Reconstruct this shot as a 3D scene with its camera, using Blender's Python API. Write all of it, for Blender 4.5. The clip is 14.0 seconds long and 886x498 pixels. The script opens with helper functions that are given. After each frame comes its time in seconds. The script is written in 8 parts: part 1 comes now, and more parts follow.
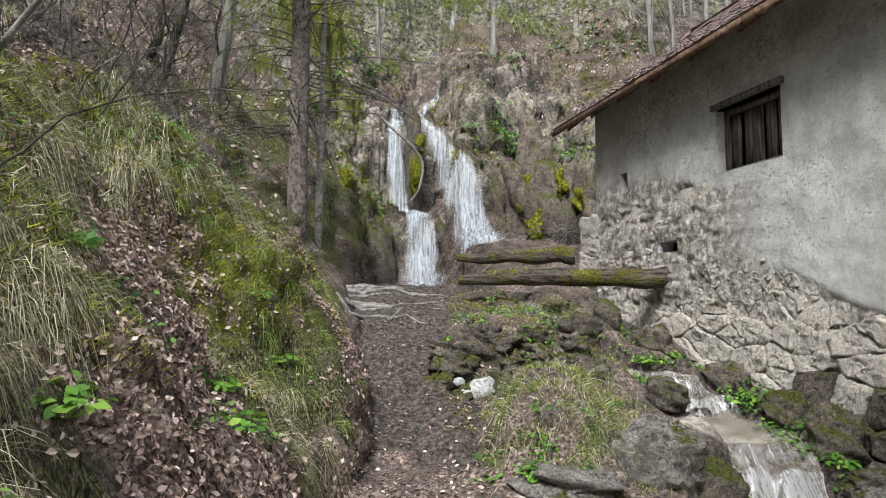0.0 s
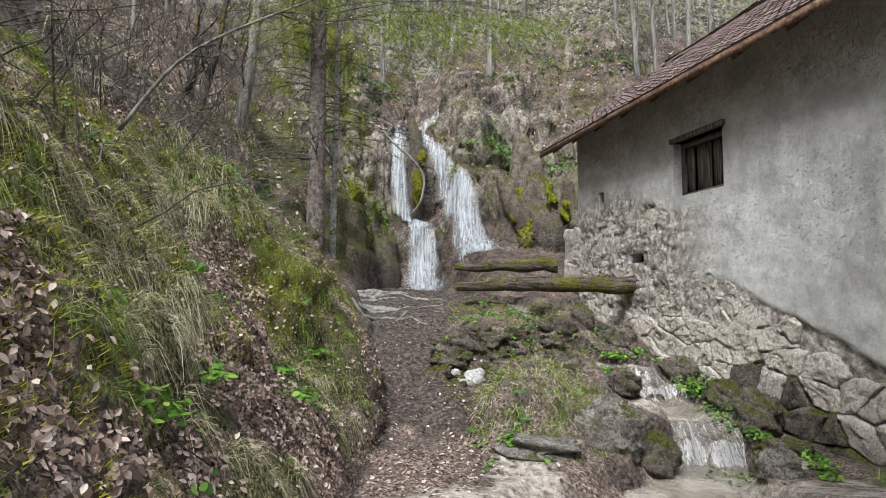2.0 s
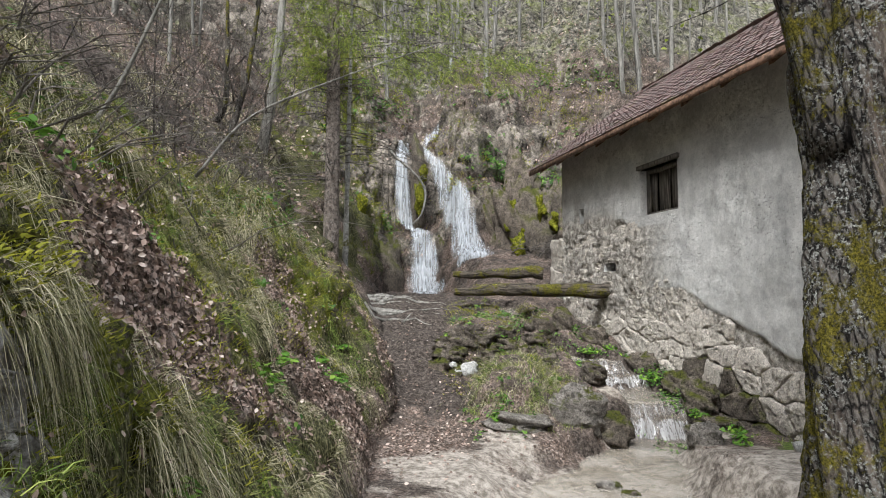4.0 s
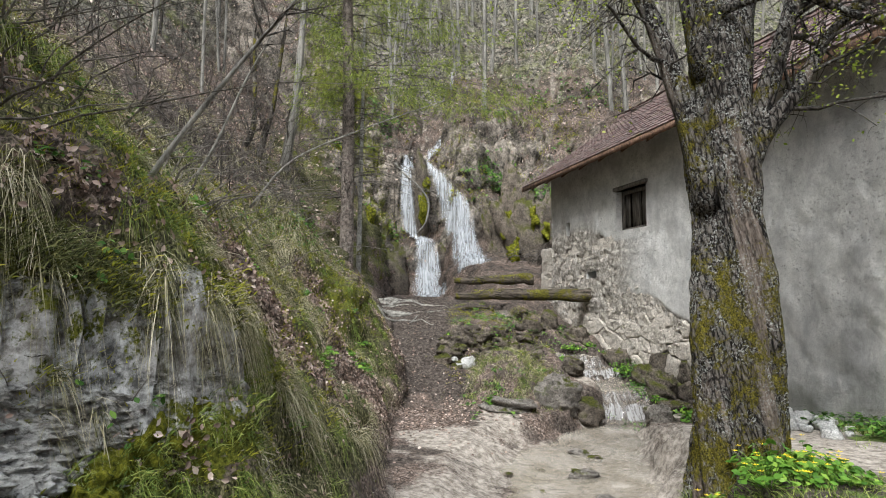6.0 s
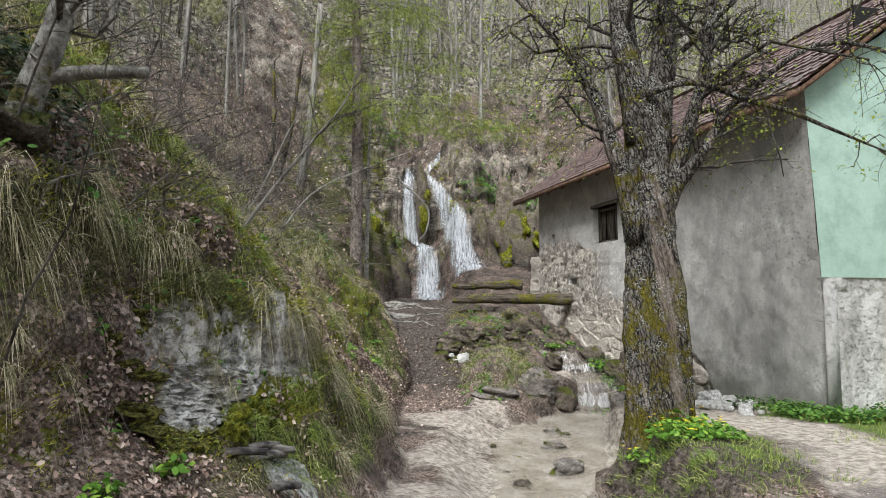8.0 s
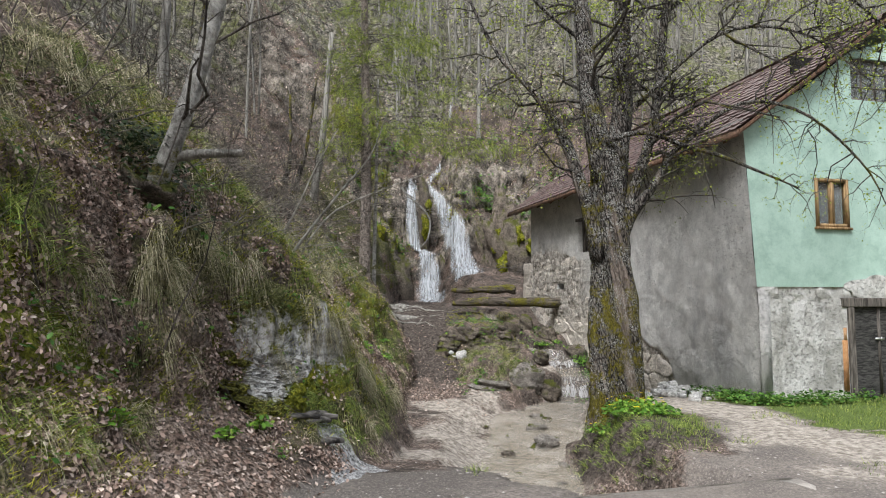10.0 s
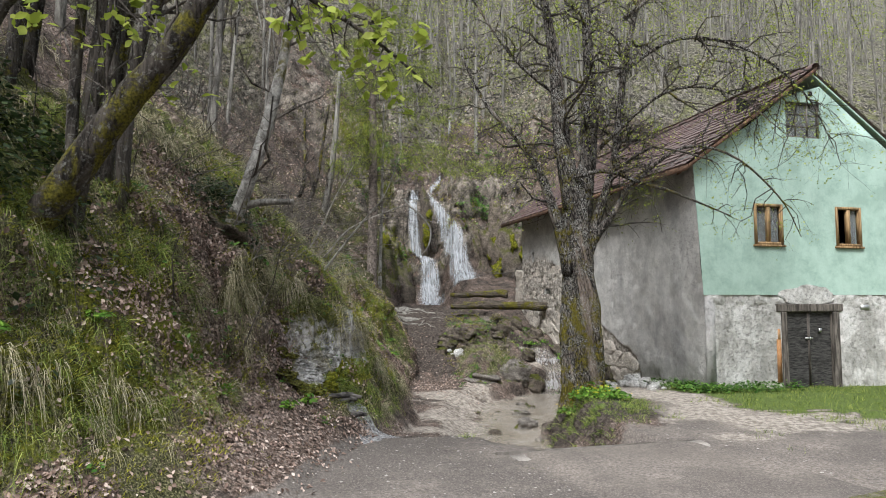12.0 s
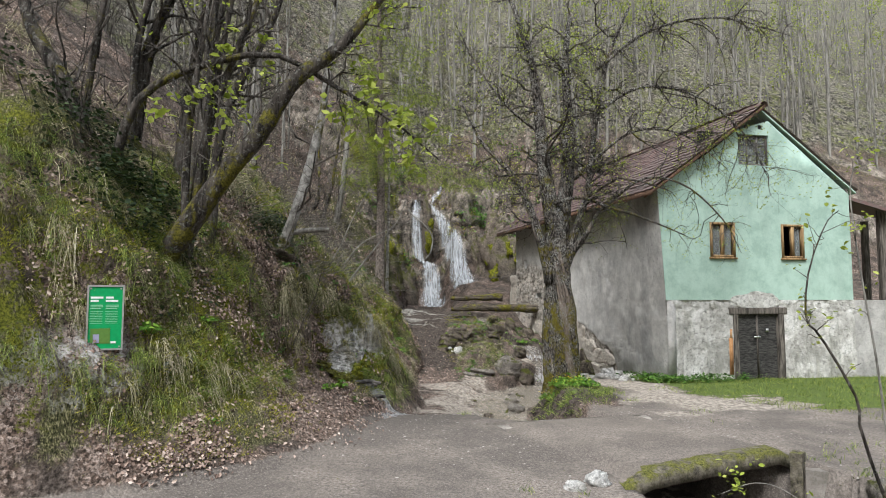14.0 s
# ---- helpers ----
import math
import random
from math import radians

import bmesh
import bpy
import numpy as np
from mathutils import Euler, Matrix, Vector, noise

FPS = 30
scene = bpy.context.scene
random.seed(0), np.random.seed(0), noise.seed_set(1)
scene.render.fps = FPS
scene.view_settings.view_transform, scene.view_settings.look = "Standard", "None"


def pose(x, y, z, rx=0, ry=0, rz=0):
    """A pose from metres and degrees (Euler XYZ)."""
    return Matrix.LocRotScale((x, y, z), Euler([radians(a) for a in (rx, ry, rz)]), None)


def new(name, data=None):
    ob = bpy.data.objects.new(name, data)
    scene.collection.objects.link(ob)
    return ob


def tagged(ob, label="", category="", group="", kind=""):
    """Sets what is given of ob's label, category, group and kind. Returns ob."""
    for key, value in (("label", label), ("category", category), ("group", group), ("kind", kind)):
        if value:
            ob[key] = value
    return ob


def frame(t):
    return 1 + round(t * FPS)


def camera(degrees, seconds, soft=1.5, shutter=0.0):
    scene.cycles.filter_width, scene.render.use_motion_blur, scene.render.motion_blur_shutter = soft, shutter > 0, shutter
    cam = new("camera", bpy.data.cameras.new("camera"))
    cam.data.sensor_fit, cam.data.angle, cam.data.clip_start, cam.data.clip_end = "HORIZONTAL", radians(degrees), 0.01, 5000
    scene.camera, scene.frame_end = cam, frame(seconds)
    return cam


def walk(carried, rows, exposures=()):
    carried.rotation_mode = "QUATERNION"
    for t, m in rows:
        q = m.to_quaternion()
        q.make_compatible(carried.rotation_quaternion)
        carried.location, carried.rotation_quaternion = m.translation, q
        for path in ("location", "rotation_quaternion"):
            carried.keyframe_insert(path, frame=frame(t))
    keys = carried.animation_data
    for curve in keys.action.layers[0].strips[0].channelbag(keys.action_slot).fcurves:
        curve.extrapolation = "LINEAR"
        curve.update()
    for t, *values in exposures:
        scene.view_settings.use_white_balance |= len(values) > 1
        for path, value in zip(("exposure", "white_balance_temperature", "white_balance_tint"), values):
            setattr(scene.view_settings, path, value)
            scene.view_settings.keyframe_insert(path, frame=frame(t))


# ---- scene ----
# the camera backs away from the waterfall, looking slightly up all the way
cam = camera(69.41, 14.0, soft=1.0)
EYE, TILT, LEAN, TURN = 1.09, 4.3, 0.0, 0.0
ROWS = [
    (0.0, 0.018, -0.000, 0.012),
    (0.5, 0.008, -0.410, 0.067),
    (1.0, -0.001, -0.892, 0.119),
    (1.5, 0.017, -1.366, 0.180),
    (2.0, 0.028, -1.834, 0.241),
    (2.5, 0.050, -2.351, 0.298),
    (3.0, 0.043, -2.860, 0.358),
    (5.5, 0.008, -5.516, 0.693),
    (6.0, -0.034, -6.089, 0.760),
    (6.5, -0.054, -6.661, 0.837),
    (7.0, -0.026, -7.231, 0.909),
    (7.5, 0.024, -7.813, 0.981),
    (8.0, 0.006, -8.398, 1.057),
    (10.5, -0.015, -11.209, 1.426),
    (11.0, -0.018, -11.850, 1.521),
    (11.5, -0.014, -12.504, 1.604),
    (12.0, 0.011, -13.165, 1.686),
    (12.5, 0.022, -13.835, 1.768),
    (13.0, -0.002, -14.509, 1.847),
    (13.5, -0.031, -15.199, 1.939),
    (14.0, -0.040, -15.893, 2.031),
]
walk(cam, [(t, pose(0, 0, EYE, TILT, LEAN, TURN) @ pose(x, y, z, 90, 0, 0)) for t, x, y, z in ROWS],
     [(0.0, 1.07, 5930, 7), (3.0, 1.0, 5930, 8), (7.0, 0.98, 6020, 7), (11.0, 0.76, 5990, 9), (14.0, 0.67, 6040, 8)])

# ---- light ----
world = bpy.data.worlds.new("overcast_sky")
scene.world = world
world.use_nodes = True
wn, wl = world.node_tree.nodes, world.node_tree.links
sky = wn.new("ShaderNodeTexSky")
sky.sky_type, sky.sun_disc = "NISHITA", False
sky.sun_elevation, sky.sun_rotation = radians(53), radians(201)
sky.air_density, sky.dust_density, sky.ozone_density = 1.0, 6.0, 0.6
cloud = wn.new("ShaderNodeMixRGB")
cloud.inputs[0].default_value = 0.62
cloud.inputs[2].default_value = (9.5, 9.7, 10.0, 1)
wl.new(sky.outputs[0], cloud.inputs[1])
wl.new(cloud.outputs[0], wn["Background"].inputs[0])
wn["Background"].inputs[1].default_value = 0.09
sun = new("sun", bpy.data.lights.new("sun", "SUN"))
sun.data.energy, sun.data.angle, sun.data.color = 3.0, radians(20), (1.0, 0.97, 0.93)
sun.rotation_euler = Euler((radians(37), 0, radians(-21)))


# ---- small numeric tools ----
def lattice(ix, iy, seed):
    h = (ix * 374761393 + iy * 668265263 + seed * 1442695041) & 0xFFFFFFFF
    h = ((h ^ (h >> 13)) * 1274126177) & 0xFFFFFFFF
    return ((h ^ (h >> 16)) & 0xFFFF) / 65535.0


def vnoise(x, y, seed=0):
    x, y = np.asarray(x, float), np.asarray(y, float)
    fx, fy = np.floor(x), np.floor(y)
    ix, iy = fx.astype(np.int64), fy.astype(np.int64)
    u, v = x - fx, y - fy
    u, v = u * u * (3 - 2 * u), v * v * (3 - 2 * v)
    a, b = lattice(ix, iy, seed), lattice(ix + 1, iy, seed)
    c, d = lattice(ix, iy + 1, seed), lattice(ix + 1, iy + 1, seed)
    return (a + (b - a) * u) * (1 - v) + (c + (d - c) * u) * v - 0.5


def fbm(x, y, octaves=4, seed=0, gain=0.5):
    total, amp = 0.0, 1.0
    for k in range(octaves):
        total = total + amp * vnoise(x * 2 ** k + 17.3 * k, y * 2 ** k - 9.1 * k, seed + k)
        amp *= gain
    return total


def step(a, b, x):
    t = np.clip((np.asarray(x, float) - a) / (b - a), 0, 1)
    return t * t * (3 - 2 * t)


def curve(pairs, x):
    return np.interp(x, [p[0] for p in pairs], [p[1] for p in pairs])


# ---- mesh tools ----
class Shape:
    """Gathers vertices and faces for one mesh."""

    def __init__(self):
        self.v, self.f, self.n = [], [], 0

    def add(self, verts, faces):
        self.v.append(np.asarray(verts, float).reshape(-1, 3))
        self.f.extend([tuple(i + self.n for i in q) for q in faces])
        self.n += len(self.v[-1])

    def tube(self, pts, radii, sides=8, rough=0.0, rng=None, cap=True):
        pts = np.asarray(pts, float)
        n = len(pts)
        radii = np.interp(np.linspace(0, 1, n), np.linspace(0, 1, len(radii)), radii)
        tan = np.gradient(pts, axis=0)
        tan /= np.linalg.norm(tan, axis=1)[:, None] + 1e-9
        ref = np.array([0.31, 0.95, 0.1]) if abs(tan[0][2]) > 0.7 else np.array([0, 0, 1.0])
        a = np.cross(tan, ref)
        a /= np.linalg.norm(a, axis=1)[:, None] + 1e-9
        b = np.cross(tan, a)
        ang = np.linspace(0, 2 * np.pi, sides, endpoint=False)
        ring = a[:, None, :] * np.cos(ang)[None, :, None] + b[:, None, :] * np.sin(ang)[None, :, None]
        r = radii[:, None] * np.ones((1, sides))
        if rough and rng is not None:
            r = r * (1 + rough * (rng.random((n, sides)) - 0.5))
        verts = pts[:, None, :] + ring * r[:, :, None]
        faces = [(i * sides + j, i * sides + (j + 1) % sides, (i + 1) * sides + (j + 1) % sides, (i + 1) * sides + j)
                 for i in range(n - 1) for j in range(sides)]
        if cap:
            faces += [tuple(range(sides))[::-1], tuple((n - 1) * sides + j for j in range(sides))]
        self.add(verts, faces)

    def box(self, lo, hi, m=None):
        c = np.array([(x, y, z) for x in (lo[0], hi[0]) for y in (lo[1], hi[1]) for z in (lo[2], hi[2])], float)
        if m is not None:
            c = np.array([m @ Vector(p) for p in c])
        self.add(c, [(0, 1, 3, 2), (4, 6, 7, 5), (0, 4, 5, 1), (2, 3, 7, 6), (0, 2, 6, 4), (1, 5, 7, 3)])

    def quads(self, verts):
        """verts: (n, 4, 3) loose quads."""
        n = len(verts)
        idx = np.arange(n * 4).reshape(n, 4)
        self.add(verts.reshape(-1, 3), [tuple(q) for q in idx.tolist()])

    def grid(self, p, close=False):
        """p: (rows, cols, 3)."""
        r, c = p.shape[:2]
        i = np.arange(r * c).reshape(r, c)
        if close:
            i = np.concatenate([i, i[:, :1]], 1)
        q = np.stack([i[:-1, :-1], i[:-1, 1:], i[1:, 1:], i[1:, :-1]], -1).reshape(-1, 4)
        self.add(p.reshape(-1, 3), [tuple(k) for k in q.tolist()])

    def rock(self, at, size, rng, rows=7, cols=10, turn=0.0, rough=0.16, square=0.6):
        s1 = int(rng.integers(1, 9999))
        th = np.linspace(0.02, np.pi - 0.02, rows)[:, None]
        ph = np.linspace(0, 2 * np.pi, cols, endpoint=False)[None, :]
        x, y, z = np.sin(th) * np.cos(ph), np.sin(th) * np.sin(ph), np.cos(th) * np.ones_like(ph)
        x, y, z = [np.sign(q) * np.abs(q) ** square for q in (x, y, z)]
        nrm = 1 + rough * 2 * fbm(x * 1.1 + z * 1.9 + 5, y * 1.1 - z * 1.5, 2, s1) + rough * 1.5 * np.abs(fbm(x * 2.6 - z * 2.0, y * 2.6 + z * 2.2, 4, s1 + 50, 0.55)) - rough * 0.35
        x, y, z = x * nrm, y * nrm, z * nrm
        c, s = math.cos(turn), math.sin(turn)
        X, Y = x * size[0] / 2, y * size[1] / 2
        p = np.stack([c * X - s * Y + at[0], s * X + c * Y + at[1], z * size[2] / 2 + at[2]], -1)
        self.grid(p, True)

    def mesh(self, name, material, smooth=True):
        me = bpy.data.meshes.new(name)
        v = np.concatenate(self.v) if self.v else np.zeros((0, 3))
        me.from_pydata(v.tolist(), [], self.f)
        if smooth:
            me.polygons.foreach_set("use_smooth", [True] * len(me.polygons))
        for m in material if isinstance(material, (list, tuple)) else [material]:
            me.materials.append(m)
        me.update()
        return me


def quad_mesh(name, v, q, material, smooth=True):
    """A mesh from arrays of vertices (n, 3) and quads (m, 4)."""
    me = bpy.data.meshes.new(name)
    v, q = np.ascontiguousarray(v, np.float32), np.ascontiguousarray(q, np.int32)
    me.vertices.add(len(v))
    me.vertices.foreach_set("co", v.ravel())
    me.loops.add(q.size)
    me.loops.foreach_set("vertex_index", q.ravel())
    me.polygons.add(len(q))
    me.polygons.foreach_set("loop_start", np.arange(0, q.size, 4, dtype=np.int32))
    me.polygons.foreach_set("use_smooth", np.full(len(q), smooth))
    me.materials.append(material)
    me.update(calc_edges=True)
    return me


def stuff(name, v, q, material, label, category, smooth=True):
    return tagged(new(name, quad_mesh(name, v, q, material, smooth)), label, category, kind="stuff")


def thing(name, label, category, kind="", group="", at=None):
    ob = new(name)
    if at is not None:
        ob.location = at
    return tagged(ob, label, category, group, kind)


def part(name, shape, material, parent=None, label="", smooth=True, kind=""):
    ob = new(name, shape.mesh(name, material, smooth))
    if parent is not None:
        ob.parent = parent
        ob.matrix_parent_inverse = Matrix.Translation(parent.location).inverted()
    return tagged(ob, label, kind=kind)


def solo(name, shape, material, label, category, kind="", group="", smooth=True):
    return tagged(new(name, shape.mesh(name, material, smooth)), label, category, group, kind)


# ---- materials ----
class Nodes:
    def __init__(self, name):
        self.m = bpy.data.materials.new(name)
        self.m.use_nodes = True
        self.n, self.l = self.m.node_tree.nodes, self.m.node_tree.links
        self.bsdf = self.n["Principled BSDF"]
        self.bsdf.inputs["Specular IOR Level"].default_value = 0.3
        self.co = self.n.new("ShaderNodeTexCoord").outputs["Object"]

    def put(self, socket, value):
        if hasattr(value, "links"):
            self.l.new(value, socket)
        elif isinstance(value, tuple):
            socket.default_value = (*value, 1) if len(value) == 3 and len(socket.default_value) == 4 else value
        else:
            socket.default_value = value

    def noise(self, scale, detail=6, rough=0.6, stretch=None, vec=None, distort=0.0):
        t = self.n.new("ShaderNodeTexNoise")
        t.inputs["Scale"].default_value, t.inputs["Detail"].default_value, t.inputs["Roughness"].default_value = scale, detail, rough
        t.inputs["Distortion"].default_value = distort
        self.l.new(self.scaled(stretch, vec), t.inputs["Vector"])
        return t.outputs["Fac"]

    def cells(self, scale, out="Distance", feature="F1", stretch=None, vec=None, rand=1.0):
        t = self.n.new("ShaderNodeTexVoronoi")
        t.feature = feature
        t.inputs["Scale"].default_value, t.inputs["Randomness"].default_value = scale, rand
        self.l.new(self.scaled(stretch, vec), t.inputs["Vector"])
        return t.outputs[out]

    def scaled(self, stretch, vec=None):
        vec = vec or self.co
        if not stretch:
            return vec
        t = self.n.new("ShaderNodeMapping")
        t.inputs["Scale"].default_value = stretch
        self.l.new(vec, t.inputs["Vector"])
        return t.outputs[0]

    def ramp(self, fac, *stops):
        t = self.n.new("ShaderNodeValToRGB")
        while len(t.color_ramp.elements) < len(stops):
            t.color_ramp.elements.new(0.5)
        for e, (pos, col) in zip(t.color_ramp.elements, stops):
            e.position, e.color = pos, (*col, 1) if isinstance(col, tuple) else (col, col, col, 1)
        self.put(t.inputs[0], fac)
        return t.outputs[0]

    def mix(self, fac, a, b, mode="MIX"):
        t = self.n.new("ShaderNodeMixRGB")
        t.blend_type = mode
        for s, v in zip(t.inputs, (fac, a, b)):
            self.put(s, v)
        return t.outputs[0]

    def math(self, op, a, b=0.0):
        t = self.n.new("ShaderNodeMath")
        t.operation = op
        self.put(t.inputs[0], a), self.put(t.inputs[1], b)
        return t.outputs[0]

    def attr(self, name):
        t = self.n.new("ShaderNodeAttribute")
        t.attribute_name = name
        return t.outputs["Fac"]

    def island(self):
        return self.n.new("ShaderNodeNewGeometry").outputs["Random Per Island"]

    def normal_z(self):
        g = self.n.new("ShaderNodeNewGeometry")
        t = self.n.new("ShaderNodeSeparateXYZ")
        self.l.new(g.outputs["Normal"], t.inputs[0])
        return t.outputs[2]

    def object_random(self):
        return self.n.new("ShaderNodeObjectInfo").outputs["Random"]

    def done(self, color, rough=0.85, bump=None, strength=0.5, dist=0.02, metal=0.0, spec=None):
        self.put(self.bsdf.inputs["Base Color"], color)
        self.put(self.bsdf.inputs["Roughness"], rough)
        self.put(self.bsdf.inputs["Metallic"], metal)
        if spec is not None:
            self.bsdf.inputs["Specular IOR Level"].default_value = spec
        if bump is not None:
            t = self.n.new("ShaderNodeBump")
            t.inputs["Strength"].default_value, t.inputs["Distance"].default_value = strength, dist
            self.l.new(bump, t.inputs["Height"])
            self.l.new(t.outputs[0], self.bsdf.inputs["Normal"])
        return self.m


def gravel_color(k):
    """Grey crushed stone, trodden to pale dust in broad patches."""
    c = k.mix(k.ramp(k.cells(48), (0.0, 1.0), (0.5, 0.3)), (0.085, 0.073, 0.064), k.ramp(k.cells(48, "Color"), (0.1, (0.105, 0.09, 0.08)), (0.9, (0.33, 0.292, 0.257))))
    dust = k.ramp(k.noise(26, 9, 0.75), (0.4, (0.11, 0.094, 0.081)), (0.6, (0.34, 0.295, 0.254)))
    return k.mix(k.ramp(k.noise(0.5, 8, 0.65), (0.45, 0.05), (0.6, 0.85)), c, dust)


def ground_material():
    k = Nodes("forest_ground")
    fine, mid, big = k.noise(38, 5), k.noise(7, 5), k.noise(1.1, 4)
    leafy = k.cells(26, "Color")
    # dark ends of litter, soil and grass imitate shade in the gaps
    litter = k.mix(k.ramp(k.noise(30, 8, 0.75), (0.4, 0.0), (0.6, 1.0)), (0.018, 0.014, 0.01), k.ramp(leafy, (0.1, (0.095, 0.066, 0.051)), (0.5, (0.25, 0.184, 0.148)), (0.95, (0.48, 0.39, 0.335))))
    soil = k.ramp(k.noise(16, 10, 0.78), (0.4, (0.012, 0.01, 0.008)), (0.5, (0.058, 0.046, 0.038)), (0.64, (0.165, 0.139, 0.119)))
    grass = k.ramp(k.noise(60, 4, stretch=(1, 1, 0.25)), (0.38, (0.012, 0.013, 0.006)), (0.54, (0.08, 0.078, 0.034)), (0.7, (0.3, 0.27, 0.155)))
    moss = k.ramp(k.noise(34, 8, 0.75), (0.38, (0.014, 0.02, 0.003)), (0.62, (0.16, 0.165, 0.022)))
    gravel = gravel_color(k)
    pale = k.ramp(k.noise(9, 9, 0.75), (0.4, (0.15, 0.128, 0.104)), (0.6, (0.43, 0.38, 0.325)))
    rock = k.ramp(k.noise(9, 8, 0.7), (0.4, (0.08, 0.079, 0.075)), (0.5, (0.33, 0.325, 0.31)), (0.6, (0.62, 0.615, 0.6)))
    rock = k.mix(k.ramp(big, (0.42, 0.0), (0.6, 0.45)), rock, (0.16, 0.13, 0.1))

    def over(base, name, top, spread=0.35):
        edge = k.math("ADD", k.attr(name), k.math("MULTIPLY", k.math("SUBTRACT", k.math("ADD", mid, k.math("MULTIPLY", fine, 0.8)), 0.9), spread * 3))
        return k.mix(k.ramp(edge, (0.38, 0.0), (0.62, 1.0)), base, top)

    c = k.mix(k.ramp(k.noise(1.6, 6), (0.42, 0.0), (0.58, 1.0)), soil, litter)
    c = over(c, "grass", grass, 0.5)
    c = over(c, "litter", litter, 0.3)
    c = over(c, "soil", soil, 0.3)
    c = over(c, "lawn", k.ramp(k.noise(50, 4), (0.36, (0.03, 0.042, 0.012)), (0.64, (0.15, 0.2, 0.05))), 0.4)
    c = over(c, "gravel", gravel, 0.25)
    c = over(c, "pale", pale, 0.25)
    c = over(c, "rock", rock, 0.35)
    tufa = k.ramp(k.math("ADD", k.math("MULTIPLY", k.noise(1.5, 6, 0.7), 0.45), k.math("MULTIPLY", k.noise(11, 10, 0.85), 0.55)), (0.42, (0.016, 0.014, 0.012)), (0.49, (0.11, 0.096, 0.08)), (0.55, (0.27, 0.232, 0.192)), (0.64, (0.5, 0.44, 0.375)))
    c = over(c, "tufa", tufa, 0.15)
    # low end kept near black as painted shade between the far brush
    woods = k.ramp(k.noise(4, 10, 0.8), (0.43, (0.014, 0.013, 0.01)), (0.5, (0.095, 0.087, 0.07)), (0.62, (0.32, 0.29, 0.237)))
    c = over(c, "far", k.mix(k.ramp(big, (0.48, 0.0), (0.62, 0.5)), woods, k.ramp(k.noise(6, 8, 0.75), (0.42, (0.04, 0.046, 0.013)), (0.6, (0.23, 0.245, 0.08)))), 0.3)
    c = over(c, "moss", moss, 0.6)
    h = k.mix(0.5, k.noise(16, 10, 0.78), k.cells(34), "MULTIPLY")
    return k.done(c, 0.92, h, 0.8, 0.04, spec=0.12)


def rock_material(name="limestone", dark=(0.13, 0.128, 0.12), light=(0.6, 0.59, 0.56), moss=0.3):
    k = Nodes(name)
    n = k.math("ADD", k.math("MULTIPLY", k.noise(4, 8, 0.7), 0.5), k.math("MULTIPLY", k.noise(24, 8, 0.8), 0.5))
    c = k.ramp(n, (0.4, dark), (0.5, tuple((a + b) / 2 for a, b in zip(dark, light))), (0.6, light))
    c = k.mix(k.ramp(k.noise(60, 3), (0.35, 0.6), (0.6, 0.0)), c, tuple(0.6 * q for q in dark))
    c = k.mix(k.ramp(k.cells(11, feature="DISTANCE_TO_EDGE"), (0.0, 0.5), (0.06, 0.0)), c, tuple(0.5 * q for q in dark))
    green = k.ramp(k.noise(40, 4), (0.3, (0.025, 0.032, 0.006)), (0.7, (0.15, 0.155, 0.025)))
    fac = k.math("MULTIPLY", k.ramp(k.noise(2.4, 4), (0.64 - moss * 0.3, 0.0), (0.7 - moss * 0.3, 1.0 if moss else 0.0)), k.ramp(k.normal_z(), (0.1, 0.0), (0.7, 1.0)))
    c = k.mix(fac, c, green)
    pit = k.ramp(k.noise(22, 6, 0.8), (0.4, 1.0), (0.47, 0.0))
    # shade inside the pits is painted into the colour as well
    c = k.mix(k.math("MULTIPLY", pit, 0.6), c, tuple(0.4 * q for q in dark))
    return k.done(c, 0.9, k.mix(pit, k.noise(18, 10, 0.8), (0, 0, 0)), 1.0, 0.06, spec=0.2)


def limestone_material():
    """Shattered grey limestone, rusty in places, with moss where the mesh says so."""
    k = Nodes("shattered_limestone")
    n = k.math("ADD", k.math("MULTIPLY", k.noise(3.5, 9, 0.74), 0.5), k.math("MULTIPLY", k.noise(19, 9, 0.82, stretch=(1, 0.7, 1.5)), 0.5))
    c = k.ramp(n, (0.41, (0.15, 0.143, 0.13)), (0.49, (0.37, 0.36, 0.335)), (0.56, (0.56, 0.55, 0.52)), (0.63, (0.74, 0.735, 0.715)))
    c = k.mix(k.ramp(k.noise(2.3, 7, 0.7), (0.5, 0.0), (0.64, 0.6)), c, (0.24, 0.205, 0.155))
    crack = k.ramp(k.noise(27, 7, 0.8, stretch=(1, 0.6, 1.7)), (0.38, 1.0), (0.46, 0.0))
    # cracks get their shade as dark colour, besides the bump
    c = k.mix(k.math("MULTIPLY", crack, 0.75), c, (0.05, 0.046, 0.04))
    green = k.ramp(k.noise(26, 8, 0.8), (0.4, (0.02, 0.02, 0.006)), (0.5, (0.085, 0.082, 0.018)), (0.62, (0.26, 0.25, 0.04)))
    fac = k.ramp(k.math("ADD", k.attr("moss"), k.math("MULTIPLY", k.math("SUBTRACT", k.noise(8, 8, 0.75), 0.5), 1.6)), (0.42, 0.0), (0.58, 1.0))
    c = k.mix(fac, c, green)
    return k.done(c, 0.9, k.mix(crack, k.noise(15, 11, 0.82), (0, 0, 0)), 1.0, 0.05, spec=0.2)


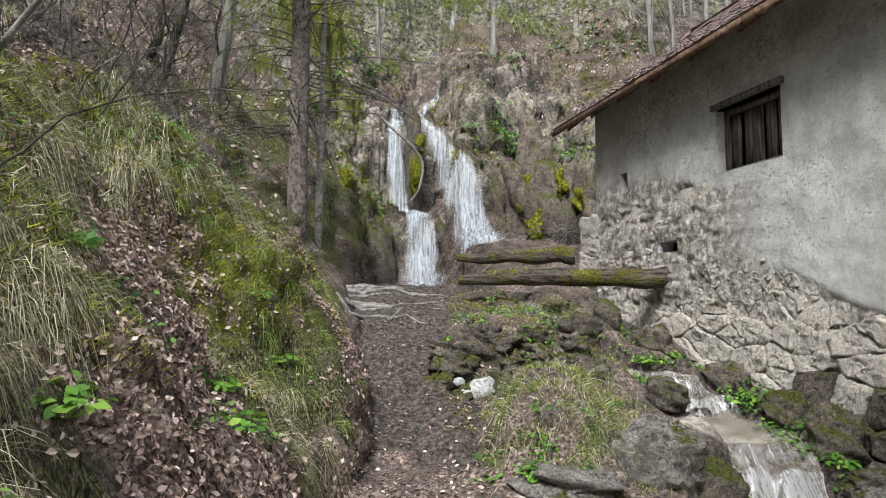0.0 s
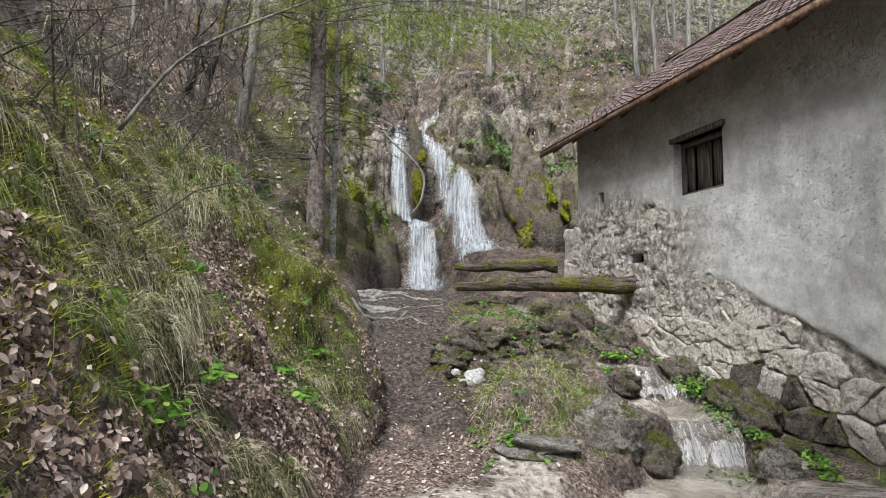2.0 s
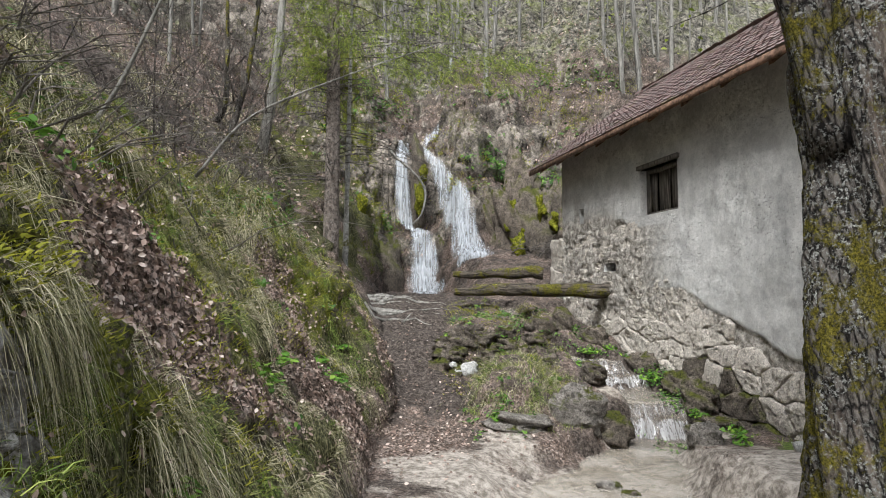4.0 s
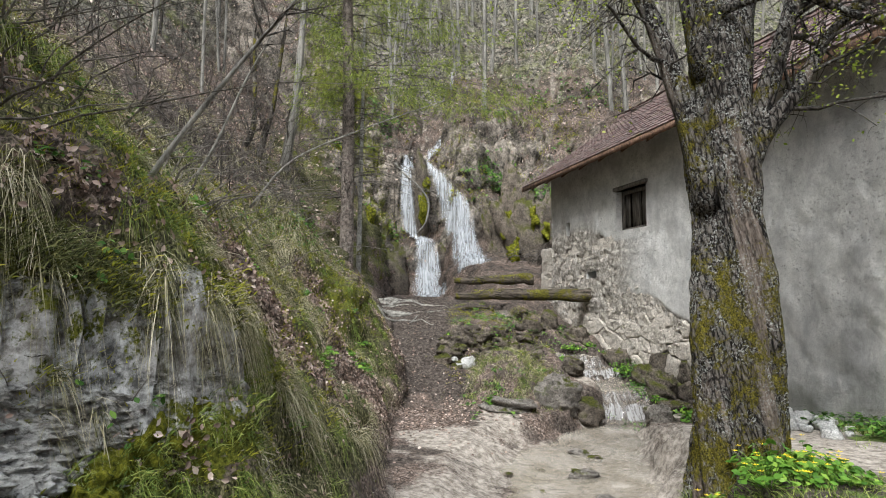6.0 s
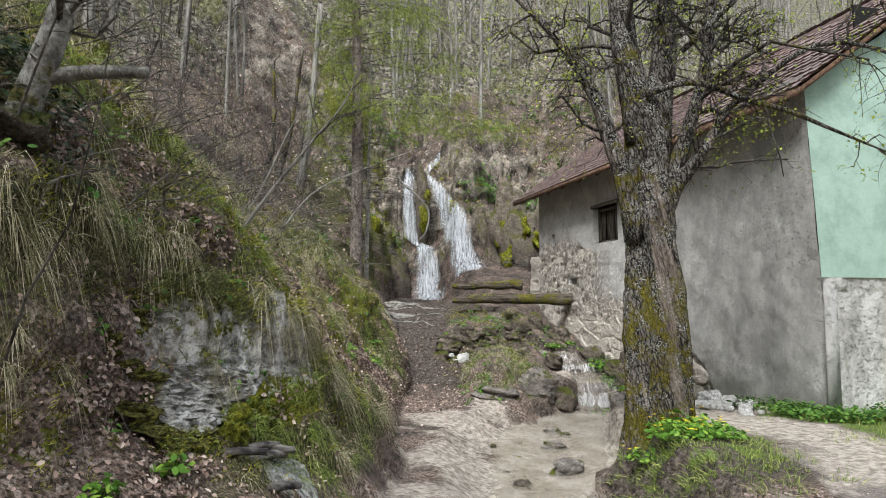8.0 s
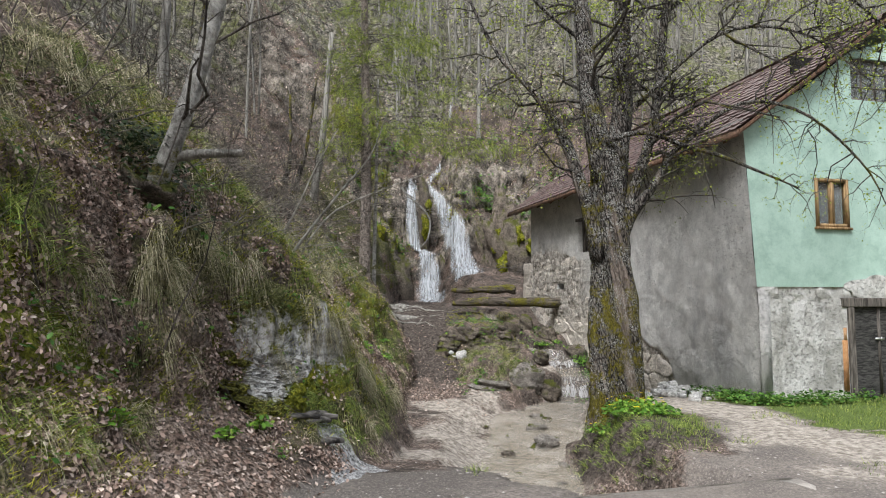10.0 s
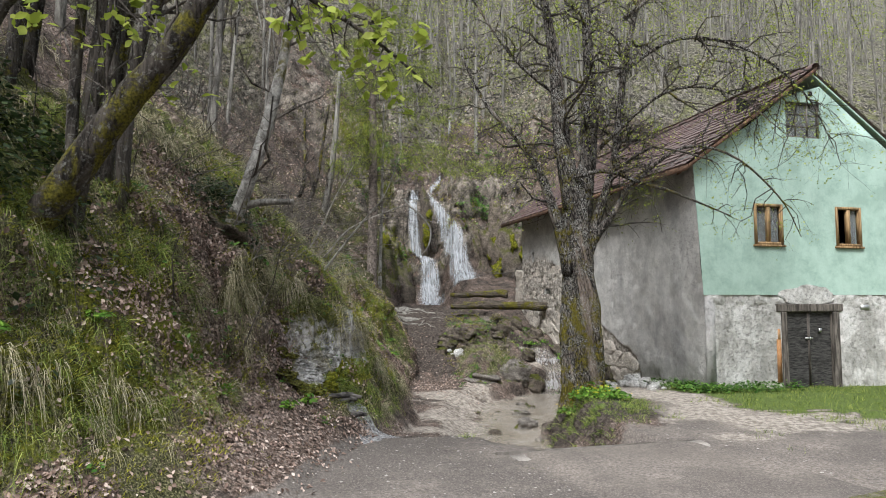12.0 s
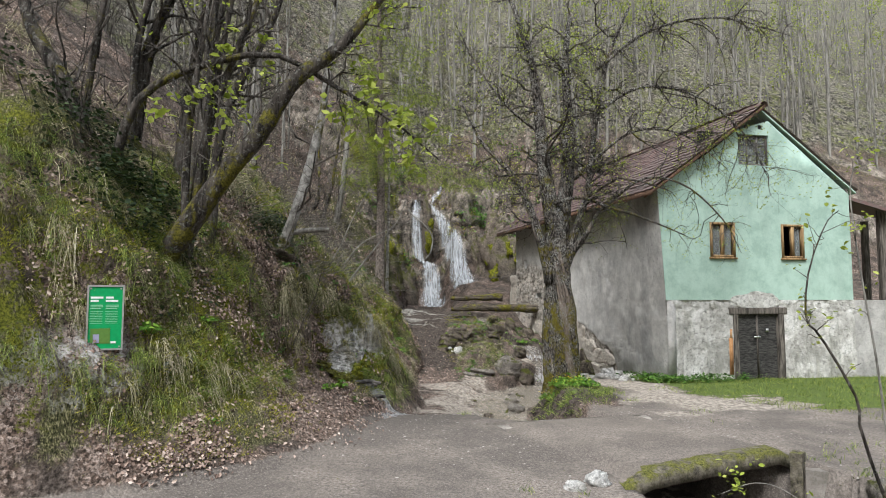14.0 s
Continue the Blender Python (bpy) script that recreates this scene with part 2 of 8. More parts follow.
def plaster_material(name, dark, mid, light, stain=0.5, relief=0.03, scale=16, pits=0.0):
    k = Nodes(name)
    n = k.noise(1.6, 9, 0.72)
    c = k.ramp(n, (0.4, dark), (0.5, mid), (0.6, light))
    streak = k.ramp(k.noise(0.75, 7, 0.6, stretch=(1, 1, 0.3)), (0.52, 0.0), (0.62, stain))
    c = k.mix(streak, c, tuple(x * 0.52 for x in mid))
    c = k.mix(k.ramp(k.noise(70, 3), (0.3, 0.35), (0.55, 0.0)), c, tuple(x * 0.55 for x in dark))
    h = k.mix(0.45, k.noise(scale, 10, 0.78), k.noise(34, 8, 0.8))
    if pits:
        hole = k.ramp(k.noise(13, 7, 0.7, stretch=(1, 1, 1.6)), (0.36, 1.0), (0.46, 0.0))
        # holes are darkened in the colour to imitate the shade in them
        c = k.mix(k.math("MULTIPLY", hole, pits), c, tuple(0.35 * x for x in dark))
        h = k.mix(hole, h, (0, 0, 0))
    return k.done(c, 0.93, h, 0.8, relief, spec=0.15)


def bark_material(name, dark, light, moss=0.3, lichen=0.3, groove=9, along=(1, 1, 0.14)):
    k = Nodes(name)
    g = k.math("ADD", k.math("MULTIPLY", k.noise(groove, 6, 0.65, stretch=along, distort=0.6), 0.6), k.math("MULTIPLY", k.noise(groove * 3.2, 6, 0.75, stretch=along, distort=0.8), 0.4))
    c = k.ramp(g, (0.42, dark), (0.5, tuple(0.55 * a + 0.45 * b for a, b in zip(dark, light))), (0.58, light))
    c = k.mix(k.ramp(k.noise(17, 8, 0.75), (0.54, 0.0), (0.66, lichen)), c, (0.42, 0.42, 0.38))
    m = k.ramp(k.noise(2.4, 10, 0.72, distort=0.5), (0.57 - 0.22 * moss, 0.0), (0.64 - 0.22 * moss, 0.9 if moss else 0.0))
    c = k.mix(m, c, k.ramp(k.noise(40, 4), (0.34, (0.03, 0.03, 0.006)), (0.66, (0.19, 0.17, 0.022))))
    return k.done(c, 0.92, g, 1.0, 0.12, spec=0.12)


def leaf_material(name, *stops, rough=0.7, through_light=0.25):
    k = Nodes(name)
    c = k.ramp(k.island(), *stops)
    m = k.done(c, rough, spec=0.2)
    if through_light:
        t = k.n.new("ShaderNodeBsdfTranslucent")
        k.l.new(c, t.inputs[0])
        s = k.n.new("ShaderNodeMixShader")
        s.inputs[0].default_value = through_light
        k.l.new(k.bsdf.outputs[0], s.inputs[1]), k.l.new(t.outputs[0], s.inputs[2])
        k.l.new(s.outputs[0], k.n["Material Output"].inputs[0])
    return m


def wood_material(name, dark, light, along=(1, 1, 0.08), scale=22):
    k = Nodes(name)
    g = k.noise(scale, 6, 0.6, stretch=along, distort=0.4)
    c = k.ramp(g, (0.4, dark), (0.6, light))
    c = k.mix(k.ramp(k.noise(3, 5), (0.4, 0.0), (0.75, 0.5)), c, tuple(x * 0.6 for x in dark))
    return k.done(c, 0.8, g, 0.5, 0.006)


def fall_material(name, cover=0.5):
    """Thin white water: streaks that let the rock show between them."""
    k = Nodes(name)
    s = k.noise(3.2, 6, 0.65, stretch=(2.2, 0.4, 0.12), distort=0.7)
    s2 = k.noise(17, 5, 0.65, stretch=(1, 0.3, 0.07), distort=0.3)
    a = k.math("ADD", k.math("MULTIPLY", s, 0.6), k.math("MULTIPLY", s2, 0.4))
    a = k.math("ADD", a, k.math("MULTIPLY", k.math("SUBTRACT", k.attr("core"), 0.8), 0.45))
    alpha = k.ramp(a, (0.4 - 0.08 * cover, 0.0), (0.68 - 0.08 * cover, 0.56))
    k.put(k.bsdf.inputs["Alpha"], alpha)
    return k.done(k.ramp(s2, (0.36, (0.32, 0.34, 0.36)), (0.62, (0.68, 0.7, 0.72))), 0.5, s2, 0.3, 0.04)


def stream_material():
    k = Nodes("stream_water")
    foam = k.attr("foam")
    n = k.noise(26, 5, 0.7, stretch=(1.5, 0.22, 0.22), distort=0.5)
    big = k.noise(6, 4, 0.6, stretch=(1.2, 0.4, 0.4), distort=0.8)
    f = k.ramp(k.math("ADD", k.math("MULTIPLY", foam, 0.5), k.math("MULTIPLY", k.math("ADD", n, big), 0.5)), (0.78, 0.0), (1.1, 0.62))
    pool = k.ramp(k.noise(2.2, 6), (0.42, (0.3, 0.26, 0.2)), (0.58, (0.5, 0.45, 0.38)))
    c = k.mix(f, k.mix(foam, pool, (0.17, 0.135, 0.1)), (0.7, 0.7, 0.7))
    clear = k.math("SUBTRACT", 0.55, k.math("MULTIPLY", foam, 0.45))
    k.put(k.bsdf.inputs["Alpha"], k.math("ADD", k.math("MULTIPLY", f, 0.6), clear))
    return k.done(c, 0.12, k.noise(9, 5, 0.55, stretch=(1, 0.7, 1)), 0.3, 0.04, spec=0.5)


GROUND = ground_material()
LIMESTONE = limestone_material()
TUFA = rock_material("mossy_tufa", (0.055, 0.046, 0.036), (0.36, 0.3, 0.24), 0.6)
RUBBLE = rock_material("pale_rubble", (0.58, 0.515, 0.44), (0.92, 0.835, 0.73), 0.04)
TUFA_PALE = rock_material("pale_tufa", (0.07, 0.056, 0.043), (0.46, 0.38, 0.305), 0.6)
WHITESTONE = rock_material("white_stone", (0.66, 0.64, 0.6), (0.93, 0.91, 0.87), 0.0)
PLASTER = plaster_material("grey_plaster", (0.46, 0.445, 0.42), (0.58, 0.56, 0.53), (0.68, 0.655, 0.62), 0.45, 0.12, 7, 0.25)


def side_plaster():
    """Grey render: pitted, with dark stain patches that gather towards the gable corner, and darker at the foot."""
    k = Nodes("weathered_grey_render")
    c = k.ramp(k.noise(1.8, 9, 0.74), (0.4, (0.5, 0.485, 0.46)), (0.5, (0.63, 0.61, 0.575)), (0.6, (0.74, 0.715, 0.675)))
    sep = k.n.new("ShaderNodeSeparateXYZ")
    k.l.new(k.co, sep.inputs[0])
    along = k.math("SUBTRACT", k.math("MULTIPLY", sep.outputs[1], 0.9695), k.math("MULTIPLY", k.math("SUBTRACT", sep.outputs[0], 6.37), 0.2452))
    # more of the dark patches over the stretch next to the gable corner
    near_corner = k.ramp(k.math("DIVIDE", k.math("SUBTRACT", along, 2.1), 5.0), (0.0, 0.1), (0.12, 0.16), (0.36, 0.13), (0.55, 0.0), (1.0, 0.0))
    stain = k.ramp(k.math("ADD", k.noise(0.8, 8, 0.66, stretch=(1, 1, 0.35)), near_corner), (0.57, 0.0), (0.74, 0.62))
    c = k.mix(stain, c, k.ramp(k.noise(5, 8, 0.75), (0.4, (0.17, 0.168, 0.165)), (0.6, (0.33, 0.322, 0.315))))
    # olive-grey and darker towards the bottom, with a ragged upper edge
    foot_tone = k.ramp(k.math("ADD", sep.outputs[2], k.math("MULTIPLY", k.noise(1.5, 6, 0.7), 1.4)), (0.35, 0.6), (0.85, 0.0))
    c = k.mix(foot_tone, c, (0.17, 0.165, 0.13))
    c = k.mix(k.ramp(k.noise(70, 3), (0.3, 0.4), (0.55, 0.0)), c, (0.2, 0.19, 0.18))
    bare = k.attr("bare")
    # mortar is coloured darker to stand in for the shadows between the blocks
    c = k.mix(bare, c, k.ramp(k.noise(7, 9, 0.78), (0.4, (0.16, 0.14, 0.118)), (0.52, (0.42, 0.38, 0.33)), (0.62, (0.76, 0.705, 0.63))))
    hole = k.math("MULTIPLY", k.ramp(k.noise(15, 6, 0.7, stretch=(1, 1, 1.7)), (0.35, 1.0), (0.43, 0.0)), k.math("MAXIMUM", bare, k.ramp(k.noise(0.9, 4), (0.42, 0.15), (0.58, 1.0))))
    # painted shade in the holes, on top of their relief
    c = k.mix(k.math("MULTIPLY", hole, 0.6), c, (0.13, 0.12, 0.11))
    h = k.mix(hole, k.mix(0.45, k.noise(9, 10, 0.78), k.noise(34, 8, 0.8)), (0, 0, 0))
    return k.done(c, 0.93, h, 0.9, 0.12, spec=0.15)


SIDE_PLASTER = side_plaster()
GREEN = plaster_material("mint_paint", (0.31, 0.43, 0.36), (0.38, 0.515, 0.435), (0.43, 0.57, 0.485), 0.25, 0.006, 24)
WHITEWASH = plaster_material("worn_whitewash", (0.4, 0.385, 0.35), (0.58, 0.56, 0.52), (0.8, 0.78, 0.74), 0.15, 0.08, 10, 0.5)


# ---- the ground: path, banks, stream bed, cliff and wooded slopes as one sheet ----
PATH_Z = [(-60, -0.2), (-16, -0.15), (-8, -0.2), (-5, -0.28), (-3.2, -0.4), (-1.5, -0.66), (0, -0.82), (3, -0.98), (5.4, -0.98), (6.8, -0.72), (8.5, -0.15),
          (10, 0.45), (11.5, 0.95), (13, 1.25), (16, 1.3), (20, 1.4), (60, 1.4)]
RIGHT_Z = [(-60, -0.5), (-9, -0.5), (-7, -0.46), (-5, -0.38), (-2, -0.35), (1, -0.36), (3.6, -0.5), (5, -0.8), (6.4, -1.06), (7.3, -1.0), (7.8, -0.6), (9, -0.5), (10, -0.1), (11.5, 0.35), (13.5, 0.85), (16, 2.0), (20, 3.2), (60, 4)]
STREAM_X = [(-14, 11), (-9.5, 5.7), (-8.2, 4.35), (-7.2, 3.8), (-6.7, 3.7), (-5.4, 3.1), (-4.2, 2.4), (-2.8, 1.75), (-1.9, 1.55), (0.4, 1.45), (2, 1.75), (3.5, 2.0), (4.7, 2.3), (6.2, 3.05), (7.0, 3.6), (7.6, 3.82), (8.5, 3.85),
            (9.1, 3.6), (9.6, 3.05), (10.1, 2.55), (11, 2.1), (13, 1.5), (16, 0.3), (19, -0.6)]
STREAM_Z = [(-14, -2.1), (-9, -1.75), (-6.5, -1.5), (-4, -1.2), (-2, -1.12), (3, -1.17), (7.1, -1.14), (7.32, -0.86), (7.45, -0.8), (7.62, -0.62), (8.0, -0.58), (9.0, -0.54), (9.15, -0.36), (9.35, -0.3), (9.55, -0.06),
            (10.2, 0.05), (11, 0.35), (13, 1.0), (15, 1.2), (19, 1.35)]
STREAM_W = [(-14, 2.2), (-9.5, 1.9), (-8, 1.6), (-7.2, 1.4), (-6.7, 1.25), (-4.4, 0.95), (-3.6, 0.6), (-1.9, 0.45), (0.4, 0.6), (3.5, 0.95), (5.0, 0.85), (6.4, 0.55), (7.1, 0.42), (7.7, 0.42), (8.6, 0.5), (9.2, 0.42), (9.7, 0.3), (10.2, 0.16), (13, 0.14), (17, 0.3), (19, 0.8)]
# the bank on the left: how far out it stands at each level of its face, station by station along the valley
LEVELS = (-0.6, 0.0, 0.5, 1.0, 1.5, 2.0, 2.5, 3.0, 4.0)
BANK = {-60: -87.0, -30: -39.0, -12: -8.0, -10: -1.6,
        -9.0: (-2.6, -3.5, -3.95, -4.2, -4.4, -4.6, -4.8, -5.1, -5.9),
        -8.4: (-1.9, -2.9, -3.55, -3.95, -4.22, -4.38, -4.5, -4.8, -5.6),
        -8.0: (-1.5, -2.45, -3.1, -3.4, -3.6, -3.85, -4.0, -4.4, -5.2),
        -6.7: (-0.9, -1.85, -2.55, -2.95, -3.15, -3.5, -3.75, -3.95, -4.9),
        -5.1: (-0.9, -1.8, -2.6, -3.0, -3.15, -3.3, -3.5, -3.75, -4.6),
        -3.5: (-0.9, -1.6, -2.35, -2.68, -2.74, -2.84, -3.1, -3.4, -4.2),
        -2.6: (-0.9, -1.5, -2.0, -2.24, -2.3, -2.38, -2.85, -3.2, -4.0),
        -1.8: (-0.75, -1.2, -1.48, -1.58, -1.68, -2.05, -2.5, -2.9, -3.8),
        0.7: (-0.65, -1.0, -1.3, -1.7, -2.1, -2.45, -2.9, -3.3, -4.2),
        2.0: (-0.95, -1.35, -1.65, -1.9, -2.35, -2.75, -2.95, -3.4, -4.4),
        3.4: (-1.0, -1.35, -1.68, -2.0, -2.4, -2.8, -3.2, -3.6, -4.6),
        6.0: (-1.1, -1.45, -1.95, -2.35, -2.75, -3.15, -3.5, -3.9, -4.9),
        7.0: (-0.85, -1.05, -1.4, -1.65, -1.85, -2.35, -2.7, -3.4, -4.6),
        9.0: (-0.6, -1.0, -1.3, -1.6, -2.0, -2.5, -2.9, -3.6, -4.8),
        11.9: (-0.9, -1.1, -1.3, -1.7, -2.1, -2.5, -2.9, -3.3, -4.1),
        14: (-1.2, -1.4, -1.6, -1.9, -2.1, -2.4, -2.7, -3.0, -3.7), 16.8: (-1.6, -1.7, -1.8, -1.9, -2.0, -2.15, -2.25, -2.35, -2.6), 19: (-1.7, -1.8, -1.9, -2.0, -2.1, -2.2, -2.3, -2.45, -2.8), 30: (-2.4, -2.6, -2.8, -3.2, -3.7, -4.2, -4.6, -5.1, -6.2)}
STATIONS = sorted(BANK)
BANK = [np.array([BANK[y][k] if isinstance(BANK[y], tuple) else BANK[-9.0][k] + BANK[y] for y in STATIONS]) for k in range(len(LEVELS))]
CLIFF = [(-1, 0), (0, 0), (0.5, 0.9), (1.2, 2.4), (2.0, 2.75), (2.5, 4.9), (3.0, 6.2), (4.2, 7.4), (6, 8.6), (12, 14), (40, 36), (150, 100)]


def stream_level(x, y):
    """Height of the bed: the small falls run slantwise and ragged across it."""
    shift = (0.5 * fbm(x * 2.3, y * 0.6, 4, 35, 0.6) + 0.3 * (x - curve(STREAM_X, y))) * 0.5 * step(6.0, 6.8, y)
    return curve(STREAM_Z, y + shift)


def bank_height(x, y):
    """Height of the left bank's face above x."""
    out = [np.interp(y, STATIONS, row) for row in BANK]
    z = LEVELS[0] + (out[0] - x) * 1.6
    for k in range(1, len(LEVELS)):
        t = np.clip((out[k - 1] - x) / np.maximum(out[k - 1] - out[k], 0.02), 0, 1)
        z = np.where(x < out[k - 1], LEVELS[k - 1] + (LEVELS[k] - LEVELS[k - 1]) * t, z)
    past = np.clip(out[-1] - x, 0, 500)
    return z + 0.98 * past - 0.3 * np.clip(past - 36, 0, 500)


FOOT_Y = np.concatenate([np.arange(-60, -14, 2.0), np.arange(-14, 31, 0.1)])
FOOT_X = []
for fy in FOOT_Y:
    fx = np.interp(fy, STATIONS, BANK[0]) - np.arange(0, 3, 0.02)
    FOOT_X.append(fx[np.argmax(bank_height(fx, np.full_like(fx, fy)) > curve(PATH_Z, fy) + 0.12)])
FOOT_X = np.array(FOOT_X)


def lay(x, y):
    """Height of the smooth ground, and how much of each surface lies there."""
    x, y = np.asarray(x, float), np.asarray(y, float)
    foot = np.interp(y, FOOT_Y, FOOT_X)
    path, right = curve(PATH_Z, y), curve(RIGHT_Z, y)
    sx, sz, sw = curve(STREAM_X, y), stream_level(x, y), curve(STREAM_W, y)
    over = step(0.2, 1.4, x - sx)
    z = path + (right - path) * (over + (step(-1.4, 2.4, x) - over) * step(-2.6, -3.6, y))
    # mound and dry-stone terrace between the path and the stream
    wob = 0.5 * fbm(x * 1.1, y * 1.1, 3, 13)
    mound = np.exp(-(np.abs((x - 1.3 + wob) / 0.78) ** 2.6 + np.abs((y - 7.9 + wob) / 1.35) ** 3))
    z = np.maximum(z, -0.85 + 0.98 * mound)
    terrace = step(-0.1, 0.6, x + wob) * step(2.5, 1.7, x + wob) * step(8.7, 9.5, y + wob) * step(20, 15, y)
    z = z + (np.maximum(z, 0.62 + 0.12 * (y - 9)) - z) * terrace
    # the islet of the old tree
    tree = np.exp(-(((x - 2.95) / 0.95) ** 2 + ((y + 0.4) / 1.7) ** 2))
    z = z + 0.17 * tree
    # bank on the left
    d = foot - x
    bump = fbm(x * 0.9, y * 0.9, 4, 3) * 0.45 + fbm(x * 2.6, y * 2.6, 4, 4) * 0.2
    knob = fbm(x * 1.7 + 9, y * 1.7, 4, 14, 0.6)
    bank = bank_height(x - (0.22 * bump + 0.16 * knob) * step(-0.1, 0.5, d), y) + 0.55 * bump * step(0.6, 3.0, d) + 0.1 * knob * step(0.3, 1.0, d)
    bank = np.where(y < -5, -0.2 + (bank + 0.2) * (1 - 0.45 * step(3, 20, d)), bank)
    # root mound of the leaning birch
    bank = bank + 0.25 * np.exp(-(((x + 3.3) / 0.45) ** 2 + ((y + 3.8) / 0.5) ** 2))
    # waterfall cliff and the slope behind the house
    face = 19.7 + 0.5 * np.clip(x - 1, 0, 1.2) - 0.35 * np.clip(x - 2.2, 0, 6) - 0.5 * step(-1.6, -2.2, x) + 0.28 * np.clip(x - 8, 0, 60)
    face = face + 0.5 * fbm(x * 0.8, y * 0.3 + 4, 3, 21)
    dc = y - face
    cbump = fbm(x * 1.1, y * 1.1, 4, 8)
    wall = curve(CLIFF, dc + 0.6 * cbump * step(0.1, 1, dc)) + 0.6 * cbump * step(0.3, 3, dc)
    wall = wall * (1 - 0.3 * step(2.5, 6, x) * step(8, 3, dc))
    # the two hollows in which the water comes down
    wall = wall - 0.25 * step(0.5, 0.1, np.abs(x + 1.2 + 0.0 * dc)) * step(0.3, 1.0, dc)
    z = z + (0.04 + 0.14 * step(6, 7.5, y)) * fbm(x * 1.7, y * 1.7, 4, 2) * step(-3, -1, y) + 0.07 * np.abs(fbm(x * 3.3, y * 3.3, 4, 6)) * step(5.5, 7, y) + 0.015 * fbm(x * 4, y * 4, 3, 5)
    # stream bed cut in
    cut = np.abs(x - sx) - sw + 0.25 * fbm(x * 2.2, y * 2.2, 3, 31)
    walls = curve([(-1, 0), (0, 0.02), (0.12, 0.5), (0.2, 1.2), (3, 9)], cut)
    banks = curve([(-1, 0), (0, 0.02), (0.15, 0.12), (0.5, 0.6), (1.0, 1.2), (3, 4)], cut)
    gentle = curve([(-1, 0), (0, 0.02), (0.35, 0.1), (0.9, 0.35), (2, 1.2), (4, 4)], cut)
    banks = banks + (gentle - banks) * step(6.4, 5.4, y) * step(-3, -2, y) * step(0.2, -0.3, x - sx)
    bed = sz - 0.07 + banks + (walls - banks) * step(-3.4, -4.2, y)
    in_stream = (y < 18) & (y > -14)
    z = np.where(in_stream, np.minimum(z, bed), z)
    z = np.maximum(z, bank) + wall
    # gentle rise of the far side of the valley, behind the camera
    z = z + 0.35 * np.clip(-28 - y, 0, 200) + 0.3 * np.clip(x - 30, 0, 200) * step(25, 5, y)
    return z, d, dc, cut


def ground_z(x, y):
    return lay(x, y)[0]


def ground_normal(x, y, e=0.04):
    x, y = np.asarray(x, float), np.asarray(y, float)
    dx, dy = (ground_z(x + e, y) - ground_z(x - e, y)) / (2 * e), (ground_z(x, y + e) - ground_z(x, y - e)) / (2 * e)
    n = np.stack([-dx, -dy, np.ones_like(dx)], -1)
    return n / np.linalg.norm(n, axis=-1)[..., None]


def spaced(*spans):
    out = []
    for a, b, s in spans:
        out.append(np.arange(a, b, s))
    return np.concatenate(out)


def pushed(x, y, z, n):
    """How far rock and turf stand out of the smooth ground along its normal."""
    steepness = np.clip(1.2 - n[..., 2] * 1.5, 0, 1)
    near = 1 + 0.5 * step(-5.6, -4.6, y)
    crag = 0.3 * (np.abs(fbm(x * 2.3 + 3, z * 2.3 + y, 4, 44, 0.65)) - 0.12) * step(15.5, 17.5, y)
    return crag * steepness + (0.26 * fbm(y * 1.6 + z * 0.7, z * 1.8, 4, 41) * near + 0.24 * (np.abs(fbm(y * 3.1, z * 3.4 + x, 4, 42, 0.6)) - 0.1) * near) * steepness


def surf(x, y):
    """A place on the finished surface."""
    z, n = ground_z(x, y), ground_normal(x, y)
    return np.array([x, y, float(z)]) + n * float(pushed(x, y, z, n))


def cover(x, y, z):
    """Patches of turf (above nought) and of bare, leaf-strewn soil (below) on the bank."""
    c = fbm(y * 0.85 + x * 0.4, z * 1.1 - x * 0.3, 4, 51, 0.6) + 0.13
    return c - 0.4 * np.exp(-(((y - 0.6) / 0.7) ** 2 + ((z - 0.6) / 0.5) ** 2)) - 0.4 * np.exp(-(((y - 3.6) / 0.6) ** 2 + ((z - 0.2) / 0.4) ** 2)) + 0.2 * np.exp(-(((y - 2.2) / 0.6) ** 2 + ((z - 1.0) / 0.6) ** 2)) - 0.35 * np.exp(-(((y - 4.6) / 0.7) ** 2 + ((z - 0.1) / 0.5) ** 2)) + 0.45 * np.exp(-(((y + 1.6) / 1.5) ** 2 + ((z - 0.15) / 0.45) ** 2)) + 0.25 * np.exp(-(((y + 3.9) / 1.0) ** 2 + ((z - 1.4) / 0.6) ** 2)) + 0.12 * step(2.0, 2.4, z) - 0.55 * np.exp(-(((y + 5.2 - 0.5 * (z - 2)) / 0.75) ** 2 + ((z - 2.2) / 1.1) ** 2))


def hollow(x, y, z):
    """Where dark bare soil with fewer leaves lies in the slope above the path."""
    return np.exp(-(((y - 9.0) / 4.0) ** 2 + ((z - 4.3) / 1.6) ** 2) ** 2)


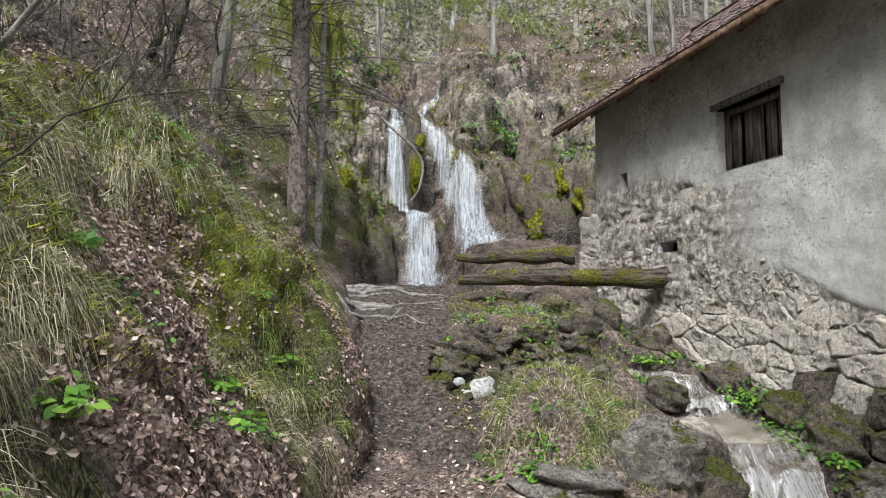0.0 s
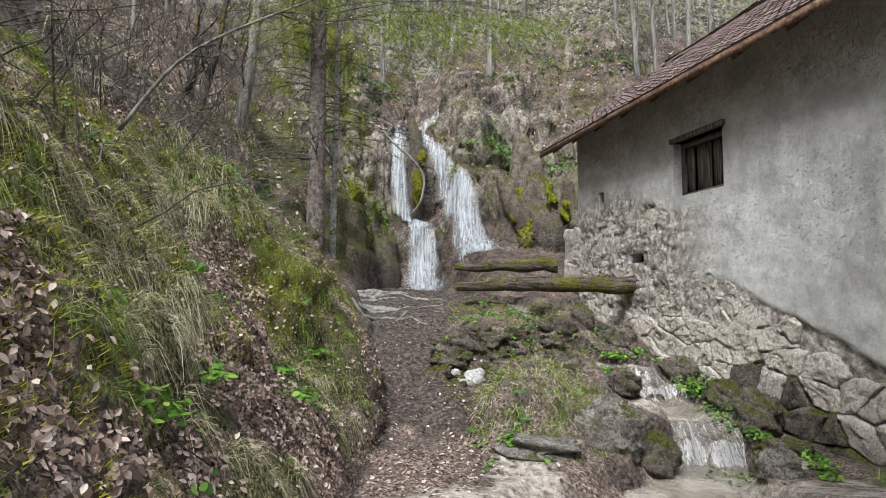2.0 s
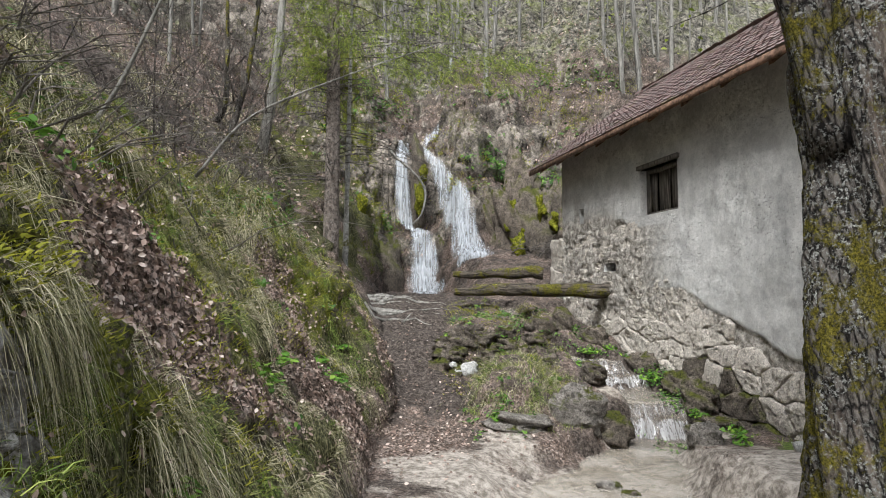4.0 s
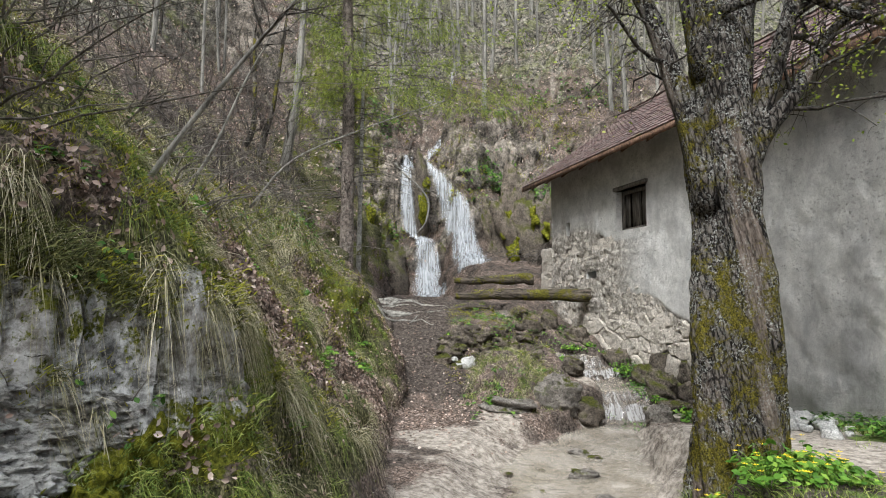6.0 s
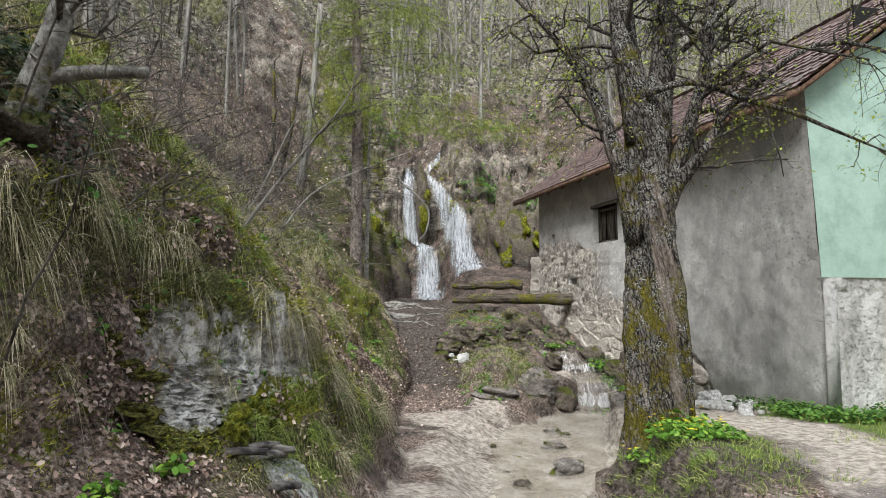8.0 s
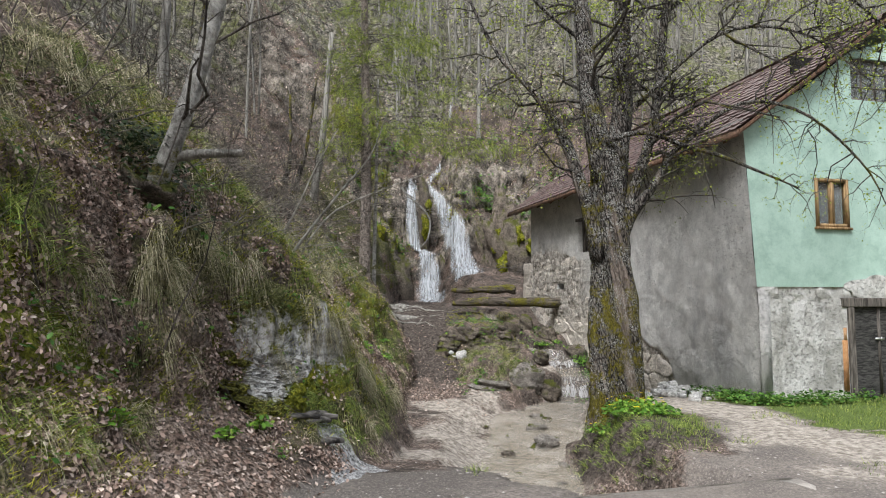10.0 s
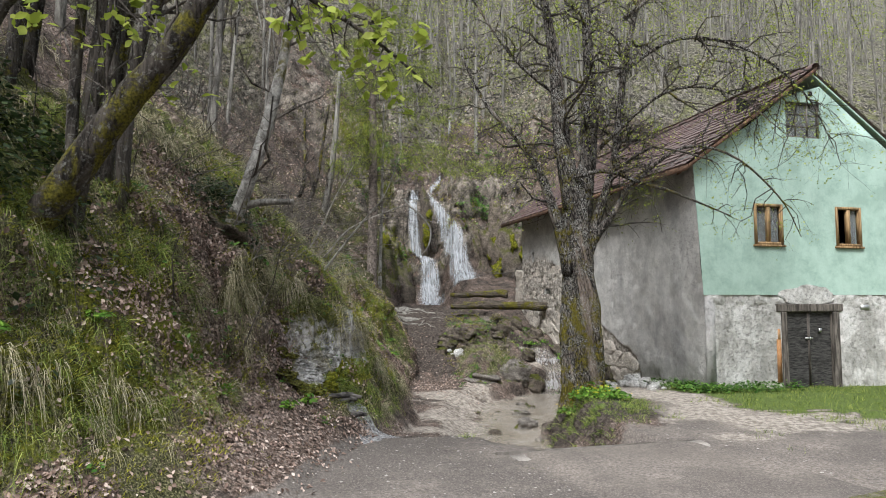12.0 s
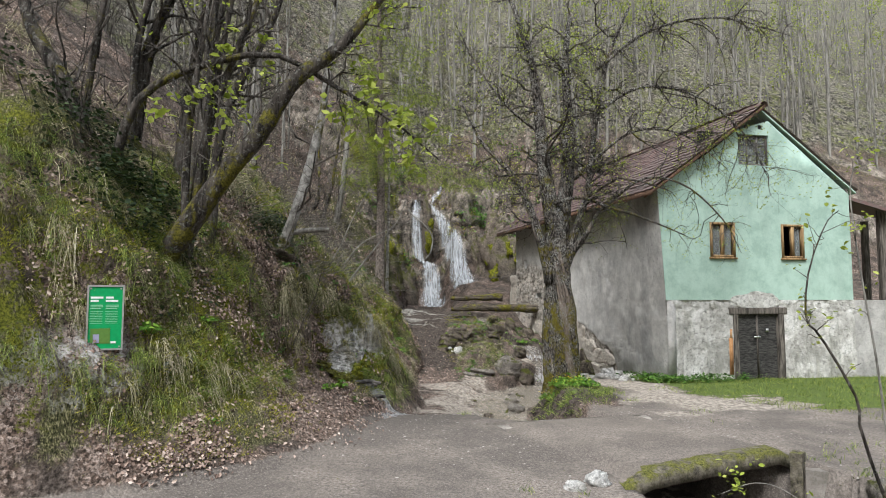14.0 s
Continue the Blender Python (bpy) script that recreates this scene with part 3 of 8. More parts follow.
def build_ground():
    gx = spaced((-220, -60, 20), (-60, -24, 4), (-24, -12, 1), (-12, -6, 0.25), (-6, -4, 0.1), (-4, -0.8, 0.045), (-0.8, 5, 0.08), (5, 13, 0.16), (13, 24, 0.8), (24, 60, 4), (60, 221, 20))
    gy = spaced((-220, -60, 20), (-60, -22, 3), (-22, -10, 0.5), (-10, -7, 0.1), (-7, 10, 0.075), (10, 19, 0.11), (19, 25, 0.07), (25, 40, 0.4), (40, 80, 2.5), (80, 241, 20))
    X, Y = np.meshgrid(gx, gy)
    Z, d, dc, cut = lay(X, Y)
    # rocks push out of the steep faces
    n = ground_normal(X, Y)
    push = pushed(X, Y, Z, n)
    P = np.stack([X, Y, Z], -1) + n * push[..., None]
    s = Shape()
    s.grid(P)
    ob = solo("ground", s, GROUND, "steep leaf-strewn bank, trodden path and gravel track of a wooded ravine", "ground", "structure")
    nz = n[..., 2]
    left = step(0.05, 0.3, d)
    outcrop = np.exp(-(((Y + 2.3) / 1.0) ** 2 + ((Z - 1.0) / 0.6) ** 2) ** 2) * left
    outcrop = np.maximum(outcrop, 0.5 * np.exp(-(((Y + 8.8) / 1.2) ** 2 + ((Z - 1.3) / 0.8) ** 2) ** 2) * left)
    outcrop = np.maximum(outcrop, 0.35 * np.exp(-(((Y - 7.3) / 0.7) ** 2 + ((Z - 0.6) / 0.4) ** 2) ** 2) * left)
    flat = step(0.12, -0.12, d)
    wx, wy = fbm(X * 0.9, Y * 0.9, 4, 61), fbm(X * 0.9, Y * 0.9, 4, 62)
    RX, RY, X, Y = X, Y, X + 1.1 * wx, Y + 1.6 * wy
    track = flat * step(-2.4, -3.6, Y) * step(12, 9, X)
    pale = flat * np.maximum(step(6.4, 5.4, Y), step(7.5, 6.9, Y) * step(2.4, 3.0, X)) * step(-2.8, -1.4, Y) * step(-1.5, 0.2, X) * step(3.8, 3.2, X - 0.3 * np.clip(Y - 2, 0, 4)) * (0.72 + 0.7 * fbm(RX * 0.8, RY * 0.8, 4, 63))
    pale = np.maximum(pale, 0.7 * flat * step(3.2, 3.8, X) * step(8.5, 7, X) * step(-3.6, -2.4, Y) * step(5.5, 4.5, Y))
    pale = np.maximum(pale, flat * step(0.25, -0.1, cut) * step(7.1, 6.7, Y))
    lawn = flat * step(0.5, 1.6, X - 5.2 - 0.5 * np.clip(-Y - 1, 0, 3)) * step(-3.8, -2.6, Y - 0.12 * (X - 6)) * (Y < 12) * step(0.4, 0.62, 0.63 + 0.8 * fbm(RX * 0.7, RY * 0.9, 4, 64, 0.65) + 0.12 * step(-1, 1.5, RY))
    lawn = np.maximum(lawn, 0.75 * np.exp(-(((X - 3.1) / 1.0) ** 2 + ((Y + 0.6) / 1.7) ** 2)))
    lawn = np.maximum(lawn, 0.8 * step(4.6, 5.4, X) * step(3.6, 2.6, np.abs(Y - 2.5)) * step(1.0, 0.3, 6.35 - 0.25 * (Y - 2.16) - X))
    gravel = np.maximum(track, flat * step(3.2, 4.0, X) * step(4.8, 4.0, Y) * (Y > -4) * (1 - lawn))
    soil = flat * step(6.2, 7.2, Y) * step(-0.2, -0.6, X - 0.9) * step(19, 15, Y)
    bedrock = step(0.5, 0.1, cut) * step(6.8, 7.1, RY) * step(18, 14, RY)
    soil = np.maximum(soil, 0.85 * flat * step(0.6, -1.2, X) * (Y < -3) * (1 - step(0.6, 0.75, 0.5 + 0.8 * fbm(RX * 0.5, RY * 0.9, 4, 66))))
    soil = np.maximum(soil, bedrock)
    soil = np.maximum(soil, 0.9 * left * hollow(RX, RY, Z))
    X, Y = RX, RY
    rocky = np.maximum(outcrop, 0) + 0 * X
    rocky = np.maximum(outcrop, step(0.5, 0.25, nz) * step(0.2, 0.8, dc) * step(9, 6, dc))
    cov = cover(X, Y, Z)
    grass = left * (0.45 + 1.6 * cov) * step(5, 2.5, d)
    litter = left * (0.45 - 1.6 * cov)
    litter = np.maximum(litter, 0.8 * flat * np.exp(-(((X + 0.2) / 0.9) ** 2 + ((Y - 5.6) / 1.2) ** 2)))
    litter = np.maximum(litter, 0.95 * np.exp(-(((X + 2.15) / 0.85) ** 2 + ((Y + 5.2) / 2.3) ** 2) ** 2))
    moss = (left * step(0.2, 0.7, Z) * (0.55 + 0.15 * step(-4.5, -6, Y)) + 0.3 * step(0.2, 1, dc) * step(9, 6, dc)) * (0.5 + 1.2 * fbm(X * 1.3, Y * 0.9 + Z * 0.8, 3, 53))
    moss = np.maximum(moss, 0.85 * np.exp(-(((Y + 1.9) / 0.9) ** 2 + ((Z - 0.45) / 0.28) ** 2)) * left)
    pale = pale * (1 - lawn * (RX > 3.3))
    isle = np.exp(-(((RX - 3.0) / 1.05) ** 2 + ((RY + 0.5) / 1.8) ** 2) ** 2)
    pale, soil = pale * (1 - isle) * step(-4.2, -3.2, RY), np.maximum(soil, isle)
    lawn = lawn * (1 - 0.6 * isle * step(0.45, 0.55, 0.5 + 0.7 * fbm(RX * 2, RY * 2, 3, 65)))
    moss = moss * (1 - 0.7 * step(3, 5, d))
    for name, val in (("grass", grass), ("litter", litter), ("soil", soil), ("lawn", lawn), ("gravel", gravel), ("pale", pale), ("rock", rocky * (1 - step(0.05, 0.4, dc))), ("tufa", rocky * step(0.05, 0.4, dc)), ("far", np.maximum(step(5, 9, dc), step(5, 10, d))), ("moss", moss)):
        a = ob.data.attributes.new(name, "FLOAT", "POINT")
        a.data.foreach_set("value", np.clip(val, 0, 1).ravel().astype(np.float32))
    return ob


build_ground()


# ---- the mill house ----
FRONT_DIR, SIDE_DIR, CORNER = np.array([0.9695, 0.2452, 0]), np.array([-0.2452, 0.9695, 0]), np.array([6.37, 2.16, 0])
FRONT_W, SIDE_L, EAVE_Z, APEX_Z = 6.38, 12.1, 5.1, 7.46
def tile_material():
    k = Nodes("clay_tile")
    c = k.ramp(k.island(), (0.0, (0.06, 0.034, 0.031)), (0.5, (0.125, 0.072, 0.065)), (1.0, (0.2, 0.14, 0.125)))
    c = k.mix(k.object_random(), c, k.mix(0.5, c, (0.2, 0.13, 0.115)))
    c = k.mix(k.ramp(k.noise(7, 7, 0.7), (0.42, 0.0), (0.6, 0.75)), c, (0.15, 0.13, 0.12))
    c = k.mix(k.ramp(k.noise(1.2, 6), (0.58, 0.0), (0.7, 0.6)), c, (0.1, 0.095, 0.03))
    return k.done(c, 0.85, k.noise(40, 5), 0.4, 0.01)


TILE = tile_material()
OLDWOOD = wood_material("weathered_wood", (0.045, 0.038, 0.032), (0.2, 0.175, 0.15))
DARKWOOD = wood_material("dark_door_wood", (0.018, 0.017, 0.016), (0.085, 0.08, 0.074), (1, 1, 6), 6)
YELLOWWOOD = wood_material("ochre_window_wood", (0.16, 0.095, 0.04), (0.4, 0.27, 0.13))
RAFTER = wood_material("brown_rafter", (0.07, 0.04, 0.025), (0.24, 0.14, 0.09), (1, 1, 1), 12)
ORANGE = plaster_material("orange_brick_dust", (0.3, 0.15, 0.07), (0.44, 0.23, 0.1), (0.54, 0.33, 0.18), 0.3, 0.02)


def plain_material(name, color, rough=0.6, metal=0.0):
    k = Nodes(name)
    c = k.mix(k.ramp(k.noise(30, 5), (0.35, 0.0), (0.7, 0.5)), color, tuple(x * 0.6 for x in color))
    return k.done(c, rough, k.noise(60, 4), 0.15, 0.003, metal)


# near-black colour that stands in for shade in rooms, vents and below the bridge
DARK = plain_material("painted_dark", (0.012, 0.011, 0.01), 0.95)
STEEL = plain_material("dull_steel", (0.5, 0.5, 0.48), 0.45, 0.8)


def glass_material():
    k = Nodes("old_glass")
    k.bsdf.inputs["Transmission Weight"].default_value = 0.9
    return k.done((0.75, 0.8, 0.78), 0.04, k.noise(5, 2), 0.05, 0.01, spec=0.3)


GLASS = glass_material()


def on_house(u, v, z):
    """Places of the house: u along the gable, v back along the stream side."""
    u, v, z = np.broadcast_arrays(np.asarray(u, float), np.asarray(v, float), np.asarray(z, float))
    p = CORNER + u[..., None] * FRONT_DIR + v[..., None] * SIDE_DIR
    p[..., 2] = z
    return p


def house_box(s, u0, u1, v0, v1, z0, z1):
    c = on_house([u0, u0, u0, u0, u1, u1, u1, u1], [v0, v0, v1, v1, v0, v0, v1, v1], [z0, z1, z0, z1, z0, z1, z0, z1])
    s.add(c, [(0, 1, 3, 2), (4, 6, 7, 5), (0, 4, 5, 1), (2, 3, 7, 6), (0, 2, 6, 4), (1, 5, 7, 3)])


def wall_sheet(s, a, z, holes, place, reveal, sides):
    """A rough wall face over the lines a and z, with holes (a0, a1, z0, z1) whose sides go inwards by reveal."""
    for h in holes:
        a, z = np.union1d(a[(a < h[0] - 0.02) | (a > h[1] + 0.02)], h[:2]), np.union1d(z[(z < h[2] - 0.02) | (z > h[3] + 0.02)], h[2:])
    A, Z = np.meshgrid(a, z)
    P = place(A, Z, 0.0)
    i = np.arange(A.size).reshape(A.shape)
    am, zm = (a[1:] + a[:-1]) / 2, (z[1:] + z[:-1]) / 2
    keep = np.ones((len(zm), len(am)), bool)
    for h in holes:
        keep &= ~(((am > h[0]) & (am < h[1]))[None] & ((zm > h[2]) & (zm < h[3]))[:, None])
    q = np.stack([i[:-1, :-1], i[:-1, 1:], i[1:, 1:], i[1:, :-1]], -1)[keep]
    s.add(P.reshape(-1, 3), [tuple(k) for k in q.tolist()])
    for h in holes:
        ring = [(h[0], h[2]), (h[1], h[2]), (h[1], h[3]), (h[0], h[3])]
        out = [place(np.array([b]), np.array([c]), 0.0)[0] for b, c in ring]
        inn = [place(np.array([b]), np.array([c]), reveal)[0] for b, c in ring]
        edge = Shape()
        edge.add(out + inn, [(k, (k + 1) % 4, 4 + (k + 1) % 4, 4 + k) for k in range(4)])
        part("reveal", edge, sides[0], sides[1], smooth=False)


PLASTER_EDGE = [(0, -1.2), (2.6, -1.1), (3.0, -0.5), (3.3, 0.1), (3.7, 0.33), (4.4, 0.52), (5.3, 0.86), (6.0, 1.12), (6.8, 1.5), (7.7, 2.0), (8.1, 2.8), (9.2, 3.2), (10.9, 3.5), (13, 3.6)]


def side_lean(z):
    return -0.06 * np.clip(z, 0, 5)


def build_house():
    house = thing("mill_house", "old mill house, mint green gable, whitewashed base, bare grey side", "house", at=tuple(CORNER))

    # stream side: grey plaster that has fallen off the rubble below
    def side(v, z, inward):
        edge = curve(PLASTER_EDGE, v) + 0.16 * fbm(v * 1.7, z * 0.4, 3, 71)
        bare = step(0.012, -0.02, z - edge)
        rough = 0.045 * fbm(v * 2.4, z * 2.4, 5, 72) + 0.03 * bare * (np.abs(fbm(v * 6, z * 8, 4, 78, 0.65)) - 0.1) + step(7.4, 8.8, v) * step(3.7, 3.2, z) * (0.05 - 0.14 * np.abs(fbm(v * 3.4, z * 4.4, 4, 74, 0.65)))
        return on_house(side_lean(z) * step(4, 0, v) - rough + (0.04 + 0.05 * fbm(v * 5, z * 5, 4, 75, 0.6)) * bare * (1 - 0.7 * step(0.9, 1.2, z)) + inward, v, z)

    s = Shape()
    wall_sheet(s, np.arange(0, SIDE_L + 0.05, 0.05), np.arange(-1.3, EAVE_Z + 0.2, 0.05), [(6.78, 8.14, 3.05, 4.07), (9.2, 9.85, 1.9, 2.1), (10.85, 11.1, 3.2, 3.6)], side, 0.32, (SIDE_PLASTER, house))
    face = part("side_wall", s, SIDE_PLASTER, house, "rough grey plaster, fallen off the rubble below")
    at = np.concatenate(s.v) - CORNER
    v, z = at @ SIDE_DIR, at[:, 2]
    worn = face.data.attributes.new("bare", "FLOAT", "POINT")
    worn.data.foreach_set("value", step(0.03, -0.03, z - curve(PLASTER_EDGE, v) - 0.16 * fbm(v * 1.7, z * 0.4, 3, 71)).astype(np.float32))

    # gable: green above, whitewash below
    def roofline(u):
        return APEX_Z - np.abs(u - FRONT_W / 2) * (APEX_Z - EAVE_Z) / (FRONT_W / 2)

    def upper(u, z, inward):
        z = np.minimum(z, roofline(u))
        left = side_lean(z) * step(1.5, 0, u)
        return on_house(u + left, -0.03 + 0.012 * fbm(u * 2, z * 2, 4, 81) + inward, z)

    def lower(u, z, inward):
        return on_house(u + side_lean(z) * step(1.5, 0, u), 0.06 * fbm(u * 3.4, z * 4.5, 4, 82) - 0.05 * np.abs(fbm(u * 7, z * 9, 3, 83)) + inward, z)

    band = 1.84
    windows = [(1.36, 2.2, 3.08, 4.1), (3.82, 4.62, 3.08, 4.1), (2.42, 3.5, 5.85, 6.78)]
    s = Shape()
    wall_sheet(s, np.arange(-0.02, FRONT_W + 0.05, 0.1), np.arange(band, APEX_Z + 0.1, 0.1), windows, upper, 0.16, (GREEN, house))
    u = np.arange(-0.02, FRONT_W + 0.05, 0.1)
    lip = np.stack([upper(u, np.full_like(u, band) + 0.05 * fbm(u * 3, 0 * u, 3, 84), 0.0), lower(u, np.full_like(u, band), 0.1)])
    part("gable_wall", s, GREEN, house, "mint green painted plaster")
    s = Shape()
    s.grid(lip)
    part("plaster_lip", s, WHITEWASH, house, "broken lower edge of the green plaster")
    s = Shape()
    wall_sheet(s, np.arange(0, FRONT_W + 0.05, 0.04), np.arange(-1.2, band + 0.02, 0.04), [(2.2, 3.62, -0.5, 1.45)], lower, 0.2, (WHITEWASH, house))
    part("base_wall", s, WHITEWASH, house, "rough worn whitewash over rubble")
    s = Shape()
    house_box(s, FRONT_W - 0.02, FRONT_W + 0.02, 0, SIDE_L, -1.2, EAVE_Z + 0.3)
    house_box(s, 0, FRONT_W, SIDE_L, SIDE_L + 0.05, -1.2, EAVE_Z + 0.2)
    s.add(on_house([0, FRONT_W, FRONT_W / 2], SIDE_L, [EAVE_Z, EAVE_Z, APEX_Z]), [(0, 1, 2)])
    part("rear_wall", s, PLASTER, house, smooth=False)
    # plaster patch over the door, orange streak, grey patch
    s = Shape()
    t = np.linspace(0, 2 * np.pi, 28, endpoint=False)
    r = 1 + 0.3 * fbm(np.cos(t) * 2 + 4, np.sin(t) * 2, 3, 85)
    ring = on_house(2.85 + 0.85 * r * np.cos(t), -0.045, 1.83 + 0.25 * r * np.sin(t))
    mid = on_house([2.85], -0.06, [1.85])
    s.add(np.concatenate([ring, mid]), [(k, (k + 1) % 28, 28) for k in range(28)])
    part("plaster_patch", s, WHITEWASH, house, "pale plaster patch above the door")
    s = Shape()
    house_box(s, 1.9, 2.02, -0.04, 0.02, -0.3, 0.75)
    house_box(s, 1.94, 2.0, -0.045, 0.02, 0.75, 1.0)
    part("brick_streak", s, ORANGE, house, "bare orange brick beside the door")
    s = Shape()
    house_box(s, -0.1, 0.16, -0.035, -0.01, -0.4, 1.8)
    part("corner_strip", s, PLASTER, house, "bluish grey strip of cement at the corner")

    # windows of the gable
    for n, (u0, u1, z0, z1) in enumerate(windows):
        attic = n == 2
        wood = OLDWOOD if attic else YELLOWWOOD
        win = part("window", Shape(), wood, house)
        s = Shape()
        b = 0.05 if attic else 0.07
        v0, v1 = (0.03, 0.09) if attic else (-0.06, 0.05)
        for box in ((u0, u0 + b, z0, z1), (u1 - b, u1, z0, z1), (u0 + b, u1 - b, z0, z0 + b), (u0 + b, u1 - b, z1 - b, z1)):
            house_box(s, box[0], box[1], v0, v1, box[2], box[3])
        part("window_frame", s, wood, win)
        bars = [(u0 + u1) / 2] if not attic else [u0 + (u1 - u0) * k / 3 for k in (1, 2)]
        for c in bars:
            s = Shape()
            house_box(s, c - (0.018 if attic else 0.045), c + (0.018 if attic else 0.045), v0 + 0.005, v1 - 0.005, z0 + b, z1 - b)
            part("mullion", s, wood, win)
        if attic:
            for k in (1, 2):
                s = Shape()
                zz = z0 + (z1 - z0) * k / 3
                house_box(s, u0 + b, u1 - b, v0 + 0.01, v1 - 0.01, zz - 0.012, zz + 0.012)
                part("transom", s, wood, win)
        edges = [u0 + b, *bars, u1 - b]
        for a, c in zip(edges, edges[1:]):
            if not attic and c == edges[1] and n == 1:
                continue
            s = Shape()
            house_box(s, a + 0.03, c - 0.03, 0.02 if not attic else 0.05, 0.026 if not attic else 0.056, z0 + b, z1 - b)
            part("pane", s, GLASS, win, smooth=False).visible_shadow = False
        s = Shape()
        house_box(s, u0 - 0.04, u1 + 0.04, -0.09 if not attic else 0.0, 0.03, z0 - 0.05, z0)
        part("sill", s, wood, win)
    # near-black sheets behind the openings, painted for the darkness of the rooms
    for box in ((0.35, FRONT_W - 0.2, 0.22, 0.26, -0.9, 1.6), (0.5, FRONT_W - 0.3, 0.9, 0.94, 2.3, 5.0), (1.6, FRONT_W - 1.6, 0.7, 0.74, 5.2, 7.0), (0.55, 0.6, 6.0, 12, 1.5, 4.6)):
        s = Shape()
        house_box(s, *box)
        part("inner_wall", s, DARK, house, "near-black sheet painted for the unlit room", smooth=False)
    # side window with upright boards
    win = part("window", Shape(), OLDWOOD, house, "unglazed window closed with upright boards")
    s = Shape()
    for v0, v1, z0, z1 in ((6.78, 6.86, 3.05, 4.07), (8.06, 8.14, 3.05, 4.07), (6.86, 8.06, 3.05, 3.12), (6.86, 8.06, 3.98, 4.07)):
        house_box(s, 0.17, 0.27, v0, v1, z0, z1)
    part("window_frame", s, OLDWOOD, win)
    for k in range(5):
        s = Shape()
        v = 6.9 + 0.24 * k
        house_box(s, 0.24 + 0.02 * (k % 2), 0.27 + 0.02 * (k % 2), v, v + 0.17 + 0.03 * (k % 3), 3.12, 3.98)
        part("board", s, OLDWOOD, win)
    s = Shape()
    house_box(s, -0.05, 0.3, 6.7, 8.2, 4.07, 4.16)
    part("lintel", s, OLDWOOD, win)

    # plank door with heavy frame
    door = part("door", Shape(), DARKWOOD, house, "dark double plank door")
    for u0, u1 in ((2.22, 2.9), (2.92, 3.6)):
        s = Shape()
        house_box(s, u0, u1, 0.06, 0.1, -0.45, 1.42)
        leaf = part("door_leaf", s, DARKWOOD, door, smooth=False)
        for k in range(9):
            s = Shape()
            house_box(s, u0 + 0.015, u1 - 0.015, 0.048, 0.06, -0.44 + 0.206 * k, -0.44 + 0.206 * k + 0.2)
            b = part("plank", s, DARKWOOD, door, smooth=False)
    s = Shape()
    house_box(s, 2.885, 2.935, 0.015, 0.06, -0.45, 1.42)
    part("cover_strip", s, OLDWOOD, door, "pale worn cover strip")
    s = Shape()
    house_box(s, 2.78, 3.0, -0.005, 0.015, 0.74, 0.78)
    s.tube([on_house(2.9, -0.03, 0.72), on_house(2.9, -0.03, 0.8)], [0.014, 0.014], 6)
    part("hasp", s, STEEL, door, "steel hasp and padlock")
    s = Shape()
    house_box(s, 3.2, 3.28, -0.002, 0.03, 0.9, 1.0)
    part("peep_plate", s, STEEL, door, "small pale metal plate")
    for u0, u1, z0, z1, nm in ((2.06, 2.22, -0.5, 1.42, "door_post"), (3.6, 3.8, -0.5, 1.42, "door_post"), (1.92, 3.92, 1.42, 1.62, "lintel")):
        s = Shape()
        house_box(s, u0, u1, -0.06, 0.12, z0, z1)
        ob = part(nm, s, OLDWOOD, door, smooth=False)
        bev = ob.modifiers.new("worn", "BEVEL")
        bev.width, bev.segments = 0.025, 2
    # vent holes near the apex as near-black plates painted for their shade, number plate as a plain bar
    for u in (2.72, 3.2):
        s = Shape()
        house_box(s, u - 0.07, u + 0.07, -0.036, -0.025, 6.95, 7.08)
        part("vent", s, DARK, house, smooth=False)
    s = Shape()
    house_box(s, 4.5, 4.78, -0.03, -0.005, 1.46, 1.58)
    part("grey_plate", s, STEEL, house)
    return house


HOUSE = build_house()


EAVE_R = 4.98 + 0.33 * (APEX_Z + 0.16 - 4.98) / (FRONT_W / 2 + 0.55)


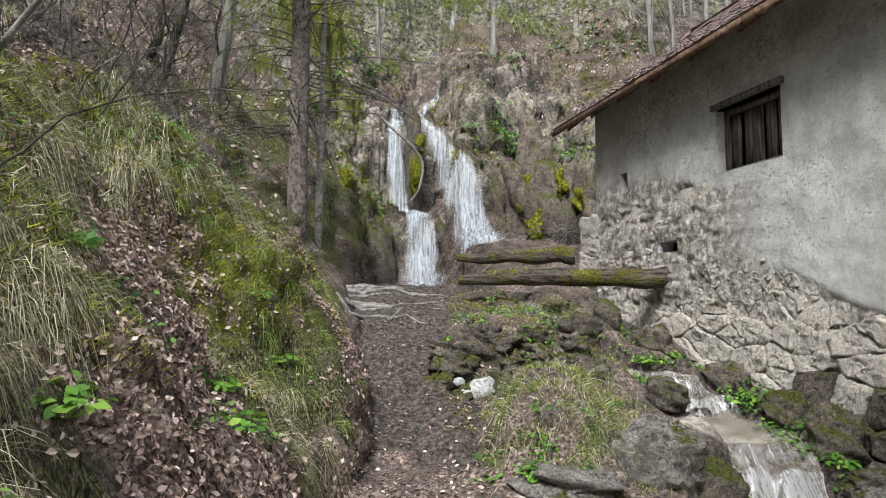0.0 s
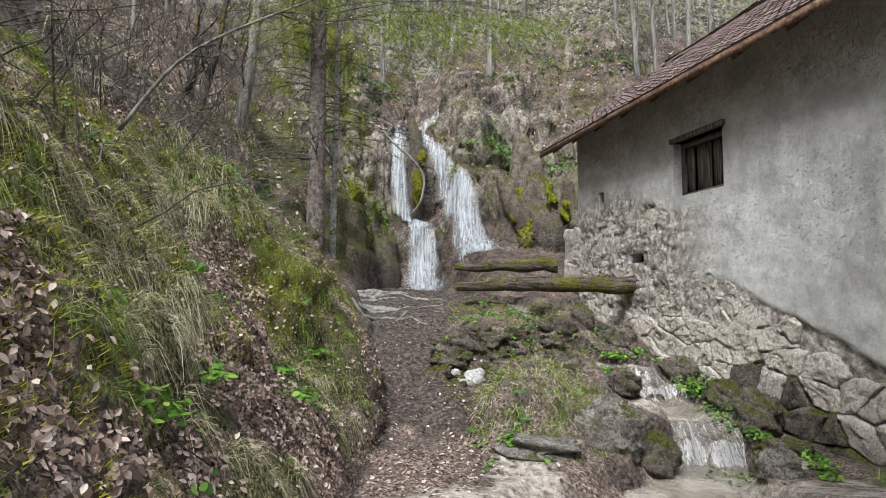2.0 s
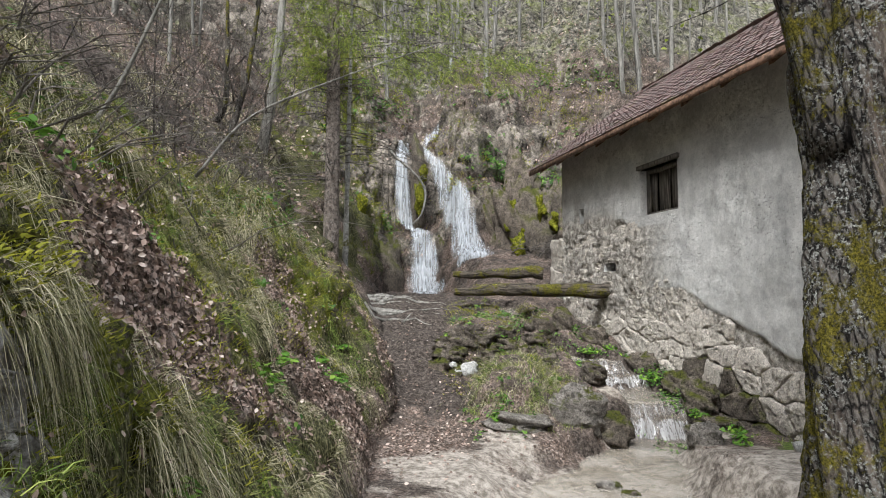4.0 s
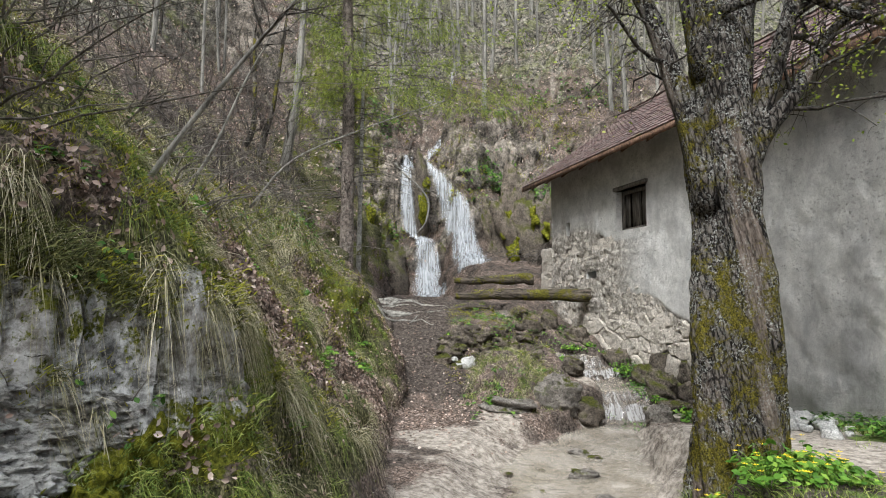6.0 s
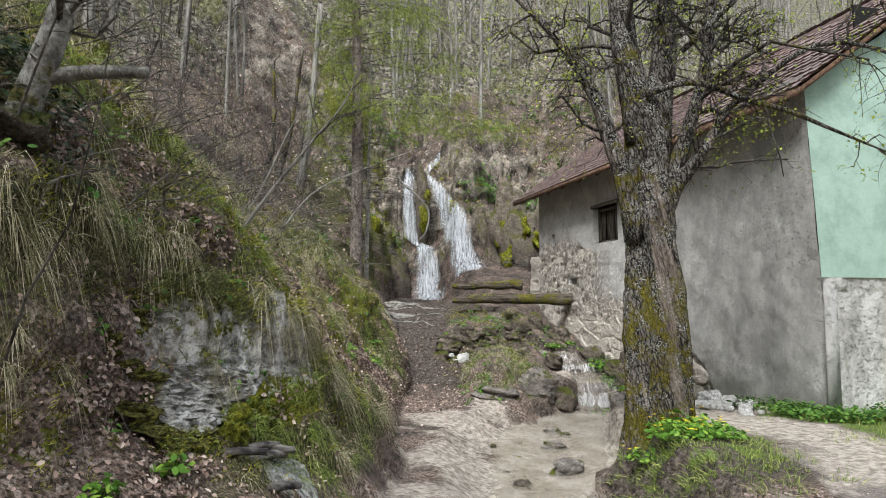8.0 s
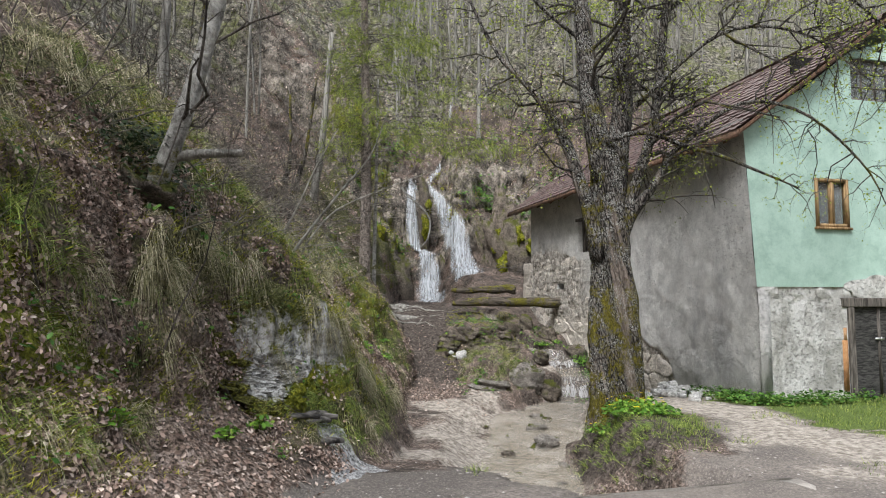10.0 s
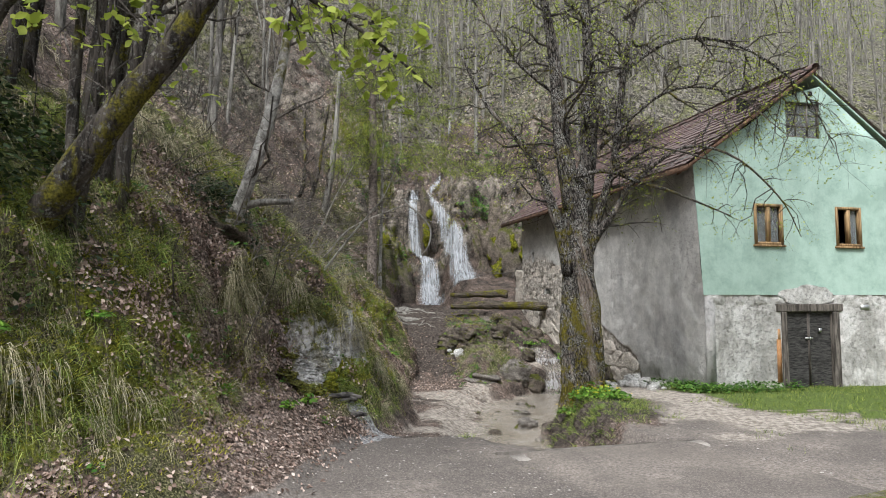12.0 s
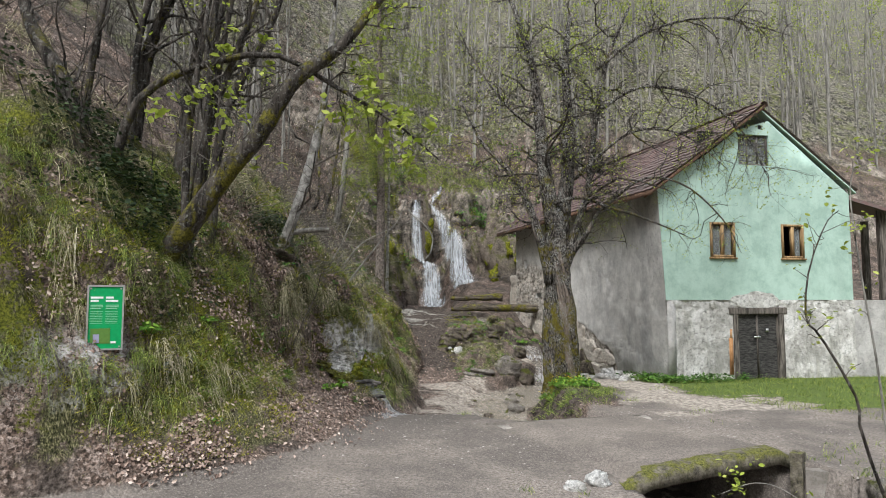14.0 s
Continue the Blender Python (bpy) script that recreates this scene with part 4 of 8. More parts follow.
def build_roof():
    r = np.random.default_rng(51)
    v_back = SIDE_L + 0.9
    slopes = ((-0.62, FRONT_W / 2, 4.93), (FRONT_W + 0.22, FRONT_W / 2, EAVE_R))
    roof = part("roof", Shape(), TILE, HOUSE, "worn dark red clay tile roof")
    top = APEX_Z + 0.16
    for n, (ue, ur, ze) in enumerate(slopes):
        v_front = (-0.28, -0.1)[n]
        s = Shape()
        a = on_house([ue, ue, ur, ur], [v_front, v_back, v_back, v_front], [ze - 0.04, ze - 0.04, top - 0.04, top - 0.04])
        b = a - np.array([0, 0, 0.05])
        s.add(np.concatenate([a, b]), [(0, 1, 2, 3), (7, 6, 5, 4), (0, 4, 5, 1), (3, 2, 6, 7), (0, 3, 7, 4), (1, 5, 6, 2)])
        part("roof_deck", s, GREEN if n else RAFTER, roof, smooth=False)
        run = np.array([ur - ue, top - ze])
        length = np.linalg.norm(run)
        run /= length
        rows, cols = int(length / 0.27) + 1, int((v_back - v_front) / 0.21)
        # one tile: a shallow hollow profile, seven lines across and a thick lower edge
        w = np.linspace(0, 1, 7)
        prof = 0.022 * np.array([1.0, 0.3, 0.0, 0.35, 0.0, 0.3, 1.0])
        up = np.array([-run[1], run[0]]) * (1 if n == 0 else -1)
        if up[1] < 0:
            up = -up
        verts = []
        for along, lift in ((-0.03, 0.0), (-0.03, 0.05), (0.3, 0.012)):
            c = run * along
            base = c[None] + up[None] * (prof[:, None] + lift)
            verts.append(np.stack([base[:, 0], w * 0.215, base[:, 1]], -1))
        tile = np.concatenate(verts)
        faces = [(k, k + 1, 8 + k, 7 + k) for k in range(6)] + [(7 + k, 8 + k, 15 + k, 14 + k) for k in range(6)]
        tile_w = tile[:, 0:1] * FRONT_DIR + tile[:, 1:2] * SIDE_DIR + tile[:, 2:3] * np.array([0, 0, 1.0])
        single = Shape()
        single.add(tile_w, faces)
        one = single.mesh("tile", TILE, smooth=False)
        rest = Shape()
        for i in range(rows):
            for j in range(cols):
                u, z = np.array([ue, ze]) + run * (i * 0.27)
                v = v_front + j * 0.21 + 0.105 * (i % 2) * 0
                at = on_house(u + 0.006 * r.normal(), v + 0.008 * r.normal(), z + 0.012 * r.random() + 0.05 * math.sin(v * 0.9) * (i / rows) * 0.6)
                if n == 0 and j < 16:
                    ob = new("tile", one)
                    ob.parent = roof
                    ob.location = Vector(at)
                    ob.rotation_euler = (0.02 * r.normal(), 0.02 * r.normal(), 0.015 * r.normal())
                else:
                    rest.add(at + tile_w * (1 + 0.02 * r.normal()), faces)
        part("tile_field", rest, TILE, roof, smooth=False, kind="stuff")
    v_front = -0.28
    s = Shape()
    for k in range(34):
        v = v_front + k * 0.4
        a = np.linspace(0, np.pi, 7)
        lift = 0.03 * r.random()
        ring = [on_house(ue, vv, zz) for vv, g in ((v, 1.08), (v + 0.43, 0.95)) for ue, zz in zip(ur + 0.13 * g * np.cos(a), top - 0.03 + lift + 0.13 * g * np.sin(a))]
        s.add(ring, [(i, i + 1, 8 + i, 7 + i) for i in range(6)])
    part("ridge_capping", s, TILE, roof, kind="stuff")
    # rafters and fascia on the stream side
    for k in range(12):
        s = Shape()
        v = 0.2 + 1.1 * k
        p = on_house([-0.55, -0.55, -0.55, -0.55, 0.4, 0.4, 0.4, 0.4], [v, v, v + 0.1, v + 0.1] * 2, [4.78, 4.9, 4.78, 4.9, 5.5, 5.66, 5.5, 5.66])
        s.add(p, [(0, 1, 3, 2), (4, 6, 7, 5), (0, 4, 5, 1), (2, 3, 7, 6), (0, 2, 6, 4), (1, 5, 7, 3)])
        part("rafter", s, RAFTER, roof, smooth=False)
    s = Shape()
    house_box(s, -0.66, -0.63, v_front, v_back, 4.8, 4.93)
    part("fascia", s, RAFTER, roof, "brown fascia board")
    for ue, ez in ((-0.62, 4.93),):
        s = Shape()
        for vv in (v_front - 0.03,):
            p = on_house([ue, ue, ue, ue, FRONT_W / 2, FRONT_W / 2, FRONT_W / 2, FRONT_W / 2], [vv, vv, vv + 0.04, vv + 0.04] * 2, [ez - 0.05, ez + 0.01, ez - 0.05, ez + 0.01, top - 0.05, top + 0.01, top - 0.05, top + 0.01])
            s.add(p, [(0, 1, 3, 2), (4, 6, 7, 5), (0, 4, 5, 1), (2, 3, 7, 6), (0, 2, 6, 4), (1, 5, 7, 3)])
        part("barge_board", s, RAFTER, roof, smooth=False)


build_roof()


def clip_cell(cell, px, pz, qx, qz):
    """The part of a polygon that lies nearer to p than to q."""
    mx, mz, nx, nz = (px + qx) / 2, (pz + qz) / 2, qx - px, qz - pz
    out = []
    for k in range(len(cell)):
        a, b = cell[k - 1], cell[k]
        da, db = (a[0] - mx) * nx + (a[1] - mz) * nz, (b[0] - mx) * nx + (b[1] - mz) * nz
        if (da < 0) != (db < 0):
            t = da / (da - db)
            out.append((a[0] + (b[0] - a[0]) * t, a[1] + (b[1] - a[1]) * t))
        if db < 0:
            out.append(b)
    return out


def stone_from_cell(s, cell, depth, proud, place, rng):
    """A rough block on an outline: place(a, z, inward) sets it into its wall."""
    ring = []
    for k in range(len(cell)):
        a, b = cell[k - 1], cell[k]
        n = max(1, int(math.hypot(b[0] - a[0], b[1] - a[1]) / 0.06))
        ring += [(a[0] + (b[0] - a[0]) * i / n, a[1] + (b[1] - a[1]) * i / n) for i in range(n)]
    ring = np.array(ring)
    mid = ring.mean(0)
    size = np.abs(ring - mid).mean()
    seed = int(rng.integers(1, 9999))
    rows = []
    tilt = rng.normal(size=2) * 0.05
    for shrink, inward in ((1.0, depth), (0.995, 0.02), (0.975, -0.5 * proud), (0.93, -0.85 * proud), (0.8, -proud), (0.64, -proud), (0.48, -proud), (0.32, -proud), (0.16, -proud), (0.03, -proud)):
        p = mid + (ring - mid) * shrink
        p = p + 0.17 * size * np.stack([vnoise(p[:, 0] * 7, p[:, 1] * 7, seed), vnoise(p[:, 0] * 7, p[:, 1] * 7, seed + 1)], -1) * 2
        rel = (p - mid) @ tilt
        w = inward - (rel + 0.03 * fbm(p[:, 0] * 5, p[:, 1] * 5, 3, seed, 0.6) + 0.045 * (np.abs(fbm(p[:, 0] * 11, p[:, 1] * 13, 4, seed + 5, 0.65)) - 0.15)) * (inward < 0.02)
        rows.append(place(p[:, 0], p[:, 1], w))
    s.grid(np.stack(rows), True)


def wall_stones():
    """Bare rubble at the foot of the stream side."""
    r = np.random.default_rng(52)
    seeds, z = [], -1.25
    while z < 2.3:
        h = float(np.interp(z, [-1, 0.2, 0.7, 0.9, 2.2], [0.46, 0.42, 0.36, 0.16, 0.11])) * (0.85 + 0.3 * r.random())
        v = 2.2 + h * r.random()
        while v < SIDE_L:
            seeds.append((v + 0.16 * h * r.normal(), 1.7 * (z + h / 2 + 0.26 * h * r.normal()), h))
            v += h * (0.7 + 1.9 * r.random() ** 1.6)
        z += h
    pts = np.array(seeds)
    field, made = Shape(), 0
    for i, (x, zz, h) in enumerate(seeds):
        edge = float(curve(PLASTER_EDGE, x))
        if zz / 1.7 + 0.3 * h > edge or (9.1 < x < 9.95 and 1.8 < zz / 1.7 < 2.2):
            continue
        cell = [(x - 1, zz - 1), (x + 1, zz - 1), (x + 1, zz + 1), (x - 1, zz + 1)]
        near = np.argsort((pts[:, 0] - x) ** 2 + (pts[:, 1] - zz) ** 2)[1:16]
        for j in near:
            cell = clip_cell(cell, x, zz, pts[j, 0], pts[j, 1])
        cell = [(a, b / 1.7) for a, b in cell]
        low = float(step(0.2, -0.7, zz / 1.7))
        low *= float(step(4.0, 5.5, x))
        out = (0.03 + 0.05 * r.random() if h > 0.22 else 0.005 + 0.03 * r.random()) + 0.1 * low

        def place(a, b, inward, low=low):
            return on_house(0.03 + inward - 0.1 * low, a, b)

        big = h > 0.2
        s = Shape() if big and made < 290 else field
        stone_from_cell(s, cell, 0.25, out, place, r)
        if s is not field:
            made += 1
            part("stone", s, RUBBLE if zz / 1.7 > -0.3 + 0.16 * r.normal() or x < 4.6 else TUFA, HOUSE)
    part("rubble_infill", field, RUBBLE, HOUSE, kind="stuff")


wall_stones()


# ---- plants that nobody could count ----
GRASS_DRY = leaf_material("dry_grass", (0.0, (0.03, 0.032, 0.012)), (0.35, (0.16, 0.155, 0.065)), (0.7, (0.42, 0.38, 0.23)), (1.0, (0.74, 0.67, 0.49)))
CLIFF_GRASS = leaf_material("cliff_grass", (0.0, (0.02, 0.024, 0.008)), (0.5, (0.11, 0.125, 0.04)), (1.0, (0.3, 0.3, 0.12)))
GRASS_GREEN = leaf_material("green_grass", (0.0, (0.03, 0.05, 0.01)), (0.5, (0.14, 0.2, 0.035)), (1.0, (0.4, 0.44, 0.12)))
DEAD_LEAF = leaf_material("dead_leaf", (0.0, (0.055, 0.038, 0.029)), (0.35, (0.22, 0.152, 0.12)), (0.75, (0.4, 0.3, 0.245)), (1.0, (0.6, 0.5, 0.43)), through_light=0.1)
HERB = leaf_material("herb_leaf", (0.0, (0.03, 0.075, 0.012)), (0.5, (0.07, 0.16, 0.025)), (1.0, (0.17, 0.28, 0.05)), rough=0.5)
IVY = leaf_material("ivy_leaf", (0.0, (0.012, 0.02, 0.008)), (0.6, (0.03, 0.05, 0.018)), (1.0, (0.06, 0.085, 0.03)), rough=0.45)
MOSS = leaf_material("moss_fuzz", (0.0, (0.06, 0.07, 0.008)), (0.5, (0.25, 0.26, 0.025)), (1.0, (0.5, 0.48, 0.06)))
SPRING = leaf_material("spring_leaf", (0.0, (0.15, 0.2, 0.025)), (0.5, (0.31, 0.38, 0.055)), (1.0, (0.5, 0.55, 0.13)), through_light=0.45)
TWIG = bark_material("twig_bark", (0.03, 0.026, 0.022), (0.2, 0.175, 0.152), 0.0, 0.1)
PALE_TWIG = bark_material("pale_twig", (0.09, 0.08, 0.068), (0.34, 0.305, 0.265), 0.0, 0.1)


def blades(root, out, up, length, width, droop, rng, segs=3):
    """Drooping blades: root (n,3), out (n,3) sideways lean, up (n,3) start direction, length, width and droop (n)."""
    n = len(root)
    t = np.linspace(0, 1, segs + 1)[None, :, None]
    start = up + out
    start /= np.linalg.norm(start, axis=1)[:, None]
    mid = root[:, None] + start[:, None] * length[:, None, None] * t
    mid = mid + np.array([0, 0, -1.0]) * (droop * length)[:, None, None] * t ** 2 + out[:, None] * (0.35 * length)[:, None, None] * t ** 2
    side = np.cross(start, rng.normal(size=(n, 3)))
    side /= np.linalg.norm(side, axis=1)[:, None] + 1e-9
    w = (width[:, None] * (1 - 0.88 * t[0, :, 0][None] ** 1.3))[:, :, None] * 0.5
    v = np.stack([mid - side[:, None] * w, mid + side[:, None] * w], 2).reshape(-1, 3)
    base = (np.arange(n) * (segs + 1) * 2)[:, None] + (np.arange(segs) * 2)[None]
    q = np.stack([base, base + 1, base + 3, base + 2], -1).reshape(-1, 4)
    return v, q


def tufts(at, normal, per, spread, length, width, droop, rng, lean=0.7, segs=3, rise=0.75):
    n = len(at)
    root = np.repeat(at, per, 0)
    nn = np.repeat(normal, per, 0)
    size = np.repeat(0.6 + 0.8 * rng.random(n), per)
    root = root + rng.normal(size=root.shape) * spread * (1 - nn ** 2) * size[:, None]
    az = rng.random(len(root)) * 2 * np.pi
    out = np.stack([np.cos(az), np.sin(az), np.zeros_like(az)], -1) * (lean * rng.random(len(root)))[:, None]
    down = nn.copy()
    down[:, 2] = 0
    out = out + down * 0.55 * lean
    up = np.array([0, 0, rise]) + 0.35 * nn
    ln = length * size * (0.45 + 0.75 * rng.random(len(root)))
    return blades(root - 0.02 * nn, out, up, ln, width * (0.6 + 0.8 * rng.random(len(root))), droop * (0.4 + rng.random(len(root))), rng, segs)


def leaves(at, normal, size, rng, fold=0.35, tilt=0.6):
    """Loose pointed leaves of two folded halves."""
    n = len(at)
    nn = normal + rng.normal(size=(n, 3)) * tilt
    nn /= np.linalg.norm(nn, axis=1)[:, None]
    a = np.cross(nn, rng.normal(size=(n, 3)))
    a /= np.linalg.norm(a, axis=1)[:, None]
    b = np.cross(nn, a)
    L, W = (size * 0.5)[:, None], (size * 0.3)[:, None]
    f = fold * W * (0.4 + rng.random((n, 1)))
    curl = (rng.random((n, 1)) - 0.3) * 0.35 * L
    tip, tail = at + a * L + nn * curl, at - a * L
    l1, l2 = at + a * 0.25 * L + b * W + nn * f, at - a * 0.4 * L + b * 0.8 * W + nn * f
    r1, r2 = at + a * 0.25 * L - b * W + nn * f, at - a * 0.4 * L - b * 0.8 * W + nn * f
    v = np.stack([tail, l2, l1, tip, r1, r2], 1).reshape(-1, 3)
    i = np.arange(n)[:, None] * 6
    q = np.concatenate([i + np.array([[0, 3, 2, 1]]), i + np.array([[0, 5, 4, 3]])])
    return v, q


def scatter(n, x0, x1, y0, y1, keep, rng):
    """Random places on the ground where keep(x, y, z, d) is likely; returns places and normals."""
    x, y = x0 + (x1 - x0) * rng.random(n), y0 + (y1 - y0) * rng.random(n)
    z, d, dc, cut = lay(x, y)
    first = keep(x, y, z, d, dc, cut) > 0.02
    x, y, z, d, dc, cut = [q[first] for q in (x, y, z, d, dc, cut)]
    nrm = ground_normal(x, y)
    # as many to the area of a steep face as to that of level ground
    ok = rng.random(len(x)) < keep(x, y, z, d, dc, cut) * np.clip(1 / nrm[:, 2], 1, 4) / 2.2
    x, y, z, nrm = x[ok], y[ok], z[ok], nrm[ok]
    return np.stack([x, y, z], -1) + nrm * pushed(x, y, z, nrm)[:, None], nrm


def bare_rock(x, y, z):
    a = np.exp(-(((y + 2.3) / 0.95) ** 2 + ((z - 1.0) / 0.55) ** 2) ** 2)
    return np.maximum(a, 0.8 * np.exp(-(((y + 8.6) / 1.1) ** 2 + ((z - 1.3) / 0.7) ** 2) ** 2))


def grass_keep(x, y, z, d, dc, cut):
    m = step(0.0, 0.3, d) * step(7, 3.5, d) * step(-0.04, 0.1, cover(x, y, z)) * (1 - bare_rock(x, y, z)) * step(0.4, 0.6, 0.56 + 0.8 * fbm(y * 2.1 + 5, z * 2.1 + x, 3, 54))
    return m * step(21, 18, y) * (1 - (1 - step(0.35, 0.8, z)) * step(-2.8, -3.4, y))


def join(*packs):
    v, q, n = [], [], 0
    for a, b in packs:
        v.append(a), q.append(b + n)
        n += len(a)
    return np.concatenate(v), np.concatenate(q)


def plant_grass():
    r = np.random.default_rng(11)
    mound = lambda x, y, z, d, dc, cut: np.exp(-(np.abs((x - 1.45) / 0.95) ** 4 + np.abs((y - 7.7) / 1.4) ** 4)) * step(0.05, 0.2, cut)
    p4, n4 = scatter(1300, 0.5, 2.6, 6, 9.4, mound, r)
    ledge_top = lambda x, y, z, d, dc, cut: step(0.0, 0.4, x) * step(3.2, 2.6, x) * step(0.45, 0.6, 0.5 + fbm(x * 1.4 + 8, y * 1.4, 3, 60))
    pt, nt = scatter(700, 0.0, 3.2, 8.8, 13, ledge_top, r)
    # long tufts that hang down the steep face, thinner away from the camera's way
    p1, n1 = scatter(6000, -4.8, -0.9, -9, 10, grass_keep, r)
    p2, n2 = scatter(5200, -9, -2.6, -8, 18, lambda x, y, z, d, dc, cut: step(2.0, 2.6, d) * step(8, 5, d) * step(0.42, 0.6, 0.5 + fbm(y * 0.9 + x, z * 0.9, 3, 56)), r)
    ledge = lambda x, y, z, d, dc, cut: np.exp(-((z - 1.95 - 0.25 * np.sin(y * 1.7)) / 0.16) ** 2) * step(-6.2, -5.2, y) * step(0.6, -0.6, y) * step(2.4, 1.6, d) * step(0.35, 0.6, 0.5 + fbm(y * 1.5, z, 2, 57))
    pl, nl = scatter(4200, -4.2, -1.3, -8, 0.6, ledge, r)
    pw, nw = scatter(2000, -5.6, -2.2, -9.4, -5.4, lambda x, y, z, d, dc, cut: step(0.3, 0.8, z) * step(3.2, 2.4, d) * step(0.4, 0.6, 0.5 + fbm(y * 1.4, z * 1.4, 3, 58)), r)
    fresh = lambda p: fbm(p[:, 1] * 1.3 + 31, p[:, 2] * 1.3 + p[:, 0], 3, 59) + 0.12 * r.normal(size=len(p)) > 0.06
    g1, gw, gl = fresh(p1) | ((p1[:, 1] < -4.5) & (r.random(len(p1)) < 0.45)), fresh(pw) | (r.random(len(pw)) < 0.5), fresh(pl)
    v, q = join(tufts(pl[~gl], nl[~gl], 34, 0.045, 0.27, 0.0055, 2.0, r, lean=0.55, segs=3, rise=0.5), tufts(p1[~g1], n1[~g1], 58, 0.045, 0.3, 0.0055, 2.1, r, lean=0.6, segs=3, rise=0.5), tufts(p2, n2, 16, 0.06, 0.42, 0.009, 1.9, r, segs=2),
                tufts(pw[~gw], nw[~gw], 30, 0.045, 0.27, 0.0055, 2.0, r, lean=0.5, segs=4, rise=0.45))
    v, q = join((v, q), tufts(p4[1::3], n4[1::3], 22, 0.05, 0.42, 0.006, 1.7, r), tufts(pt[::2], nt[::2], 20, 0.05, 0.3, 0.006, 1.5, r))
    stuff("dry_grass", v, q, GRASS_DRY, "drooping tufts of dry tan grass on the steep bank", "grass")
    v, q = join(tufts(pw[gw], nw[gw], 24, 0.05, 0.28, 0.006, 1.3, r), tufts(p1[g1], n1[g1], 44, 0.05, 0.24, 0.0055, 1.8, r, rise=0.5), tufts(pl[gl], nl[gl], 30, 0.05, 0.3, 0.006, 2.0, r, rise=0.5), tufts(p4[::2], n4[::2], 22, 0.05, 0.3, 0.006, 1.3, r), tufts(pt[1::2], nt[1::2], 18, 0.05, 0.2, 0.007, 1.1, r))
    stuff("green_grass", v, q, GRASS_GREEN, "fresh green grass among the old tufts", "grass")
    lawn = lambda x, y, z, d, dc, cut: step(0.45, 0.55, 0.5 + 0.5 * step(0.5, 1.6, x - 5.2 - 0.5 * np.clip(-y - 1, 0, 3)) * step(-3.8, -2.6, y - 0.12 * (x - 6)) - 0.15 * step(1.2, -1.2, y + 1.2) * step(9, 6.6, x) + 0.3 * fbm(x, y, 3, 77))
    p5, n5 = scatter(6400, 4.8, 15, -4.5, 3.6, lawn, r)
    ok = (p5[:, 1] - 2.16) * 0.97 - (p5[:, 0] - 6.37) * 0.245 < -0.02
    islet = lambda x, y, z, d, dc, cut: np.exp(-(((x - 3.1) / 0.95) ** 2 + ((y + 0.7) / 1.5) ** 2) ** 2)
    p6, n6 = scatter(1700, 2.0, 4.4, -2.8, 1.6, islet, r)
    edge = lambda x, y, z, d, dc, cut: step(0.5, 0.1, np.abs((x - 6.37) * 0.9695 + (y - 2.16) * 0.2452 + 0.35)) * step(6.5, 4.0, y)
    p7, n7 = scatter(1500, 4.6, 7.2, 1.4, 7, edge, r)
    spot = lambda x, y, z, d, dc, cut: np.exp(-(((x - 0.45) / 0.16) ** 2 + ((y + 2.9) / 0.35) ** 2))
    p8, n8 = scatter(300, 0, 1.2, -4, -2, spot, r)
    near = lambda x, y, z, d, dc, cut: np.exp(-(((x - 1.3) / 0.5) ** 2 + ((y + 8.6) / 0.6) ** 2)) + step(5.0, 5.6, x) * step(-5, -6, y)
    p9, n9 = scatter(1300, 0.4, 9, -11, -5.4, near, r)
    v, q = join(tufts(p5[ok], n5[ok], 10, 0.06, 0.13, 0.007, 0.3, r, segs=2), tufts(p6, n6, 14, 0.05, 0.16, 0.007, 0.5, r), tufts(p7, n7, 14, 0.05, 0.22, 0.008, 0.6, r),
                tufts(p8, n8, 14, 0.03, 0.15, 0.005, 0.5, r), tufts(p9, n9, 12, 0.05, 0.18, 0.007, 0.5, r))
    stuff("lawn_grass", v, q, GRASS_GREEN, "short bright green grass round the mill house", "grass")


def plant_cliff():
    r = np.random.default_rng(16)
    k = lambda x, y, z, d, dc, cut: step(0.3, 1, dc) * step(10, 6, dc) * step(0.5, 0.62, 0.56 + fbm(x * 0.6 + 40, z * 0.6, 3, 96)) * (0.3 + 0.7 * step(0.8, 1.6, np.abs(x + 0.2)))
    p, n = scatter(3800, -7, 12, 14, 29, k, r)
    v, q = tufts(p, n, 18, 0.12, 0.34, 0.008, 1.6, r, lean=0.7, segs=3)
    stuff("cliff_grass", v, q, CLIFF_GRASS, "long pale grass hanging on the cliff", "grass")
    k2 = lambda x, y, z, d, dc, cut: step(0.3, 1, dc) * step(9, 5, dc) * step(0.55, 0.66, 0.5 + fbm(x * 0.9 + 70, z * 0.9, 3, 97))
    p, n = scatter(7000, -6, 9, 15, 27, k2, r)
    v, q = tufts(p, n, 22, 0.12, 0.12, 0.02, 0.3, r, lean=0.9, segs=1)
    stuff("cliff_moss", v, q, MOSS, "yellow-green moss hanging on the tufa", "moss")


